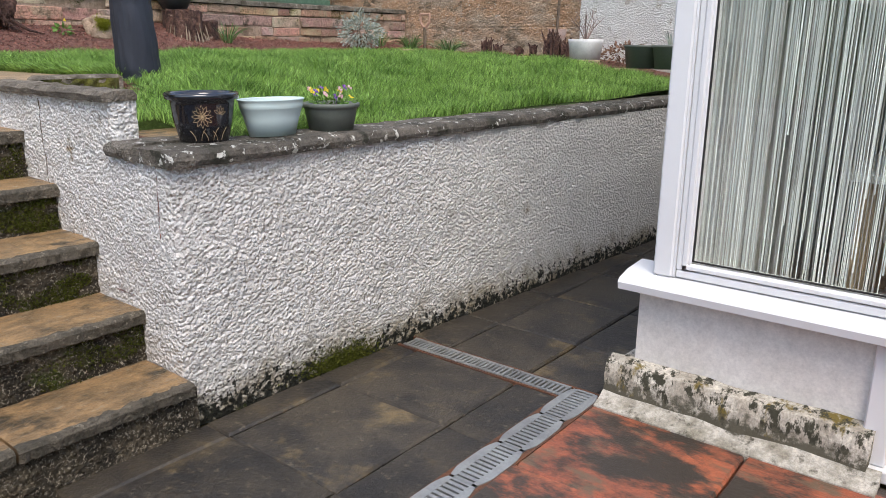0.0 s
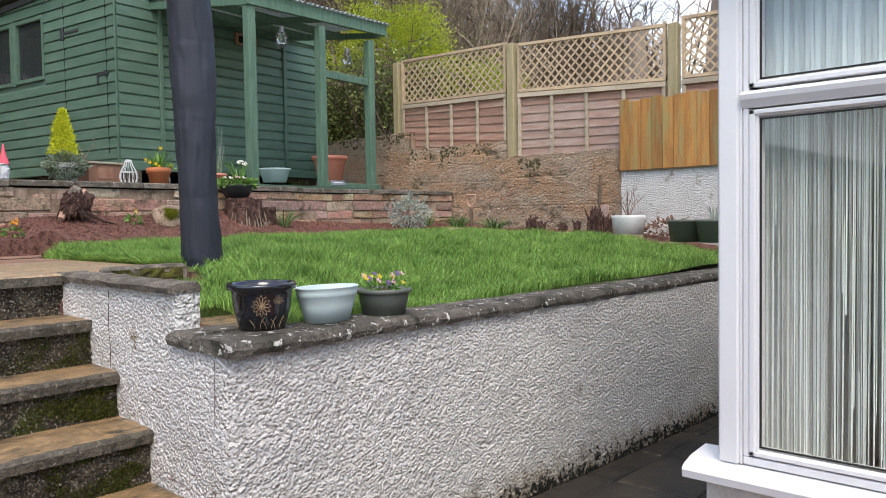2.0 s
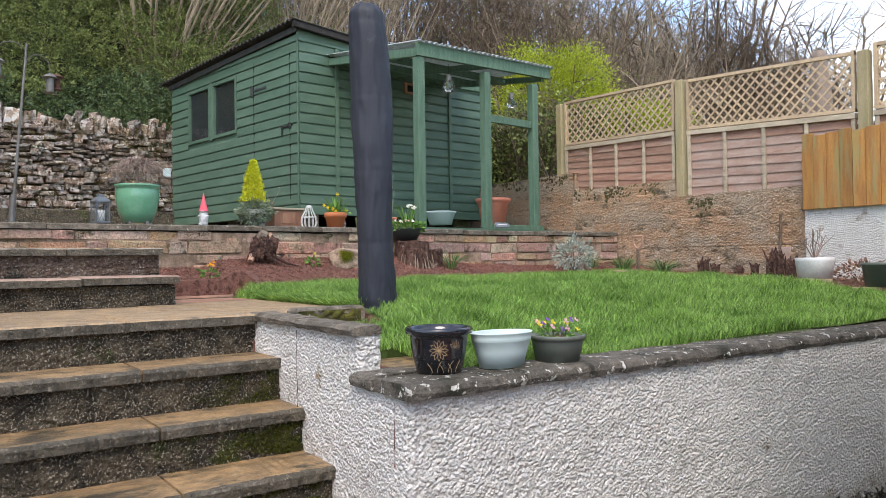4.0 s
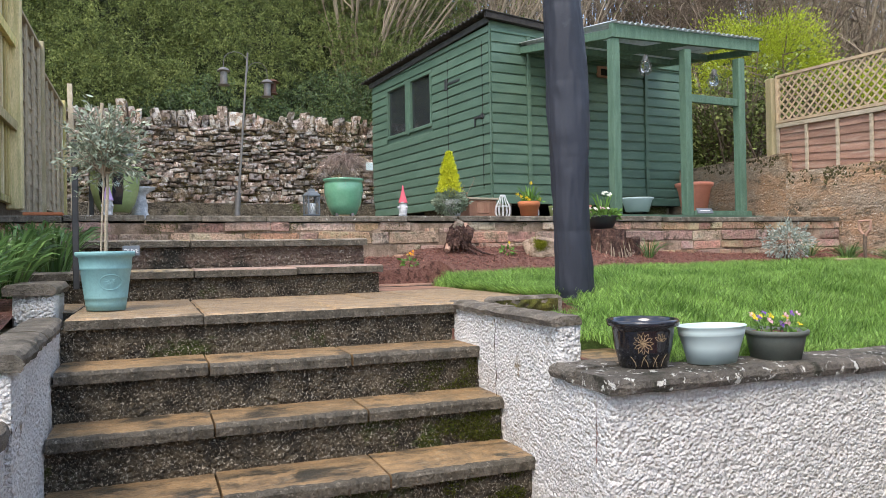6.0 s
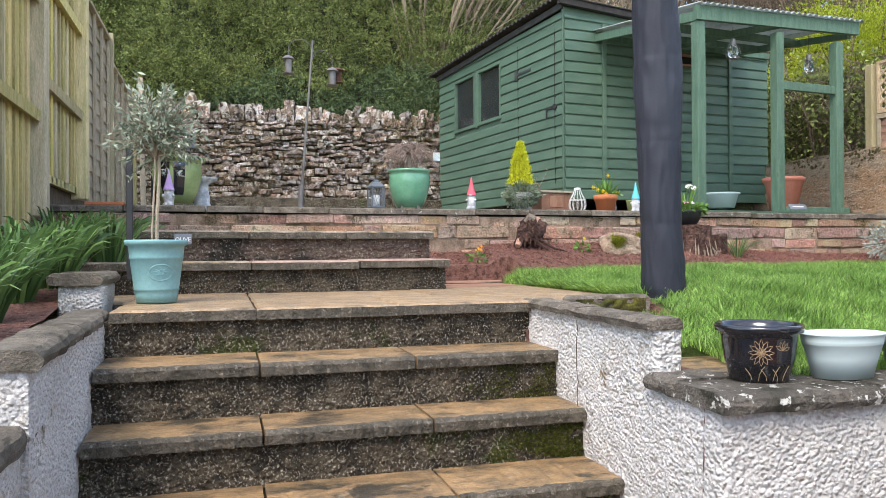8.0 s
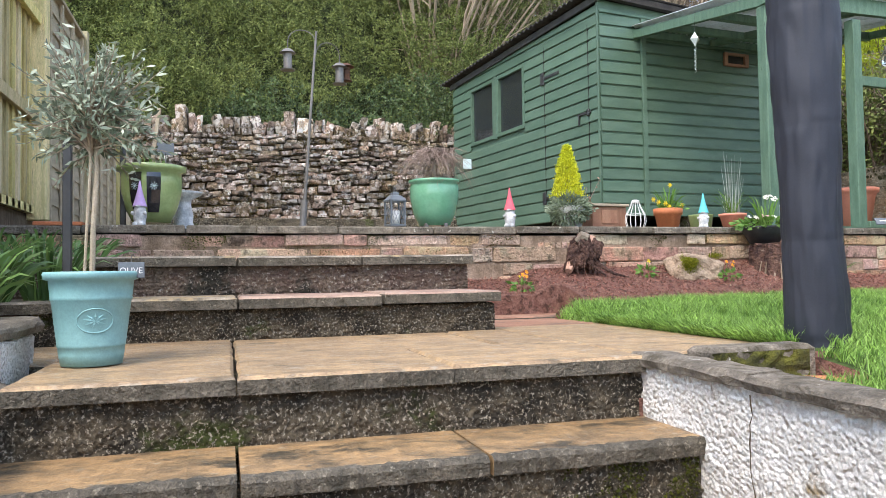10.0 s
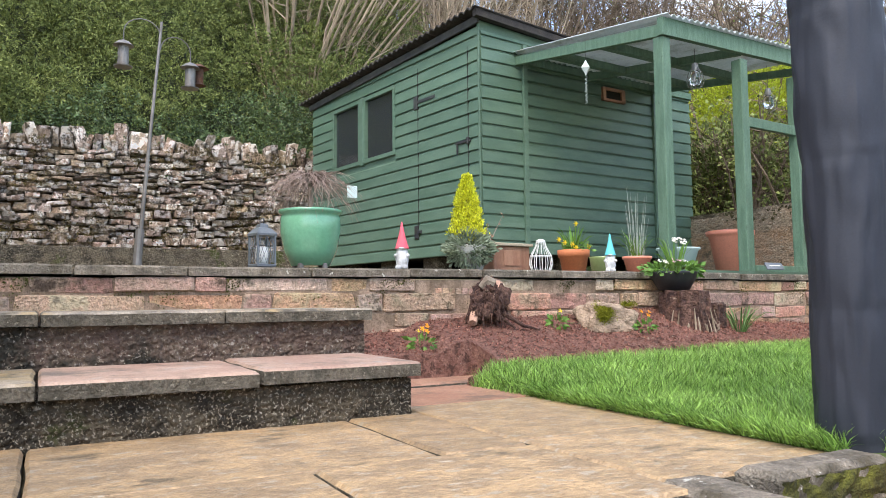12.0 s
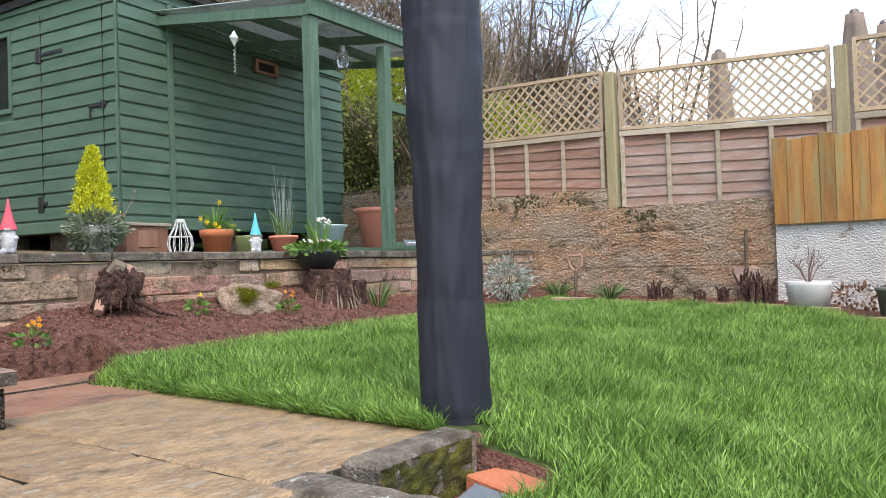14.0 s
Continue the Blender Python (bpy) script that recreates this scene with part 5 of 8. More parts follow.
# far sides, corner boards, battens
FAR_L = SHED_C + LU * LEN_L
FAR_R = SHED_C + RU * LEN_R
bm = bmesh.new()
prism([(FAR_L.x, FAR_L.y), (FAR_L.x - 0.2, FAR_L.y + 2.9), (FAR_L.x - 0.16, FAR_L.y + 2.9), (FAR_L.x + 0.04, FAR_L.y)], "z", SZ0, 3.9, bm)
prism([(FAR_R.x, FAR_R.y), (FAR_R.x - 3.4, FAR_R.y - 0.2), (FAR_R.x - 3.4, FAR_R.y - 0.24), (FAR_R.x, FAR_R.y - 0.04)], "z", SZ0, 3.8, bm)
put_m(link("rear_wall", bm, M["green_paint"]))
on_side(boxed(-0.006, 0.018, 0.003, 0.0225, SZ0 - 0.0, 4.0, 0.003), "corner_board", M["green_paint"], LU)
for s in (0.50, 2.30):
    on_side(boxed(s - 0.025, s + 0.025, -0.045, -0.014, SZ0, eave_r(s) - 0.13, 0.003), "batten", M["green_paint"], RU)
# door on the window side: seams, hinges, bolt
DOOR = (0.16, 0.97, 2.05, 3.80)
bm = bmesh.new()
for s in (DOOR[0], DOOR[1]):
    box(bm, s - 0.004, s + 0.004, 0.012, 0.022, DOOR[2], DOOR[3])
# Solid strips coloured near-black as the shade of the door seams.
on_side(bm, "door_gap", M["dark"], LU, "dark strips painted as shade in the door gaps")
for z in (3.45, 2.13):
    bm = bmesh.new()
    box(bm, 0.97 - (0.30 if z > 3 else 0.06), 0.97, 0.02, 0.03, z - 0.014, z + 0.018, 0.003)
    box(bm, 0.965, 1.03, 0.02, 0.034, z - 0.07, z + 0.07, 0.004)
    on_side(bm, "door_hinge", M["metal_dark"], LU, "dark iron hinge")
bm = boxed(0.12, 0.34, 0.02, 0.036, 2.90, 2.925, 0.003)
box(bm, 0.3, 0.315, 0.03, 0.045, 2.80, 2.90, 0.003)
box(bm, 0.14, 0.17, 0.02, 0.045, 2.88, 2.945, 0.003)
on_side(bm, "door_bolt", M["metal_dark"], LU, "iron door bolt")

# window
for a, b in ((WIN[0], 2.04), (2.11, WIN[1])):
    bm = bmesh.new()
    box(bm, a, b, -0.03, 0.028, WIN[2], WIN[2] + 0.045, 0.003)
    box(bm, a, b, -0.03, 0.028, WIN[3] - 0.045, WIN[3], 0.003)
    box(bm, a, a + 0.045, -0.03, 0.026, WIN[2] + 0.04, WIN[3] - 0.04)
    box(bm, b - 0.045, b, -0.03, 0.026, WIN[2] + 0.04, WIN[3] - 0.04)
    fr = on_side(bm, "window_frame", M["green_paint"], LU, "green window frame")
    pn = on_side(boxed(a + 0.04, b - 0.04, -0.014, -0.008, WIN[2] + 0.04, WIN[3] - 0.04), "window_pane", M["shed_glass"], LU, "grey-tinted window pane")
    pn.visible_shadow = False
on_side(boxed(2.04, 2.11, -0.03, 0.034, WIN[2] - 0.02, WIN[3] + 0.01, 0.004), "window_mullion", M["green_paint"], LU)
# Panel added behind the panes; its grey imitates their sky reflection.
on_side(boxed(0.2, 3.0, -0.5, -0.45, SZ0, 3.8), "inner_panel", M["inner"], LU, "grey panel standing in for the reflection in the panes")
# vent on the pergola side
bm = boxed(1.52, 1.84, -0.05, -0.012, 3.47, 3.495)
box(bm, 1.52, 1.84, -0.05, -0.012, 3.585, 3.61)
box(bm, 1.52, 1.56, -0.05, -0.012, 3.47, 3.61)
box(bm, 1.79, 1.84, -0.05, -0.012, 3.47, 3.61)
on_side(bm, "vent_frame", M["wood_box"], RU, "reddish timber vent frame")
# No real hole: a near-black panel paints the vent's shade.
on_side(boxed(1.56, 1.79, -0.022, -0.0195, 3.49, 3.59), "vent_gap", M["dark"], RU, "dark panel painted as the shade in the vent")


def roof():
    """A roof that falls gently from the ridge near the front corner; corrugated, with a bargeboard."""
    a = SHED_C + RU * -0.0
    bm = bmesh.new()
    n, m = 130, 2
    rows = []
    for i in range(n + 1):
        s = -0.10 + (LEN_L + 0.28) * i / n
        wv = 0.018 * math.sin(i * 2 * math.pi / 3.4)
        rows.append([bm.verts.new(SHED_C + LU * s + RU * t + Vector((0, 0, eave_l(s) + 0.055 + wv - 0.07 * max(t, 0)))) for t in (-0.13, 1.5, LEN_R + 0.1)])
    for r1, r2 in zip(rows, rows[1:]):
        for j in range(2):
            bm.faces.new((r1[j], r2[j], r2[j + 1], r1[j + 1]))
    o = link("roof", bm, M["felt"], None, "dark corrugated roof")
    o.modifiers.new("thick", "SOLIDIFY").thickness = 0.012
    put_m(o)
    bm = bmesh.new()
    prism([(-0.02, eave_l(0) - 0.045), (LEN_L + 0.05, eave_l(LEN_L) - 0.045), (LEN_L + 0.05, eave_l(LEN_L) + 0.025), (-0.02, eave_l(0) + 0.025)], "y", 0.022, 0.045, bm)
    on_side(bm, "fascia", M["soffit"], LU, "dark fascia board")
    bm = prism([(-0.1, eave_r(0) - 0.01), (LEN_R + 0.05, eave_r(LEN_R) - 0.01), (LEN_R + 0.05, eave_r(LEN_R) + 0.035), (-0.1, eave_r(0) + 0.06)], "y", -0.09, -0.03)
    on_side(bm, "roof_edge", M["felt"], RU, "dark felt roof edge")


roof()
for p_, hx, hy in [(SHED_C + LU * s + RU * 0.15, 0.16, 0.08) for s in (0.1, 0.9, 1.7, 2.5, 3.1)] + [(SHED_C + RU * s + LU * 0.15, 0.08, 0.16) for s in (1.2, 2.6)]:
    put_m(link("support_block", boxed(p_.x - hx, p_.x + hx, p_.y - hy, p_.y + hy, 1.62, SZ0, 0.005), M["riser"], None, "concrete block support"))
# Floor coloured near-black as the shade under and inside the shed.
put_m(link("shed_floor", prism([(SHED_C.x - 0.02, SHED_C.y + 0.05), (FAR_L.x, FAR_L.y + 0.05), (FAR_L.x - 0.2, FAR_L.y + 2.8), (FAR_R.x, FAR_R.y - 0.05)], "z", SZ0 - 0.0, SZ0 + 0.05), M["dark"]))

# ---- pergola beside the shed ----
P0 = Vector((-6.27, 4.80, 0))
PU = Vector((-math.sin(radians(5)), math.cos(radians(5)), 0))
pergola = empty("pergola", (-6.3, 5.5, 1.6), "green timber lean-to with a clear corrugated roof against the shed", "pergola")


def on_perg(bm, name, u, origin, label="", material="green_post"):
    o = link(name, bm, M[material], None, label)
    o.matrix_basis = Matrix.Translation(origin) @ Matrix.Rotation(math.atan2(u.y, u.x), 4, "Z")
    return put_m(o, pergola)


for s, zt in ((0.035, 3.34), (0.955, 3.33), (1.71, 3.31)):
    bm = boxed(s - 0.045, s + 0.045, -0.04, 0.05, 1.60, zt, 0.006)
    on_perg(bm, "post", PU, P0)
on_perg(prism([(-0.03, 3.34), (1.95, 3.40), (1.95, 3.52), (-0.03, 3.47)], "y", -0.06, -0.015), "front_beam", PU, P0)
on_perg(boxed(1.0, 1.67, -0.02, 0.02, 2.80, 2.88, 0.004), "rail", PU, P0)
on_perg(boxed(1.0, 1.8, -0.06, 0.02, 1.60, 1.69, 0.004), "sill_board", PU, P0)
BACK0 = SHED_C + RU * 0.42
for t0, t1 in ((0.0, 0.0), (0.93, 0.93), (1.86, 1.86)):
    a_, b_ = P0 + PU * (t0 + 0.02), BACK0 + RU * t1
    d_ = (b_ - a_)
    L_ = d_.length
    bm = prism([(-0.0, 3.345), (L_, 3.655), (L_, 3.735), (-0.0, 3.43)] if t0 == 0 else [(0, 3.37), (L_, 3.65), (L_, 3.72), (0, 3.43)], "y", -0.025, 0.025)
    on_perg(bm, "rafter", d_, a_)
a_, b_ = P0 + PU * 0.0, BACK0
for f_ in (0.35, 0.7):
    q_ = a_.lerp(b_, f_)
    on_perg(boxed(0, 1.88, -0.03, 0.03, 3.44 + 0.30 * f_ - 0.09, 3.44 + 0.30 * f_ - 0.02, 0.003), "purlin", PU, q_)
on_perg(boxed(0, LEN_R - 0.42, -0.05, -0.02, 3.665, 3.735, 0.003), "wall_plate", RU, BACK0)
on_perg(boxed(0.0, 1.9, -0.12, 1.7, 1.60, 1.64), "deck", PU, P0, "green timber deck", "green_paint")


def clear_roof():
    bm = bmesh.new()
    n = 110
    rows = []
    for i in range(n + 1):
        t = i / n
        w = 0.014 * math.sin(i * 2 * math.pi / 3.7)
        a = P0 + PU * (-0.02 + 2.0 * t) + Vector((0.10, 0, 3.475 + 0.05 * t + w))
        b = BACK0 + RU * (-0.05 + 2.1 * t) + Vector((0.02, 0, 3.765 + w - 0.01 * t))
        rows.append([bm.verts.new(a), bm.verts.new(a.lerp(b, 0.5)), bm.verts.new(b)])
    for r1, r2 in zip(rows, rows[1:]):
        for j in range(2):
            bm.faces.new((r1[j], r1[j + 1], r2[j + 1], r2[j]))
    o = put_m(link("clear_roof", bm, M["poly_roof"], None, "clear corrugated plastic roof"), pergola)
    o.modifiers.new("thick", "SOLIDIFY").thickness = 0.003


clear_roof()

# ---- lattice fence on the far wall ----
def fence_panel(x0, x1, zb0, zb1, zm0, zm1, zt0, zt1, battens, y=FAR_Y + 0.10):
    """A lap panel below and a trellis above, both sloping with the ground. Heights are at x0 and x1."""
    f = empty("trellis_fence", ((x0 + x1) / 2, y, min(zb0, zb1)), "pinkish lap-board fence panel topped by diamond trellis", "fence", "fence panels on the far wall")

    def z(a, b, x):
        return a + (b - a) * (x - x0) / (x1 - x0)
    n = 7
    for k in range(n):
        bm = bmesh.new()
        m = 14
        rows = []
        for i in range(m + 1):
            x = x0 + (x1 - x0) * i / m
            za, zt = z(zb0, zb1, x), z(zm0, zm1, x) - 0.05
            a = za + (zt - za) * k / n + 0.006 * noise.noise(Vector((x * 3, k * 5, 0)))
            b = za + (zt - za) * (k + 1.12) / n
            b = min(b, zt)
            rows.append([bm.verts.new(c) for c in ((x, y - 0.012, a), (x, y + 0.0, b), (x, y + 0.008, b), (x, y + 0.004, a))])
        for r1, r2 in zip(rows, rows[1:]):
            for j in range(4):
                bm.faces.new((r1[j], r1[(j + 1) % 4], r2[(j + 1) % 4], r2[j]))
        bm.faces.new(rows[0])
        bm.faces.new(rows[-1][::-1])
        bmesh.ops.recalc_face_normals(bm, faces=bm.faces)
        put_m(link("board", bm, M["fence_red" if x0 < -6 or k == n - 1 else "fence_pink"]), f)
    for i in range(battens + 1):
        x = x0 + 0.02 + (x1 - x0 - 0.04) * i / battens
        put_m(link("batten", boxed(x - 0.018, x + 0.018, y - 0.034, y - 0.012, z(zb0, zb1, x), z(zm0, zm1, x) - 0.04, 0.003), M["fence_grey"]), f)
    put_m(link("top_rail", prism([(x0, zm0 - 0.055), (x1, zm1 - 0.055), (x1, zm1 - 0.01), (x0, zm0 - 0.01)], "y", y - 0.04, y + 0.02), M["fence_grey"]), f)
    lt = []
    for e0, e1 in ((0.0, 0.03), (zt0 - zm0 - 0.03, zt0 - zm0)):
        lt.append(prism([(x0, zm0 + e0), (x1, zm1 + e0), (x1, zm1 + e1), (x0, zm0 + e1)], "y", y - 0.03, y + 0.01))
    for b in lt:
        put_m(link("trellis_frame", b, M["fence_tan"]), f)
    for x in (x0, x1 - 0.028):
        put_m(link("trellis_frame", boxed(x, x + 0.028, y - 0.031, y + 0.011, z(zm0, zm1, x), z(zt0, zt1, x) - 0.004), M["fence_tan"]), f)
    h = zt0 - zm0
    sp, w = 0.098, 0.0125
    tr = put_m(link("trellis", bmesh.new(), M["fence_tan"]), f)
    for sgn in (1, -1):
        x = x0 - h if sgn > 0 else x0
        while x < x1 + (0 if sgn > 0 else h):
            # a slat crosses the trellis at 45 degrees, clipped at its ends
            ca, cb = (x, 0.0), (x + sgn * h, h)
            t0, t1 = 0.0, 1.0
            for lim, side in ((x0, 1), (x1, -1)):
                da, db = (ca[0] - lim) * side, (cb[0] - lim) * side
                if da < 0 and db < 0:
                    t0 = t1 = 0
                elif da < 0:
                    t0 = max(t0, da / (da - db))
                elif db < 0:
                    t1 = min(t1, da / (da - db))
            if t1 - t0 > 0.03:
                xa, xb = ca[0] + (cb[0] - ca[0]) * t0, ca[0] + (cb[0] - ca[0]) * t1
                za, zb = z(zm0, zm1, xa) + h * t0, z(zm0, zm1, xb) + h * t1
                yy = y - 0.022 if sgn > 0 else y - 0.012
                bm = prism([(xa - w, za + w * 0), (xa + w, za), (xb + w, zb), (xb - w, zb)], "y", yy, yy + 0.008)
                put_sub(link("slat", bm, M["fence_tan"]), tr)
            x += sp
    return f


def put_sub(ob, parent):
    """Parent to a part that itself stands at its place in the world."""
    top = parent.parent
    ob.parent = parent
    ob.matrix_parent_inverse = Matrix.Identity(4)
    return ob


fence_panel(-6.698, -5.087, 2.124, 1.949, 2.706, 2.658, 3.25, 3.172, 4)
fence_panel(-4.932, -3.234, 1.949, 1.901, 2.638, 2.536, 3.162, 3.075, 4)
fence_panel(-3.079, -1.41, 1.901, 1.785, 2.532, 2.483, 3.094, 3.055, 4)
for x, zb, zt, nm in ((-6.776, 2.2, 3.23, 0), (-5.01, 1.88, 3.172, 1), (-3.157, 1.85, 3.046, 2), (-1.333, 1.8, 3.046, 3)):
    fp = tagged(link("fence_post", boxed(x - 0.045, x + 0.045, FAR_Y + 0.04, FAR_Y + 0.13, zb, zt, 0.006), M["post_tan"]), "square weathered timber fence post on the far wall", "fence post", "fence posts")

# orange boards above the white wall
short = empty("board_fence", (-3.0, 7.17, 1.72), "low orange-stained vertical board fence above the white wall", "fence")
x, k = -3.64, 0
while x < 0.2:
    w = 0.108 + 0.012 * ((k * 7) % 3 - 1) * 0.4
    put_m(link("board", boxed(x, x + w, 7.155 - 0.006 * (k % 2), 7.172, 1.715, 2.385 - 0.012 * (k * 5 % 3), 0.003), M["fence_new"]), short)
    x += w + 0.002
    k += 1
put_m(link("rail", boxed(-3.6, 0.2, 7.173, 7.20, 2.2, 2.26), M["fence_grey"]), short)

# ---- things ----
def P(name, bm, material, parent, label="", smooth=False, at=None, kind=""):
    o = link(name, bm, M[material] if isinstance(material, str) else material, parent, label, smooth, kind)
    if at:
        o.location = at
    return o


def grass_tuft(name, parent, n, r, h, width, mat_, lean=0.6, seed=1, at=(0, 0, 0), bend=0.4, label="", segs=3):
    rg = np.random.default_rng(seed)
    a = rg.uniform(0, 2 * np.pi, n)
    rr = r * np.sqrt(rg.uniform(0, 1, n))
    base = np.stack([at[0] + rr * 0.5 * np.cos(a), at[1] + rr * 0.5 * np.sin(a), np.full(n, at[2])], 1)
    hh = h * rg.uniform(0.55, 1.0, n)
    ln = lean * rg.uniform(0.2, 1.0, n) * h
    tip = base + np.stack([np.cos(a) * ln, np.sin(a) * ln, hh * (1 - 0.35 * (ln / h) ** 2)], 1)
    return blades(name, base, tip, width, mat_, parent, label, "stuff" if n > 30 else "", bend, seed, segs)


def blob_points(n, c, r, seed, shell=0.5, flat=1.0):
    rg = np.random.default_rng(seed)
    d = rg.normal(size=(n, 3))
    d /= np.linalg.norm(d, axis=1)[:, None]
    rr = shell + (1 - shell) * rg.uniform(0, 1, n) ** 0.5
    lump = 1 + 0.22 * np.sin(d[:, 0] * 5 + seed) * np.cos(d[:, 1] * 6 + 1) + 0.15 * np.sin(d[:, 2] * 7 + seed * 2)
    return np.array(c) + d * np.array(r) * (rr * lump)[:, None] * np.array([1, 1, flat]), d


# parasol under its cover
def parasol():
    e = empty("covered_parasol", (-3.52, 2.69, 1.0), "closed parasol in a charcoal fabric cover, leaning slightly", "parasol")
    bm = bmesh.new()
    n, m = 72, 130
    rows = []
    for j in range(m + 1):
        t = j / m
        z = 0.02 + 1.61 * t
        r = 0.101 - 0.010 * math.sin(t * 6.0) - 0.004 * (t < 0.04) - 0.014 * max(0, t - 0.62) / 0.38
        if t > 0.975:
            r *= 1 - (t - 0.975) * 12
        cx, cy = 0.015 * t, -0.065 * t - 0.008 * math.sin(t * 7)
        ring = []
        for i in range(n):
            a = 2 * math.pi * i / n
            q = Vector((math.cos(a) * 2.2, math.sin(a) * 2.2, z * 3.5))
            k = 1 + 0.045 * noise.noise(q * 0.8) + 0.09 * max(0, noise.noise(q * 1.9 + Vector((3, 1, 4)))) - 0.05 * (1 - abs(noise.noise(q * 1.5 + Vector((8, 1, 4)))) * 4 if abs(noise.noise(q * 1.5 + Vector((8, 1, 4)))) < 0.25 else 0) * 0.6 + 0.025 * noise.noise(q * 4)
            if abs((z % 0.38) - 0.01) < 0.014:
                k *= 0.985
            ring.append(bm.verts.new((cx + r * k * math.cos(a), cy + r * k * math.sin(a), z)))
        rows.append(ring)
    for a, b in zip(rows, rows[1:]):
        for i in range(n):
            bm.faces.new((a[i], a[(i + 1) % n], b[(i + 1) % n], b[i]))
    bm.faces.new(rows[0][::-1])
    bm.faces.new(rows[-1])
    P("cover", bm, "cover", e, smooth=True)
    P("pole", lathe([(0.024, -0.1), (0.024, 0.06)], 16), "metal_dark", e, "dark metal pole foot")
    P("top_strap", tube(bmesh.new(), [(-0.02, -0.1, 1.59), (-0.02, -0.11, 1.65), (0.03, -0.03, 1.65), (0.03, -0.02, 1.59)], 0.006), "cover", e)


parasol()

# mossy kerb block, broken slate and brick
kb = tagged(P("kerb_block", rough_box(-0.05, 0.05, -0.17, 0.19, -0.12, 0.045, 0.014), "coping_sparse", None), "grey kerb block overgrown with yellow-green moss", "kerb block")
kb.location = (-3.38, 2.30, 1.045)
mb = rough_sheet(lambda u, v: Vector((0.054 + 0.012 * noise.noise(Vector((u * 9, v * 5, 0))), -0.16 + 0.33 * u, -0.10 + 0.13 * v)), 24, 12)
P("moss", mb, "moss", kb, "yellow-green moss")
br = tagged(P("brick", boxed(-0.055, 0.055, -0.09, 0.09, -0.035, 0.035, 0.005, 0.002), "brick", None), "loose orange brick lying on the edge of the lawn", "brick")
br.location, br.rotation_euler = (-3.21, 2.44, 0.965), (0.02, 0.03, radians(72))
sl = tagged(P("broken_slab", prism([(-0.09, -0.06), (0.08, -0.08), (0.10, 0.05), (-0.02, 0.09)], "z", -0.012, 0.012), "slate", None), "broken piece of grey slab leaning by a brick", "slab")
sl.location, sl.rotation_euler = (-3.19, 2.28, 0.965), (0.35, 0.1, 0.4)
ls = tagged(P("ledge_slab", rough_box(-0.42, 0.12, -0.15, 0.36, -0.04, 0.0), "tread", None), "sandstone slab on the ledge where three pots stand", "slab")
ls.location = (-2.44, 2.30, 0.902)


# the three pots on the ledge
def black_pot():
    e = empty("black_pot", (-2.26, 2.17, 0.915), "glossy black glazed pot with incised golden flowers, empty", "plant pot")
    e.scale = (0.91, 0.91, 1.03)
    P("body", lathe([(0.06, 0.0), (0.085, 0.0), (0.102, 0.06), (0.110, 0.115), (0.112, 0.128), (0.128, 0.132), (0.130, 0.146), (0.124, 0.152), (0.112, 0.150), (0.104, 0.13), (0.09, 0.03), (0.02, 0.02)], 48), "black_glaze", e, smooth=True)

    def petal_ring(ang, zc, size, n, start=0.0, span=2 * math.pi):
        bm = bmesh.new()
        for k in range(n):
            a = start + span * k / n
            pts = []
            for s_ in (-1, 1):
                for t in ([0, 0.3, 0.6, 0.85, 1.0] if s_ > 0 else [0.85, 0.6, 0.3]):
                    w = s_ * 0.16 * math.sin(math.pi * min(1, t))
                    u, v = size * (t * math.cos(a) - w * math.sin(a)), size * (t * math.sin(a) + w * math.cos(a))
                    z = zc + v
                    r = 0.0862 + 0.026 * max(0, min(1, z / 0.115)) ** 0.8 + 0.0012
                    th = ang + u / r
                    pts.append((r * math.cos(th), r * math.sin(th), z))
            pts.append(pts[0])
            tube(bm, pts, 0.0008, 3)
        return bm
    P("flower", petal_ring(-0.62, 0.082, 0.036, 12), "gold", e, "incised golden flower")
    P("flower", petal_ring(-0.04, 0.088, 0.026, 5, 0.3, 2.9), "gold", e, "incised golden flower")
    bm = bmesh.new()
    for k, a0 in enumerate((-0.9, -0.7, -0.45, -0.25, -0.1, 0.1)):
        pts = []
        for t in (0, 0.4, 0.8, 1.0):
            z = 0.008 + (0.03 + 0.008 * (k % 2)) * t
            r = 0.0862 + 0.026 * (z / 0.115) ** 0.8 + 0.0012
            th = a0 + 0.18 * t * t * (1 if k % 2 else -1)
            pts.append((r * math.cos(th), r * math.sin(th), z))
        tube(bm, pts, 0.0009, 3)
    P("grass_motif", bm, "gold", e, "incised golden grass blades", kind="stuff")


black_pot()


def mint_tub():
    e = empty("mint_tub", (-2.22, 2.42, 0.915), "pale mint oval metal planter with ribbed bands", "plant pot", rz=88)
    e.scale = (1.07, 1.07, 0.94)
    P("body", lathe([(0.055, 0.0), (0.084, 0.0), (0.099, 0.06), (0.1115, 0.10), (0.1135, 0.102), (0.112, 0.105), (0.1145, 0.108), (0.113, 0.111), (0.118, 0.128), (0.121, 0.131), (0.119, 0.134), (0.114, 0.13), (0.105, 0.10), (0.02, 0.095)], 44, sx=1.0, sy=0.66), "mint", e, smooth=True)
    P("soil", lathe([(0.01, 0.0), (0.105, 0.004)], 20, sx=1, sy=0.64), "soil", e, at=(0, 0, 0.105))


mint_tub()


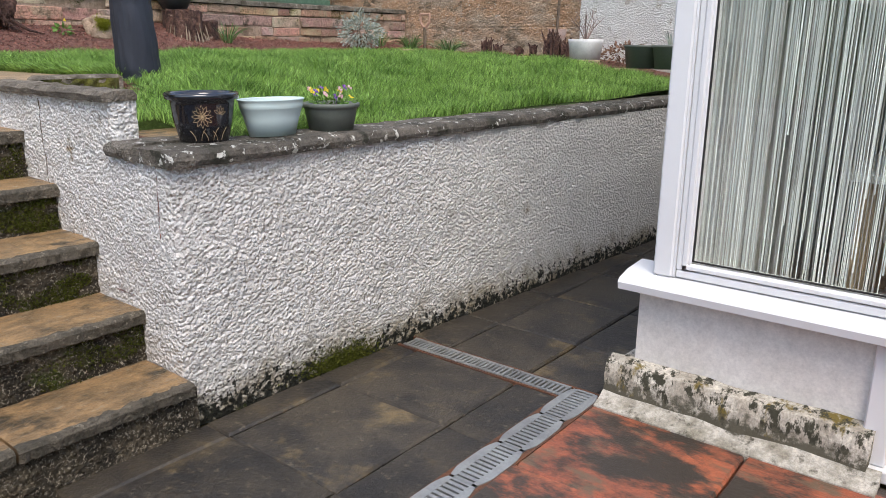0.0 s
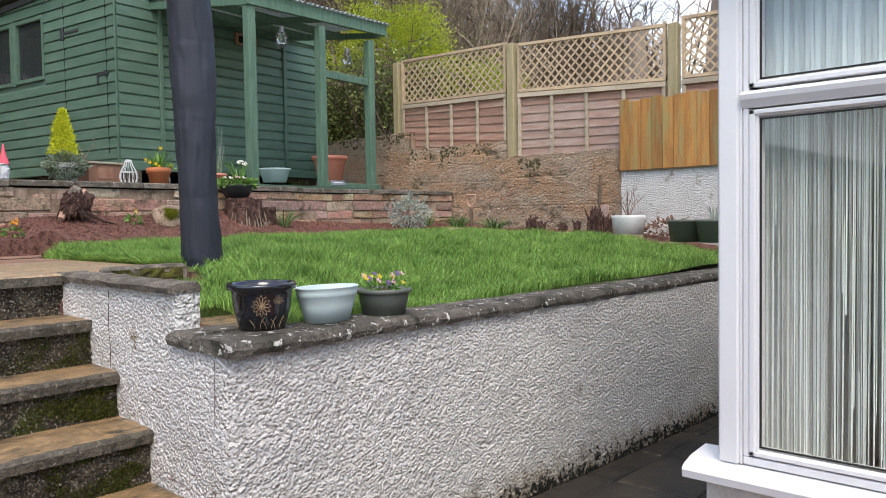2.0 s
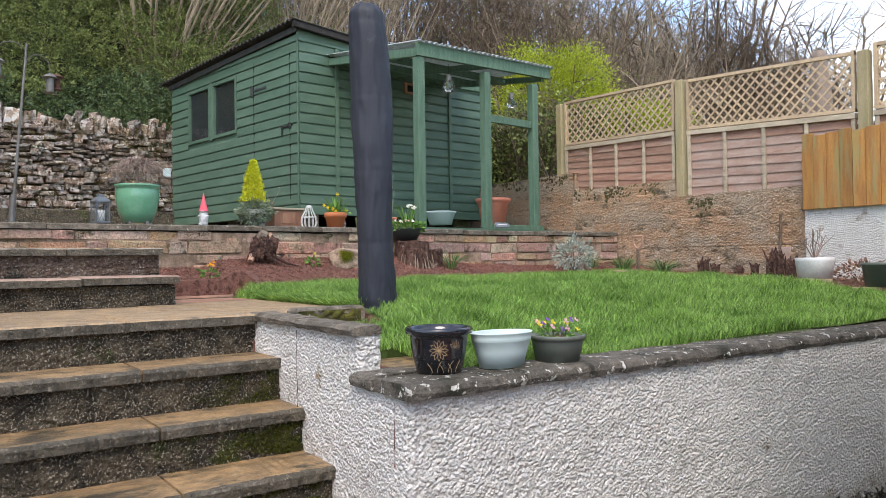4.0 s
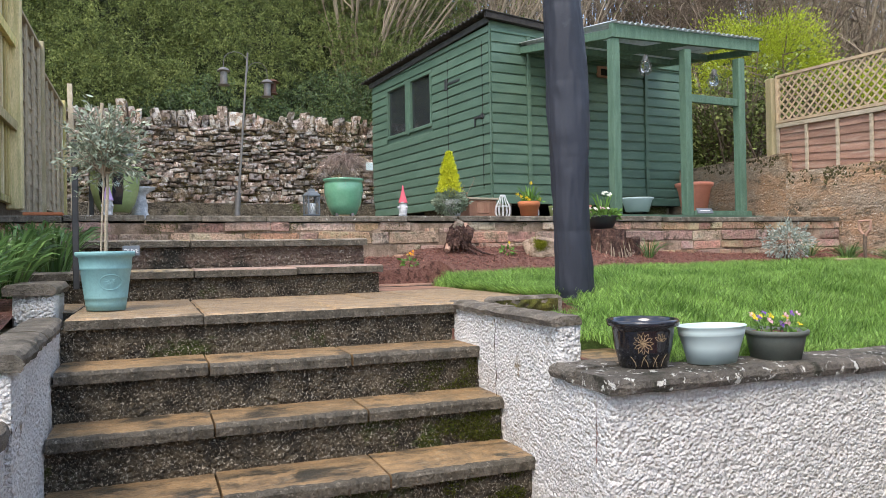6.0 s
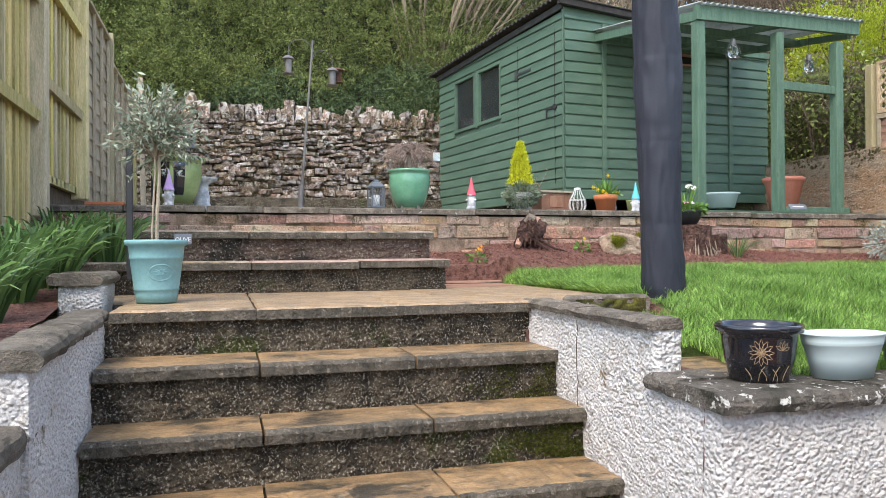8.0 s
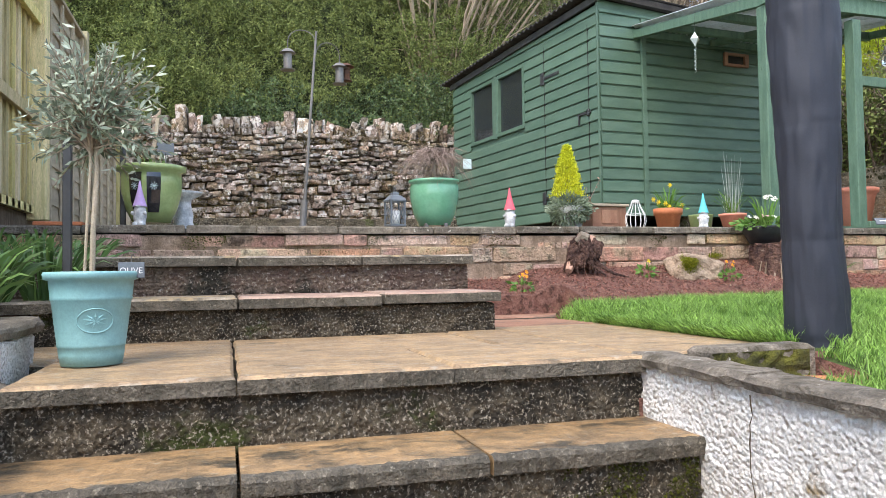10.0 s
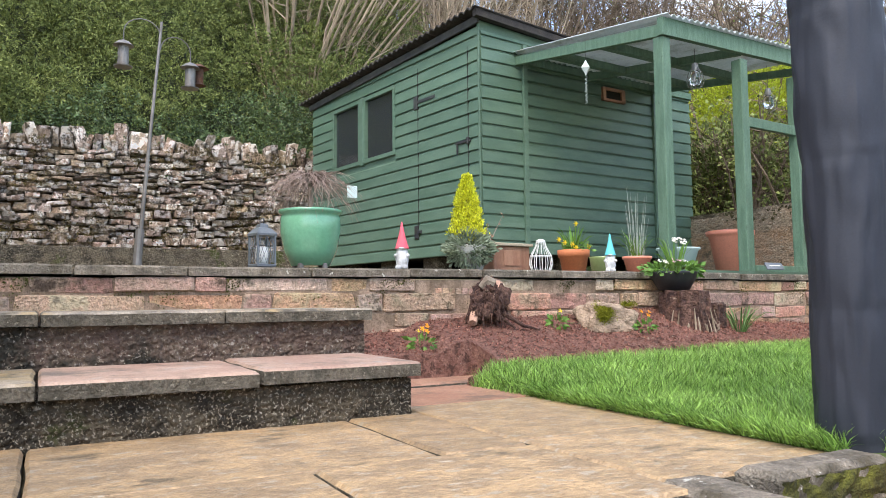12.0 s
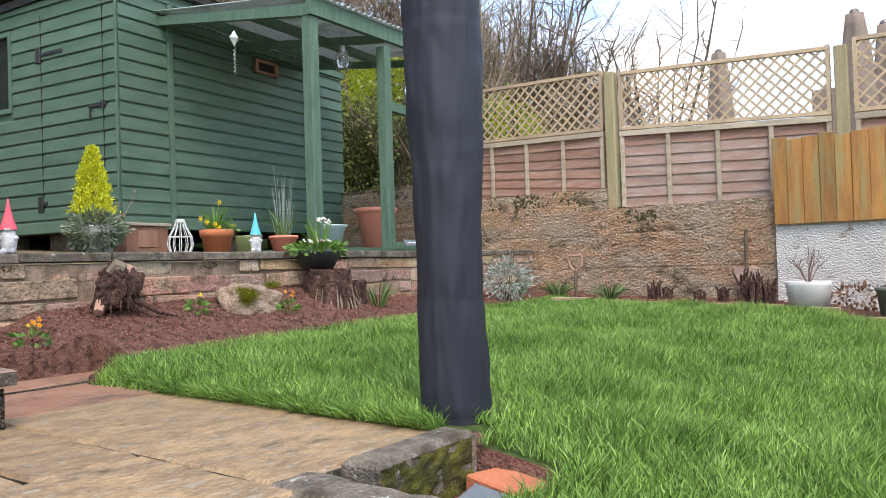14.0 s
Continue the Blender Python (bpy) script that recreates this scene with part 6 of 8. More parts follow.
def flowers(parent, n, r, z, size, mats, seed=3, stem=0.05, at=(0, 0)):
    rs_ = random.Random(seed)
    stems = bmesh.new()
    for k in range(n):
        a, q = rs_.uniform(0, 6.28), r * math.sqrt(rs_.uniform(0, 1))
        x, y, zz = at[0] + q * math.cos(a), at[1] + q * math.sin(a), z + rs_.uniform(0, stem)
        tube(stems, [(x * 0.7, y * 0.7, z - 0.04), (x, y, zz)], 0.0012, 4)
        bm = bmesh.new()
        pn = 5
        for i in range(pn):
            b = 2 * math.pi * i / pn
            c0 = bm.verts.new((x, y, zz))
            rim = [bm.verts.new((x + size * f * math.cos(b + d), y + size * f * math.sin(b + d) * 0.8, zz + size * 0.25 + rs_.uniform(-0.2, 0.2) * size)) for d, f in ((-0.5, 0.7), (0, 1.0), (0.5, 0.7))]
            bm.faces.new((c0, *rim))
        bmesh.ops.rotate(bm, cent=(x, y, zz), matrix=Matrix.Rotation(rs_.uniform(0.4, 1.1), 3, "Y"), verts=bm.verts)
        P("flower", bm, LEAF[mats[k % len(mats)]], parent, {"yellow": "yellow flower", "orange": "orange flower", "white": "creamy white flower", "pink": "pink flower", "purple": "violet flower"}[mats[k % len(mats)]])
    P("stems", stems, LEAF["green"], parent, "thin green stems", kind="stuff" if n > 6 else "")


def grey_pot():
    e = empty("grey_green_pot", (-2.20, 2.68, 0.915), "grey-green plastic pot planted with violet and yellow pansies", "plant pot")
    P("body", lathe([(0.06, 0), (0.082, 0.0), (0.097, 0.075), (0.099, 0.082), (0.107, 0.084), (0.109, 0.098), (0.104, 0.1), (0.095, 0.085), (0.02, 0.08)], 36), "grey_green", e, smooth=True)
    P("soil", lathe([(0.01, 0.0), (0.096, 0.002)], 20), "soil", e, at=(0, 0, 0.086))
    pts, _ = blob_points(90, (0, 0, 0.105), (0.075, 0.075, 0.02), 4)
    leaves("leaves", pts, 0.014, LEAF["green"], e, "small green leaves", "stuff", seed=4)
    flowers(e, 18, 0.085, 0.118, 0.015, ["yellow", "purple", "pink", "yellow", "purple", "pink"], 5, 0.035)


grey_pot()


# olive tree in its aqua planter
def olive():
    e = empty("olive_tree", (-3.80, 0.47, 1.075), "small standard olive tree in an aqua planter with an olive-branch medallion", "potted tree")
    P("planter", lathe([(0.05, 0), (0.077, 0.0), (0.082, 0.03), (0.0835, 0.046), (0.0865, 0.048), (0.0855, 0.054), (0.100, 0.165), (0.1035, 0.168), (0.102, 0.174), (0.1065, 0.215), (0.118, 0.219), (0.121, 0.232), (0.118, 0.238), (0.108, 0.236), (0.10, 0.2), (0.02, 0.195)], 48), "aqua", e, smooth=True)
    P("soil", lathe([(0.01, 0.0), (0.10, 0.002)], 20), "soil", e, at=(0, 0, 0.205))
    # medallion
    bm = bmesh.new()
    ang = math.atan2(0.25, 1.0)

    def onpot(u, v, lift=0.001):
        z = 0.115 + v
        r = 0.0855 + (z - 0.054) * 0.131 + lift
        th = ang + u / r
        return (r * math.cos(th), r * math.sin(th), z)
    tube(bm, [onpot(0.045 * math.cos(2 * math.pi * k / 28), 0.03 * math.sin(2 * math.pi * k / 28)) for k in range(29)], 0.0018, 4)
    for a in (0.3, 0.9, 1.6, 2.3, 2.9, 3.7, 4.4, 5.2, 5.8):
        tube(bm, [onpot(0, 0), onpot(0.014 * math.cos(a), 0.010 * math.sin(a), 0.002), onpot(0.030 * math.cos(a), 0.019 * math.sin(a), 0.0015)], [0.0008, 0.0028, 0.0006], 4)
    P("medallion", bm, "aqua", e, "raised olive-branch medallion")
    tb = bmesh.new()
    tube(tb, [(0, 0, 0.19), (0.004, 0.004, 0.35), (-0.004, 0.012, 0.5), (0, 0.006, 0.66)], [0.0078, 0.007, 0.0062, 0.0055], 8)
    tube(tb, [(0.0, -0.02, 0.19), (0.003, -0.012, 0.36), (0.0, -0.003, 0.52), (0.01, -0.01, 0.62)], [0.0042, 0.004, 0.004, 0.003], 7)
    P("trunk", tb, "fence_grey", e, "smooth pale double trunk")
    rg = random.Random(8)
    br_ = bmesh.new()
    cents, dirs = [], []
    for k in range(165):
        a, el = rg.uniform(0, 6.28), rg.uniform(-0.35, 1.3)
        L_ = rg.uniform(0.09, 0.215) * (1.35 if k % 11 == 0 else 1.0)
        d = Vector((math.cos(a) * math.cos(el), math.sin(a) * math.cos(el), math.sin(el)))
        p0 = Vector((0, 0, 0.60 + rg.uniform(-0.06, 0.08)))
        p1 = p0 + d * L_ * 0.5 + Vector((0, 0, 0.015))
        p2 = p0 + d * L_ + Vector((0, 0, -0.01 if el < 0.3 else 0.02))
        tube(br_, [p0, p1, p2], [0.003, 0.002, 0.001], 4)
        for i in range(9):
            t = 0.3 + 0.7 * i / 8
            q = p0.lerp(p1, t * 2) if t < 0.5 else p1.lerp(p2, t * 2 - 1)
            for s_ in (-1, 1):
                cents.append(q)
                dd = d + Vector((rg.uniform(-1, 1), rg.uniform(-1, 1), rg.uniform(-1.0, 0.7))) * 1.1
                dirs.append(dd)
    P("branches", br_, "bark_pale", e, "thin grey-green branches", kind="stuff")
    leaves("crown", [tuple(c) for c in cents], 0.0082, LEAF["olive"], e, "crown of narrow silvery leaves", "stuff", long=3.4, dirs=[tuple(d) for d in dirs], seed=9, fold=0.12)
    e.scale = (1.03, 1.03, 1.08)
    e2 = empty("name_plaque", (-3.78, 0.575, 1.335), "small slate plaque lettered OLIVE stuck in the planter", "plaque", rz=78)
    P("board", boxed(-0.036, 0.036, -0.002, 0.002, -0.022, 0.022, 0.001), "slate", e2)
    P("hook", tube(bmesh.new(), [(0, 0, 0.02), (0, 0, 0.04), (0.006, 0, 0.044), (0.01, 0, 0.036)], 0.0015, 5), "metal_grey", e2)
    cu = bpy.data.curves.new("lettering", "FONT")
    cu.body, cu.size, cu.align_x, cu.align_y, cu.extrude = "OLIVE", 0.024, "CENTER", "CENTER", 0.0004
    cu.materials.append(M["white_paint"])
    tx = new("lettering", cu)
    tx.parent, tx.location, tx.rotation_euler = e2, (0.0, -0.0028, -0.002), (radians(90), 0, 0)


olive()


def gnome(at, hat, rz, label, h=0.25):
    e = empty("garden_gnome", (*at, 1.603), label, "gnome statue", "garden gnomes", rz)
    s = h / 0.25
    bm = lathe([(0.02, 0), (0.034, 0.0), (0.03, 0.02), (0.036, 0.055), (0.032, 0.09), (0.026, 0.115), (0.012, 0.14)], 18)
    bmesh.ops.create_uvsphere(bm, u_segments=10, v_segments=8, radius=0.009, matrix=Matrix.Translation((0.03, 0, 0.105)))
    for sy in (-1, 1):
        bmesh.ops.create_uvsphere(bm, u_segments=10, v_segments=8, radius=0.015, matrix=Matrix.Translation((0.028, 0.018 * sy, 0.008)))
        bmesh.ops.create_uvsphere(bm, u_segments=10, v_segments=8, radius=0.011, matrix=Matrix.Translation((0.02, 0.032 * sy, 0.07)))
    lathe([(0.040, 0.106), (0.036, 0.112), (0.022, 0.16), (0.011, 0.205), (0.003, 0.25)], 18, bm)
    o = P("statue", bm, "statue", e, smooth=True)
    o.data.materials.append(M[hat])
    for p in o.data.polygons:
        if p.center.z > 0.108 and p.center.x < 0.034 and (p.center.x ** 2 + p.center.y ** 2) ** 0.5 > 0.001 and p.center.z > 0.107 and p.normal.z > -0.9:
            if p.center.z > 0.145 or (p.center.x ** 2 + p.center.y ** 2) ** 0.5 > 0.021:
                p.material_index = 1
    o.scale = (s, s, s)
    return e


gnome((-5.9, 0.38), "hat_lilac", -10, "little gnome statue with a tall lilac hat on the terrace wall")
gnome((-5.9, 2.55), "hat_pink", -30, "little gnome statue with a tall pink hat on the terrace wall")
gnome((-5.88, 3.95), "hat_blue", -40, "little gnome statue with a tall turquoise hat on the terrace wall", 0.235)


def ring_pot(name, at, prof, material, label, cat="plant pot", rz=0, n=40, soil=None):
    e = empty(name, at, label, cat, rz=rz)
    P("body", lathe(prof, n), material, e, smooth=True)
    if soil:
        P("soil", lathe([(0.01, 0), (soil[0], 0.002)], 20), "soil", e, at=(0, 0, soil[1]))
    return e


# jade pot with a weeping bare shrub
e = ring_pot("jade_pot", (-6.05, 2.10, 1.62), [(0.07, 0), (0.108, 0.0), (0.145, 0.08), (0.166, 0.18), (0.168, 0.25), (0.160, 0.272), (0.176, 0.280), (0.178, 0.296), (0.166, 0.30), (0.15, 0.29), (0.03, 0.27)], "jade", "large jade-glazed pot with a bare weeping shrub, on small feet", soil=(0.15, 0.275))
for a in (0.5, 2.2, 3.8, 5.4):
    P("pot_foot", boxed(-0.02, 0.02, -0.014, 0.014, -0.02, 0.012, 0.004), "metal_grey", e, at=(0.1 * math.cos(a), 0.1 * math.sin(a), 0))
e.scale = (0.93, 0.93, 0.96)
rg = random.Random(3)
bm = bmesh.new()
tube(bm, [(0, 0, 0.27), (0, 0, 0.46)], [0.014, 0.012], 7)
for k in range(330):
    a, L_ = rg.uniform(0, 6.28), rg.uniform(0.10, 0.31)
    z0, drop = 0.45 + rg.uniform(-0.03, 0.03), rg.uniform(0.02, 0.24) * (0.5 if rg.random() < 0.6 else 1)
    pts, n_ = [], 7
    for i in range(n_):
        t = i / (n_ - 1)
        a += rg.uniform(-0.22, 0.22)
        pts.append((L_ * t * math.cos(a) + rg.uniform(-0.008, 0.008), L_ * t * math.sin(a) + rg.uniform(-0.008, 0.008), z0 + 0.08 * t * (1 - t) * 4 * 0.5 - drop * t * t + rg.uniform(-0.012, 0.012)))
    tube(bm, pts, [0.0024, 0.0022, 0.0019, 0.0017, 0.0014, 0.0011, 0.0007], 3)
P("twigs", bm, "twig_red", e, "bare drooping reddish twigs", kind="stuff")
P("tag", boxed(-0.002, 0.002, -0.03, 0.03, -0.035, 0.03, 0.002), "mint", e, "small pale hanging tag", at=(0.12, 0.2, 0.40))

# striped green pot with black panels
e = ring_pot("panelled_pot", (-6.2, 0.415, 1.64), [(0.07, 0), (0.10, 0.0), (0.135, 0.07), (0.160, 0.17), (0.164, 0.24), (0.158, 0.275), (0.185, 0.285), (0.188, 0.31), (0.172, 0.315), (0.15, 0.30), (0.03, 0.28)], "olive_glaze", "large olive-green glazed pot with black flower panels", soil=(0.15, 0.285))
e.scale = (1.05, 1.05, 1.06)
for a0 in (-0.45, 0.15):
    bm = bmesh.new()
    g = [[bm.verts.new(((r + 0.0025) * math.cos(a), (r + 0.0025) * math.sin(a), z)) for a in np.linspace(a0 - 0.22, a0 + 0.22, 7)] for r, z in ((0.128, 0.05), (0.146, 0.10), (0.160, 0.17), (0.164, 0.24), (0.160, 0.265))]
    for r1, r2 in zip(g, g[1:]):
        for i in range(6):
            bm.faces.new((r1[i], r1[i + 1], r2[i + 1], r2[i]))
    P("panel", bm, "black_glaze", e, "glossy black panel")
    bm = bmesh.new()
    for k in range(9):
        b = 2 * math.pi * k / 9
        th, z = a0 + 0.13 * math.cos(b), 0.19 + 0.022 * math.sin(b)
        tube(bm, [(0.168 * math.cos(a0), 0.168 * math.sin(a0), 0.19), (0.169 * math.cos(th), 0.169 * math.sin(th), z)], 0.0016, 3)
    P("flower_motif", bm, "mint", e, "pale flower motif")
P("tag", boxed(-0.002, 0.002, -0.045, 0.045, -0.035, 0.035, 0.002), "slate", e, "small slate tag", at=(0.1, 0.08, 0.40))
P("tag_stick", boxed(-0.002, 0.002, -0.003, 0.003, 0.28, 0.38), "metal_grey", e, at=(0.1, 0.08, 0))
grass_tuft("sprouts", e, 24, 0.12, 0.10, 0.006, LEAF["green"], 0.5, 6, (0, 0, 0.285))
e = ring_pot("bird_bath", (-6.42, 0.58, 1.60), [(0.04, 0), (0.075, 0.0), (0.078, 0.02), (0.055, 0.06), (0.06, 0.10), (0.045, 0.17), (0.05, 0.2), (0.11, 0.235), (0.115, 0.25), (0.1, 0.25), (0.02, 0.23)], "statue", "small grey stone bird bath behind a pot", "bird bath")


def lantern(at):
    e = empty("candle_lantern", at, "dark metal candle lantern with lattice sides and a white candle", "lantern", rz=12)
    P("base", boxed(-0.05, 0.05, -0.05, 0.05, 0, 0.015, 0.003), "lantern_grey", e)
    for sx in (-1, 1):
        for sy in (-1, 1):
            P("post", boxed(sx * 0.045 - 0.004, sx * 0.045 + 0.004, sy * 0.045 - 0.004, sy * 0.045 + 0.004, 0.01, 0.155), "lantern_grey", e)
    bm = lathe([(0.072, 0.15), (0.074, 0.16), (0.045, 0.185), (0.03, 0.19), (0.028, 0.205), (0.006, 0.212)], 4)
    bmesh.ops.rotate(bm, cent=(0, 0, 0), matrix=Matrix.Rotation(math.pi / 4, 3, "Z"), verts=bm.verts)
    P("roof", bm, "lantern_grey", e)
    P("ring", tube(bmesh.new(), [(0.016 * math.cos(a), 0, 0.222 + 0.016 * math.sin(a)) for a in np.linspace(0, 6.28, 13)], 0.002, 4), "lantern_grey", e)
    for (ax, s) in (("x", 1), ("y", -1), ("y", 1)):
        bm = bmesh.new()
        for k in range(-2, 3):
            for sg in (-1, 1):
                a, b = (k * 0.03 - sg * 0.03, 0.02), (k * 0.03 + sg * 0.03, 0.15)
                a = (max(-0.042, min(0.042, a[0])), a[1])
                b = (max(-0.042, min(0.042, b[0])), b[1])
                q = [(s * 0.045, a[0], a[1]), (s * 0.045, b[0], b[1])] if ax == "x" else [(a[0], s * 0.045, a[1]), (b[0], s * 0.045, b[1])]
                tube(bm, q, 0.0013, 3)
        P("lattice", bm, "lantern_grey", e)
    P("candle", lathe([(0.01, 0.015), (0.030, 0.015), (0.031, 0.095), (0.025, 0.098), (0.004, 0.096)], 20), "white_paint", e, "white pillar candle", smooth=True)


lantern((-5.9, 1.81, 1.603))

# golden conifer in a painted bucket
e = ring_pot("painted_bucket", (-5.92, 2.99, 1.603), [(0.05, 0), (0.06, 0.0), (0.085, 0.13), (0.088, 0.135), (0.084, 0.138), (0.075, 0.12), (0.02, 0.115)], "white_paint", "flaking white bucket with a dwarf golden conifer and small shrubs", soil=(0.075, 0.12))
rgn = np.random.default_rng(4)
n = 7500
t = rgn.uniform(0, 1, n) ** 0.8
rad = 0.118 * np.clip(t / 0.10, 0, 1) ** 0.5 * (1 - t) ** 0.72 * (1 + 0.10 * np.sin(t * 31 + 5 * np.sin(t * 9))) * rgn.uniform(0.45, 1.0, n)
ang = rgn.uniform(0, 6.28, n)
pts = np.stack([rad * np.cos(ang), -0.03 + rad * np.sin(ang), 0.165 + t * 0.36], 1)
dr = np.stack([np.cos(ang) * 0.5, np.sin(ang) * 0.5, np.full(n, 1.0)], 1)
pts += rgn.normal(size=pts.shape) * 0.006
leaves("conifer", pts, 0.0068, LEAF["conifer"], e, "upright golden conifer", "stuff", long=2.6, dirs=dr + rgn.normal(size=dr.shape) * 0.3, seed=4)
P("conifer_trunk", tube(bmesh.new(), [(0, -0.03, 0.12), (0, -0.03, 0.4)], [0.006, 0.003], 6), "bark", e)
pts, d_ = blob_points(2600, (0.035, -0.035, 0.115), (0.115, 0.125, 0.085), 7)
leaves("heather", pts, 0.011, LEAF["heather"], e, "grey-green trailing shrub", "stuff", long=2.2, seed=7)
pts, d_ = blob_points(160, (0.0, 0.08, 0.16), (0.06, 0.05, 0.04), 8)
leaves("red_leaves", pts, 0.009, LEAF["brown"], e, "reddish leaves", "stuff", seed=8)
bm = tube(bmesh.new(), [(0, 0.08, 0.13), (0.02, 0.13, 0.2), (0.03, 0.19, 0.32)], [0.003, 0.002, 0.001], 4)
tube(bm, [(0.0, 0.07, 0.13), (0.02, 0.10, 0.26)], 0.002, 4)
P("sprig", bm, "twig_red", e, "arching reddish sprig")
leaves("sprig_leaves", [(0.02, 0.13, 0.2), (0.022, 0.145, 0.235), (0.025, 0.16, 0.26), (0.028, 0.175, 0.29), (0.03, 0.19, 0.32), (0.03, 0.185, 0.31), (0.02, 0.10, 0.255)], 0.012, LEAF["brown"], e, "reddish leaves", seed=2)

# wooden box, cage lanterns, daffodils, small pots
e = empty("wooden_box", (-6.05, 3.27, 1.603), "reddish wooden planter box with a pale lid edge", "box", rz=6)
P("body", boxed(-0.1, 0.09, -0.13, 0.14, 0, 0.145, 0.004), "wood_box", e)
P("lid", boxed(-0.115, 0.105, -0.145, 0.155, 0.145, 0.162, 0.003), "fence_grey", e)
P("panel", boxed(0.091, 0.096, -0.06, 0.06, 0.03, 0.12, 0.002), "wood_box", e)


def cage(at, s=1.0, label="white wire cage lantern", mt="white_paint", nm="wire_lantern"):
    e = empty(nm, at, label, "lantern", "wire lanterns")
    prof = [(0.055, 0.0), (0.068, 0.04), (0.062, 0.085), (0.032, 0.14), (0.026, 0.165)]
    for k in range(12):
        a = 2 * math.pi * k / 12
        P("wire", tube(bmesh.new(), [(s * r * math.cos(a), s * r * math.sin(a), s * z) for r, z in prof], 0.0022 * s, 4), mt, e)
    for r, z in (prof[0], prof[2], prof[4]):
        P("hoop", tube(bmesh.new(), [(s * r * math.cos(a), s * r * math.sin(a), s * z) for a in np.linspace(0, 6.2832, 19)], 0.0025 * s, 4), mt, e)
    P("cap", lathe([(0.026 * s, 0.162 * s), (0.027 * s, 0.175 * s), (0.015 * s, 0.182 * s)], 14), mt, e)
    return e


cage((-5.88, 3.43, 1.603))
cage((-6.02, 3.80, 1.603), 0.7)
e = ring_pot("terracotta_pot", (-5.92, 3.70, 1.603), [(0.05, 0), (0.07, 0.0), (0.085, 0.085), (0.094, 0.087), (0.098, 0.128), (0.092, 0.13), (0.08, 0.115), (0.02, 0.11)], "terracotta", "terracotta pot of dwarf daffodils and primulas", soil=(0.083, 0.115))
grass_tuft("daffodil_leaves", e, 26, 0.06, 0.17, 0.011, LEAF["green"], 0.75, 3, (0, 0, 0.12))
pts, _ = blob_points(120, (0, 0.02, 0.14), (0.085, 0.08, 0.03), 11)
leaves("primula_leaves", pts, 0.018, LEAF["green"], e, "crinkled green leaves", "stuff", seed=11)
for k, (dx, dy, dz) in enumerate(((0.0, -0.11, 0.19), (0.03, -0.09, 0.17), (0.0, 0.02, 0.29), (0.03, 0.09, 0.15), (0.06, -0.03, 0.14), (0.05, -0.05, 0.16))):
    bm = bmesh.new()
    for i in range(6):
        b = 2 * math.pi * i / 6
        v = [bm.verts.new(c) for c in ((0, 0, 0), (0.004, 0.011 * math.cos(b - 0.4), 0.011 * math.sin(b - 0.4)), (0.002, 0.021 * math.cos(b), 0.021 * math.sin(b)), (0.004, 0.011 * math.cos(b + 0.4), 0.011 * math.sin(b + 0.4)))]
        bm.faces.new(v)
    tube(bm, [(0, 0, 0), (0.014, 0, 0)], [0.004, 0.007], 6)
    P("daffodil", bm, LEAF["yellow"], e, "yellow daffodil", at=(dx, dy, dz))
    P("stalk", tube(bmesh.new(), [(dx * 0.3, dy * 0.3, 0.1), (dx * 0.7, dy * 0.7, dz * 0.8), (dx, dy, dz)], 0.0018, 4), LEAF["green"], e)
e = ring_pot("small_dark_pot", (-6.15, 4.12, 1.603), [(0.06, 0), (0.07, 0.0), (0.085, 0.10), (0.09, 0.11), (0.08, 0.11), (0.02, 0.09)], "olive_glaze", "small dark glazed pot on the terrace")
e = ring_pot("pink_pot", (-5.98, 4.26, 1.603), [(0.05, 0), (0.062, 0.0), (0.085, 0.085), (0.094, 0.09), (0.094, 0.105), (0.08, 0.1), (0.02, 0.09)], "pink_plastic", "salmon pink pot with tall bare stems and grasses", soil=(0.08, 0.095))
bm = bmesh.new()
for k in range(22):
    a, q = k * 2.4, 0.05 * math.sqrt(k / 22)
    h_ = 0.2 + 0.3 * ((k * 7) % 10) / 10
    tube(bm, [(q * math.cos(a), q * math.sin(a), 0.09), (1.4 * q * math.cos(a), 1.4 * q * math.sin(a), 0.09 + h_ * 0.6), (1.9 * q * math.cos(a), 1.9 * q * math.sin(a), 0.09 + h_)], [0.0018, 0.0015, 0.0008], 3)
P("stems", bm, LEAF["grey"], e, "tall pale bare stems", kind="stuff")
grass_tuft("grass_leaves", e, 40, 0.06, 0.2, 0.005, LEAF["green"], 0.9, 14, (0, 0, 0.1))

# stump, dark bowl of flowers
e = empty("tree_stump", (-5.62, 4.30, 1.20), "dark weathered tree stump with a split pale side", "tree stump")


def stump_bm(r, h, seed, lean=0.0):
    bm = bmesh.new()
    rows = []
    for j in range(9):
        z = h * j / 8
        ring = []
        for i in range(26):
            a = 2 * math.pi * i / 26
            k = r * (1 + 0.35 * (1 - j / 8) ** 2) * (1 + 0.14 * noise.noise(Vector((math.cos(a) * 2.5, math.sin(a) * 2.5, seed + j * 0.15))) + 0.08 * math.sin(a * 9 + seed))
            ring.append(bm.verts.new((k * math.cos(a) + lean * z, k * math.sin(a), z - 0.08 + (0.02 * noise.noise(Vector((math.cos(a) * 4, math.sin(a) * 4, seed))) if j == 8 else 0))))
        rows.append(ring)
    for a, b in zip(rows, rows[1:]):
        for i in range(26):
            bm.faces.new((a[i], a[(i + 1) % 26], b[(i + 1) % 26], b[i]))
    bm.faces.new(rows[-1])
    bm.faces.new(rows[0][::-1])
    return bm


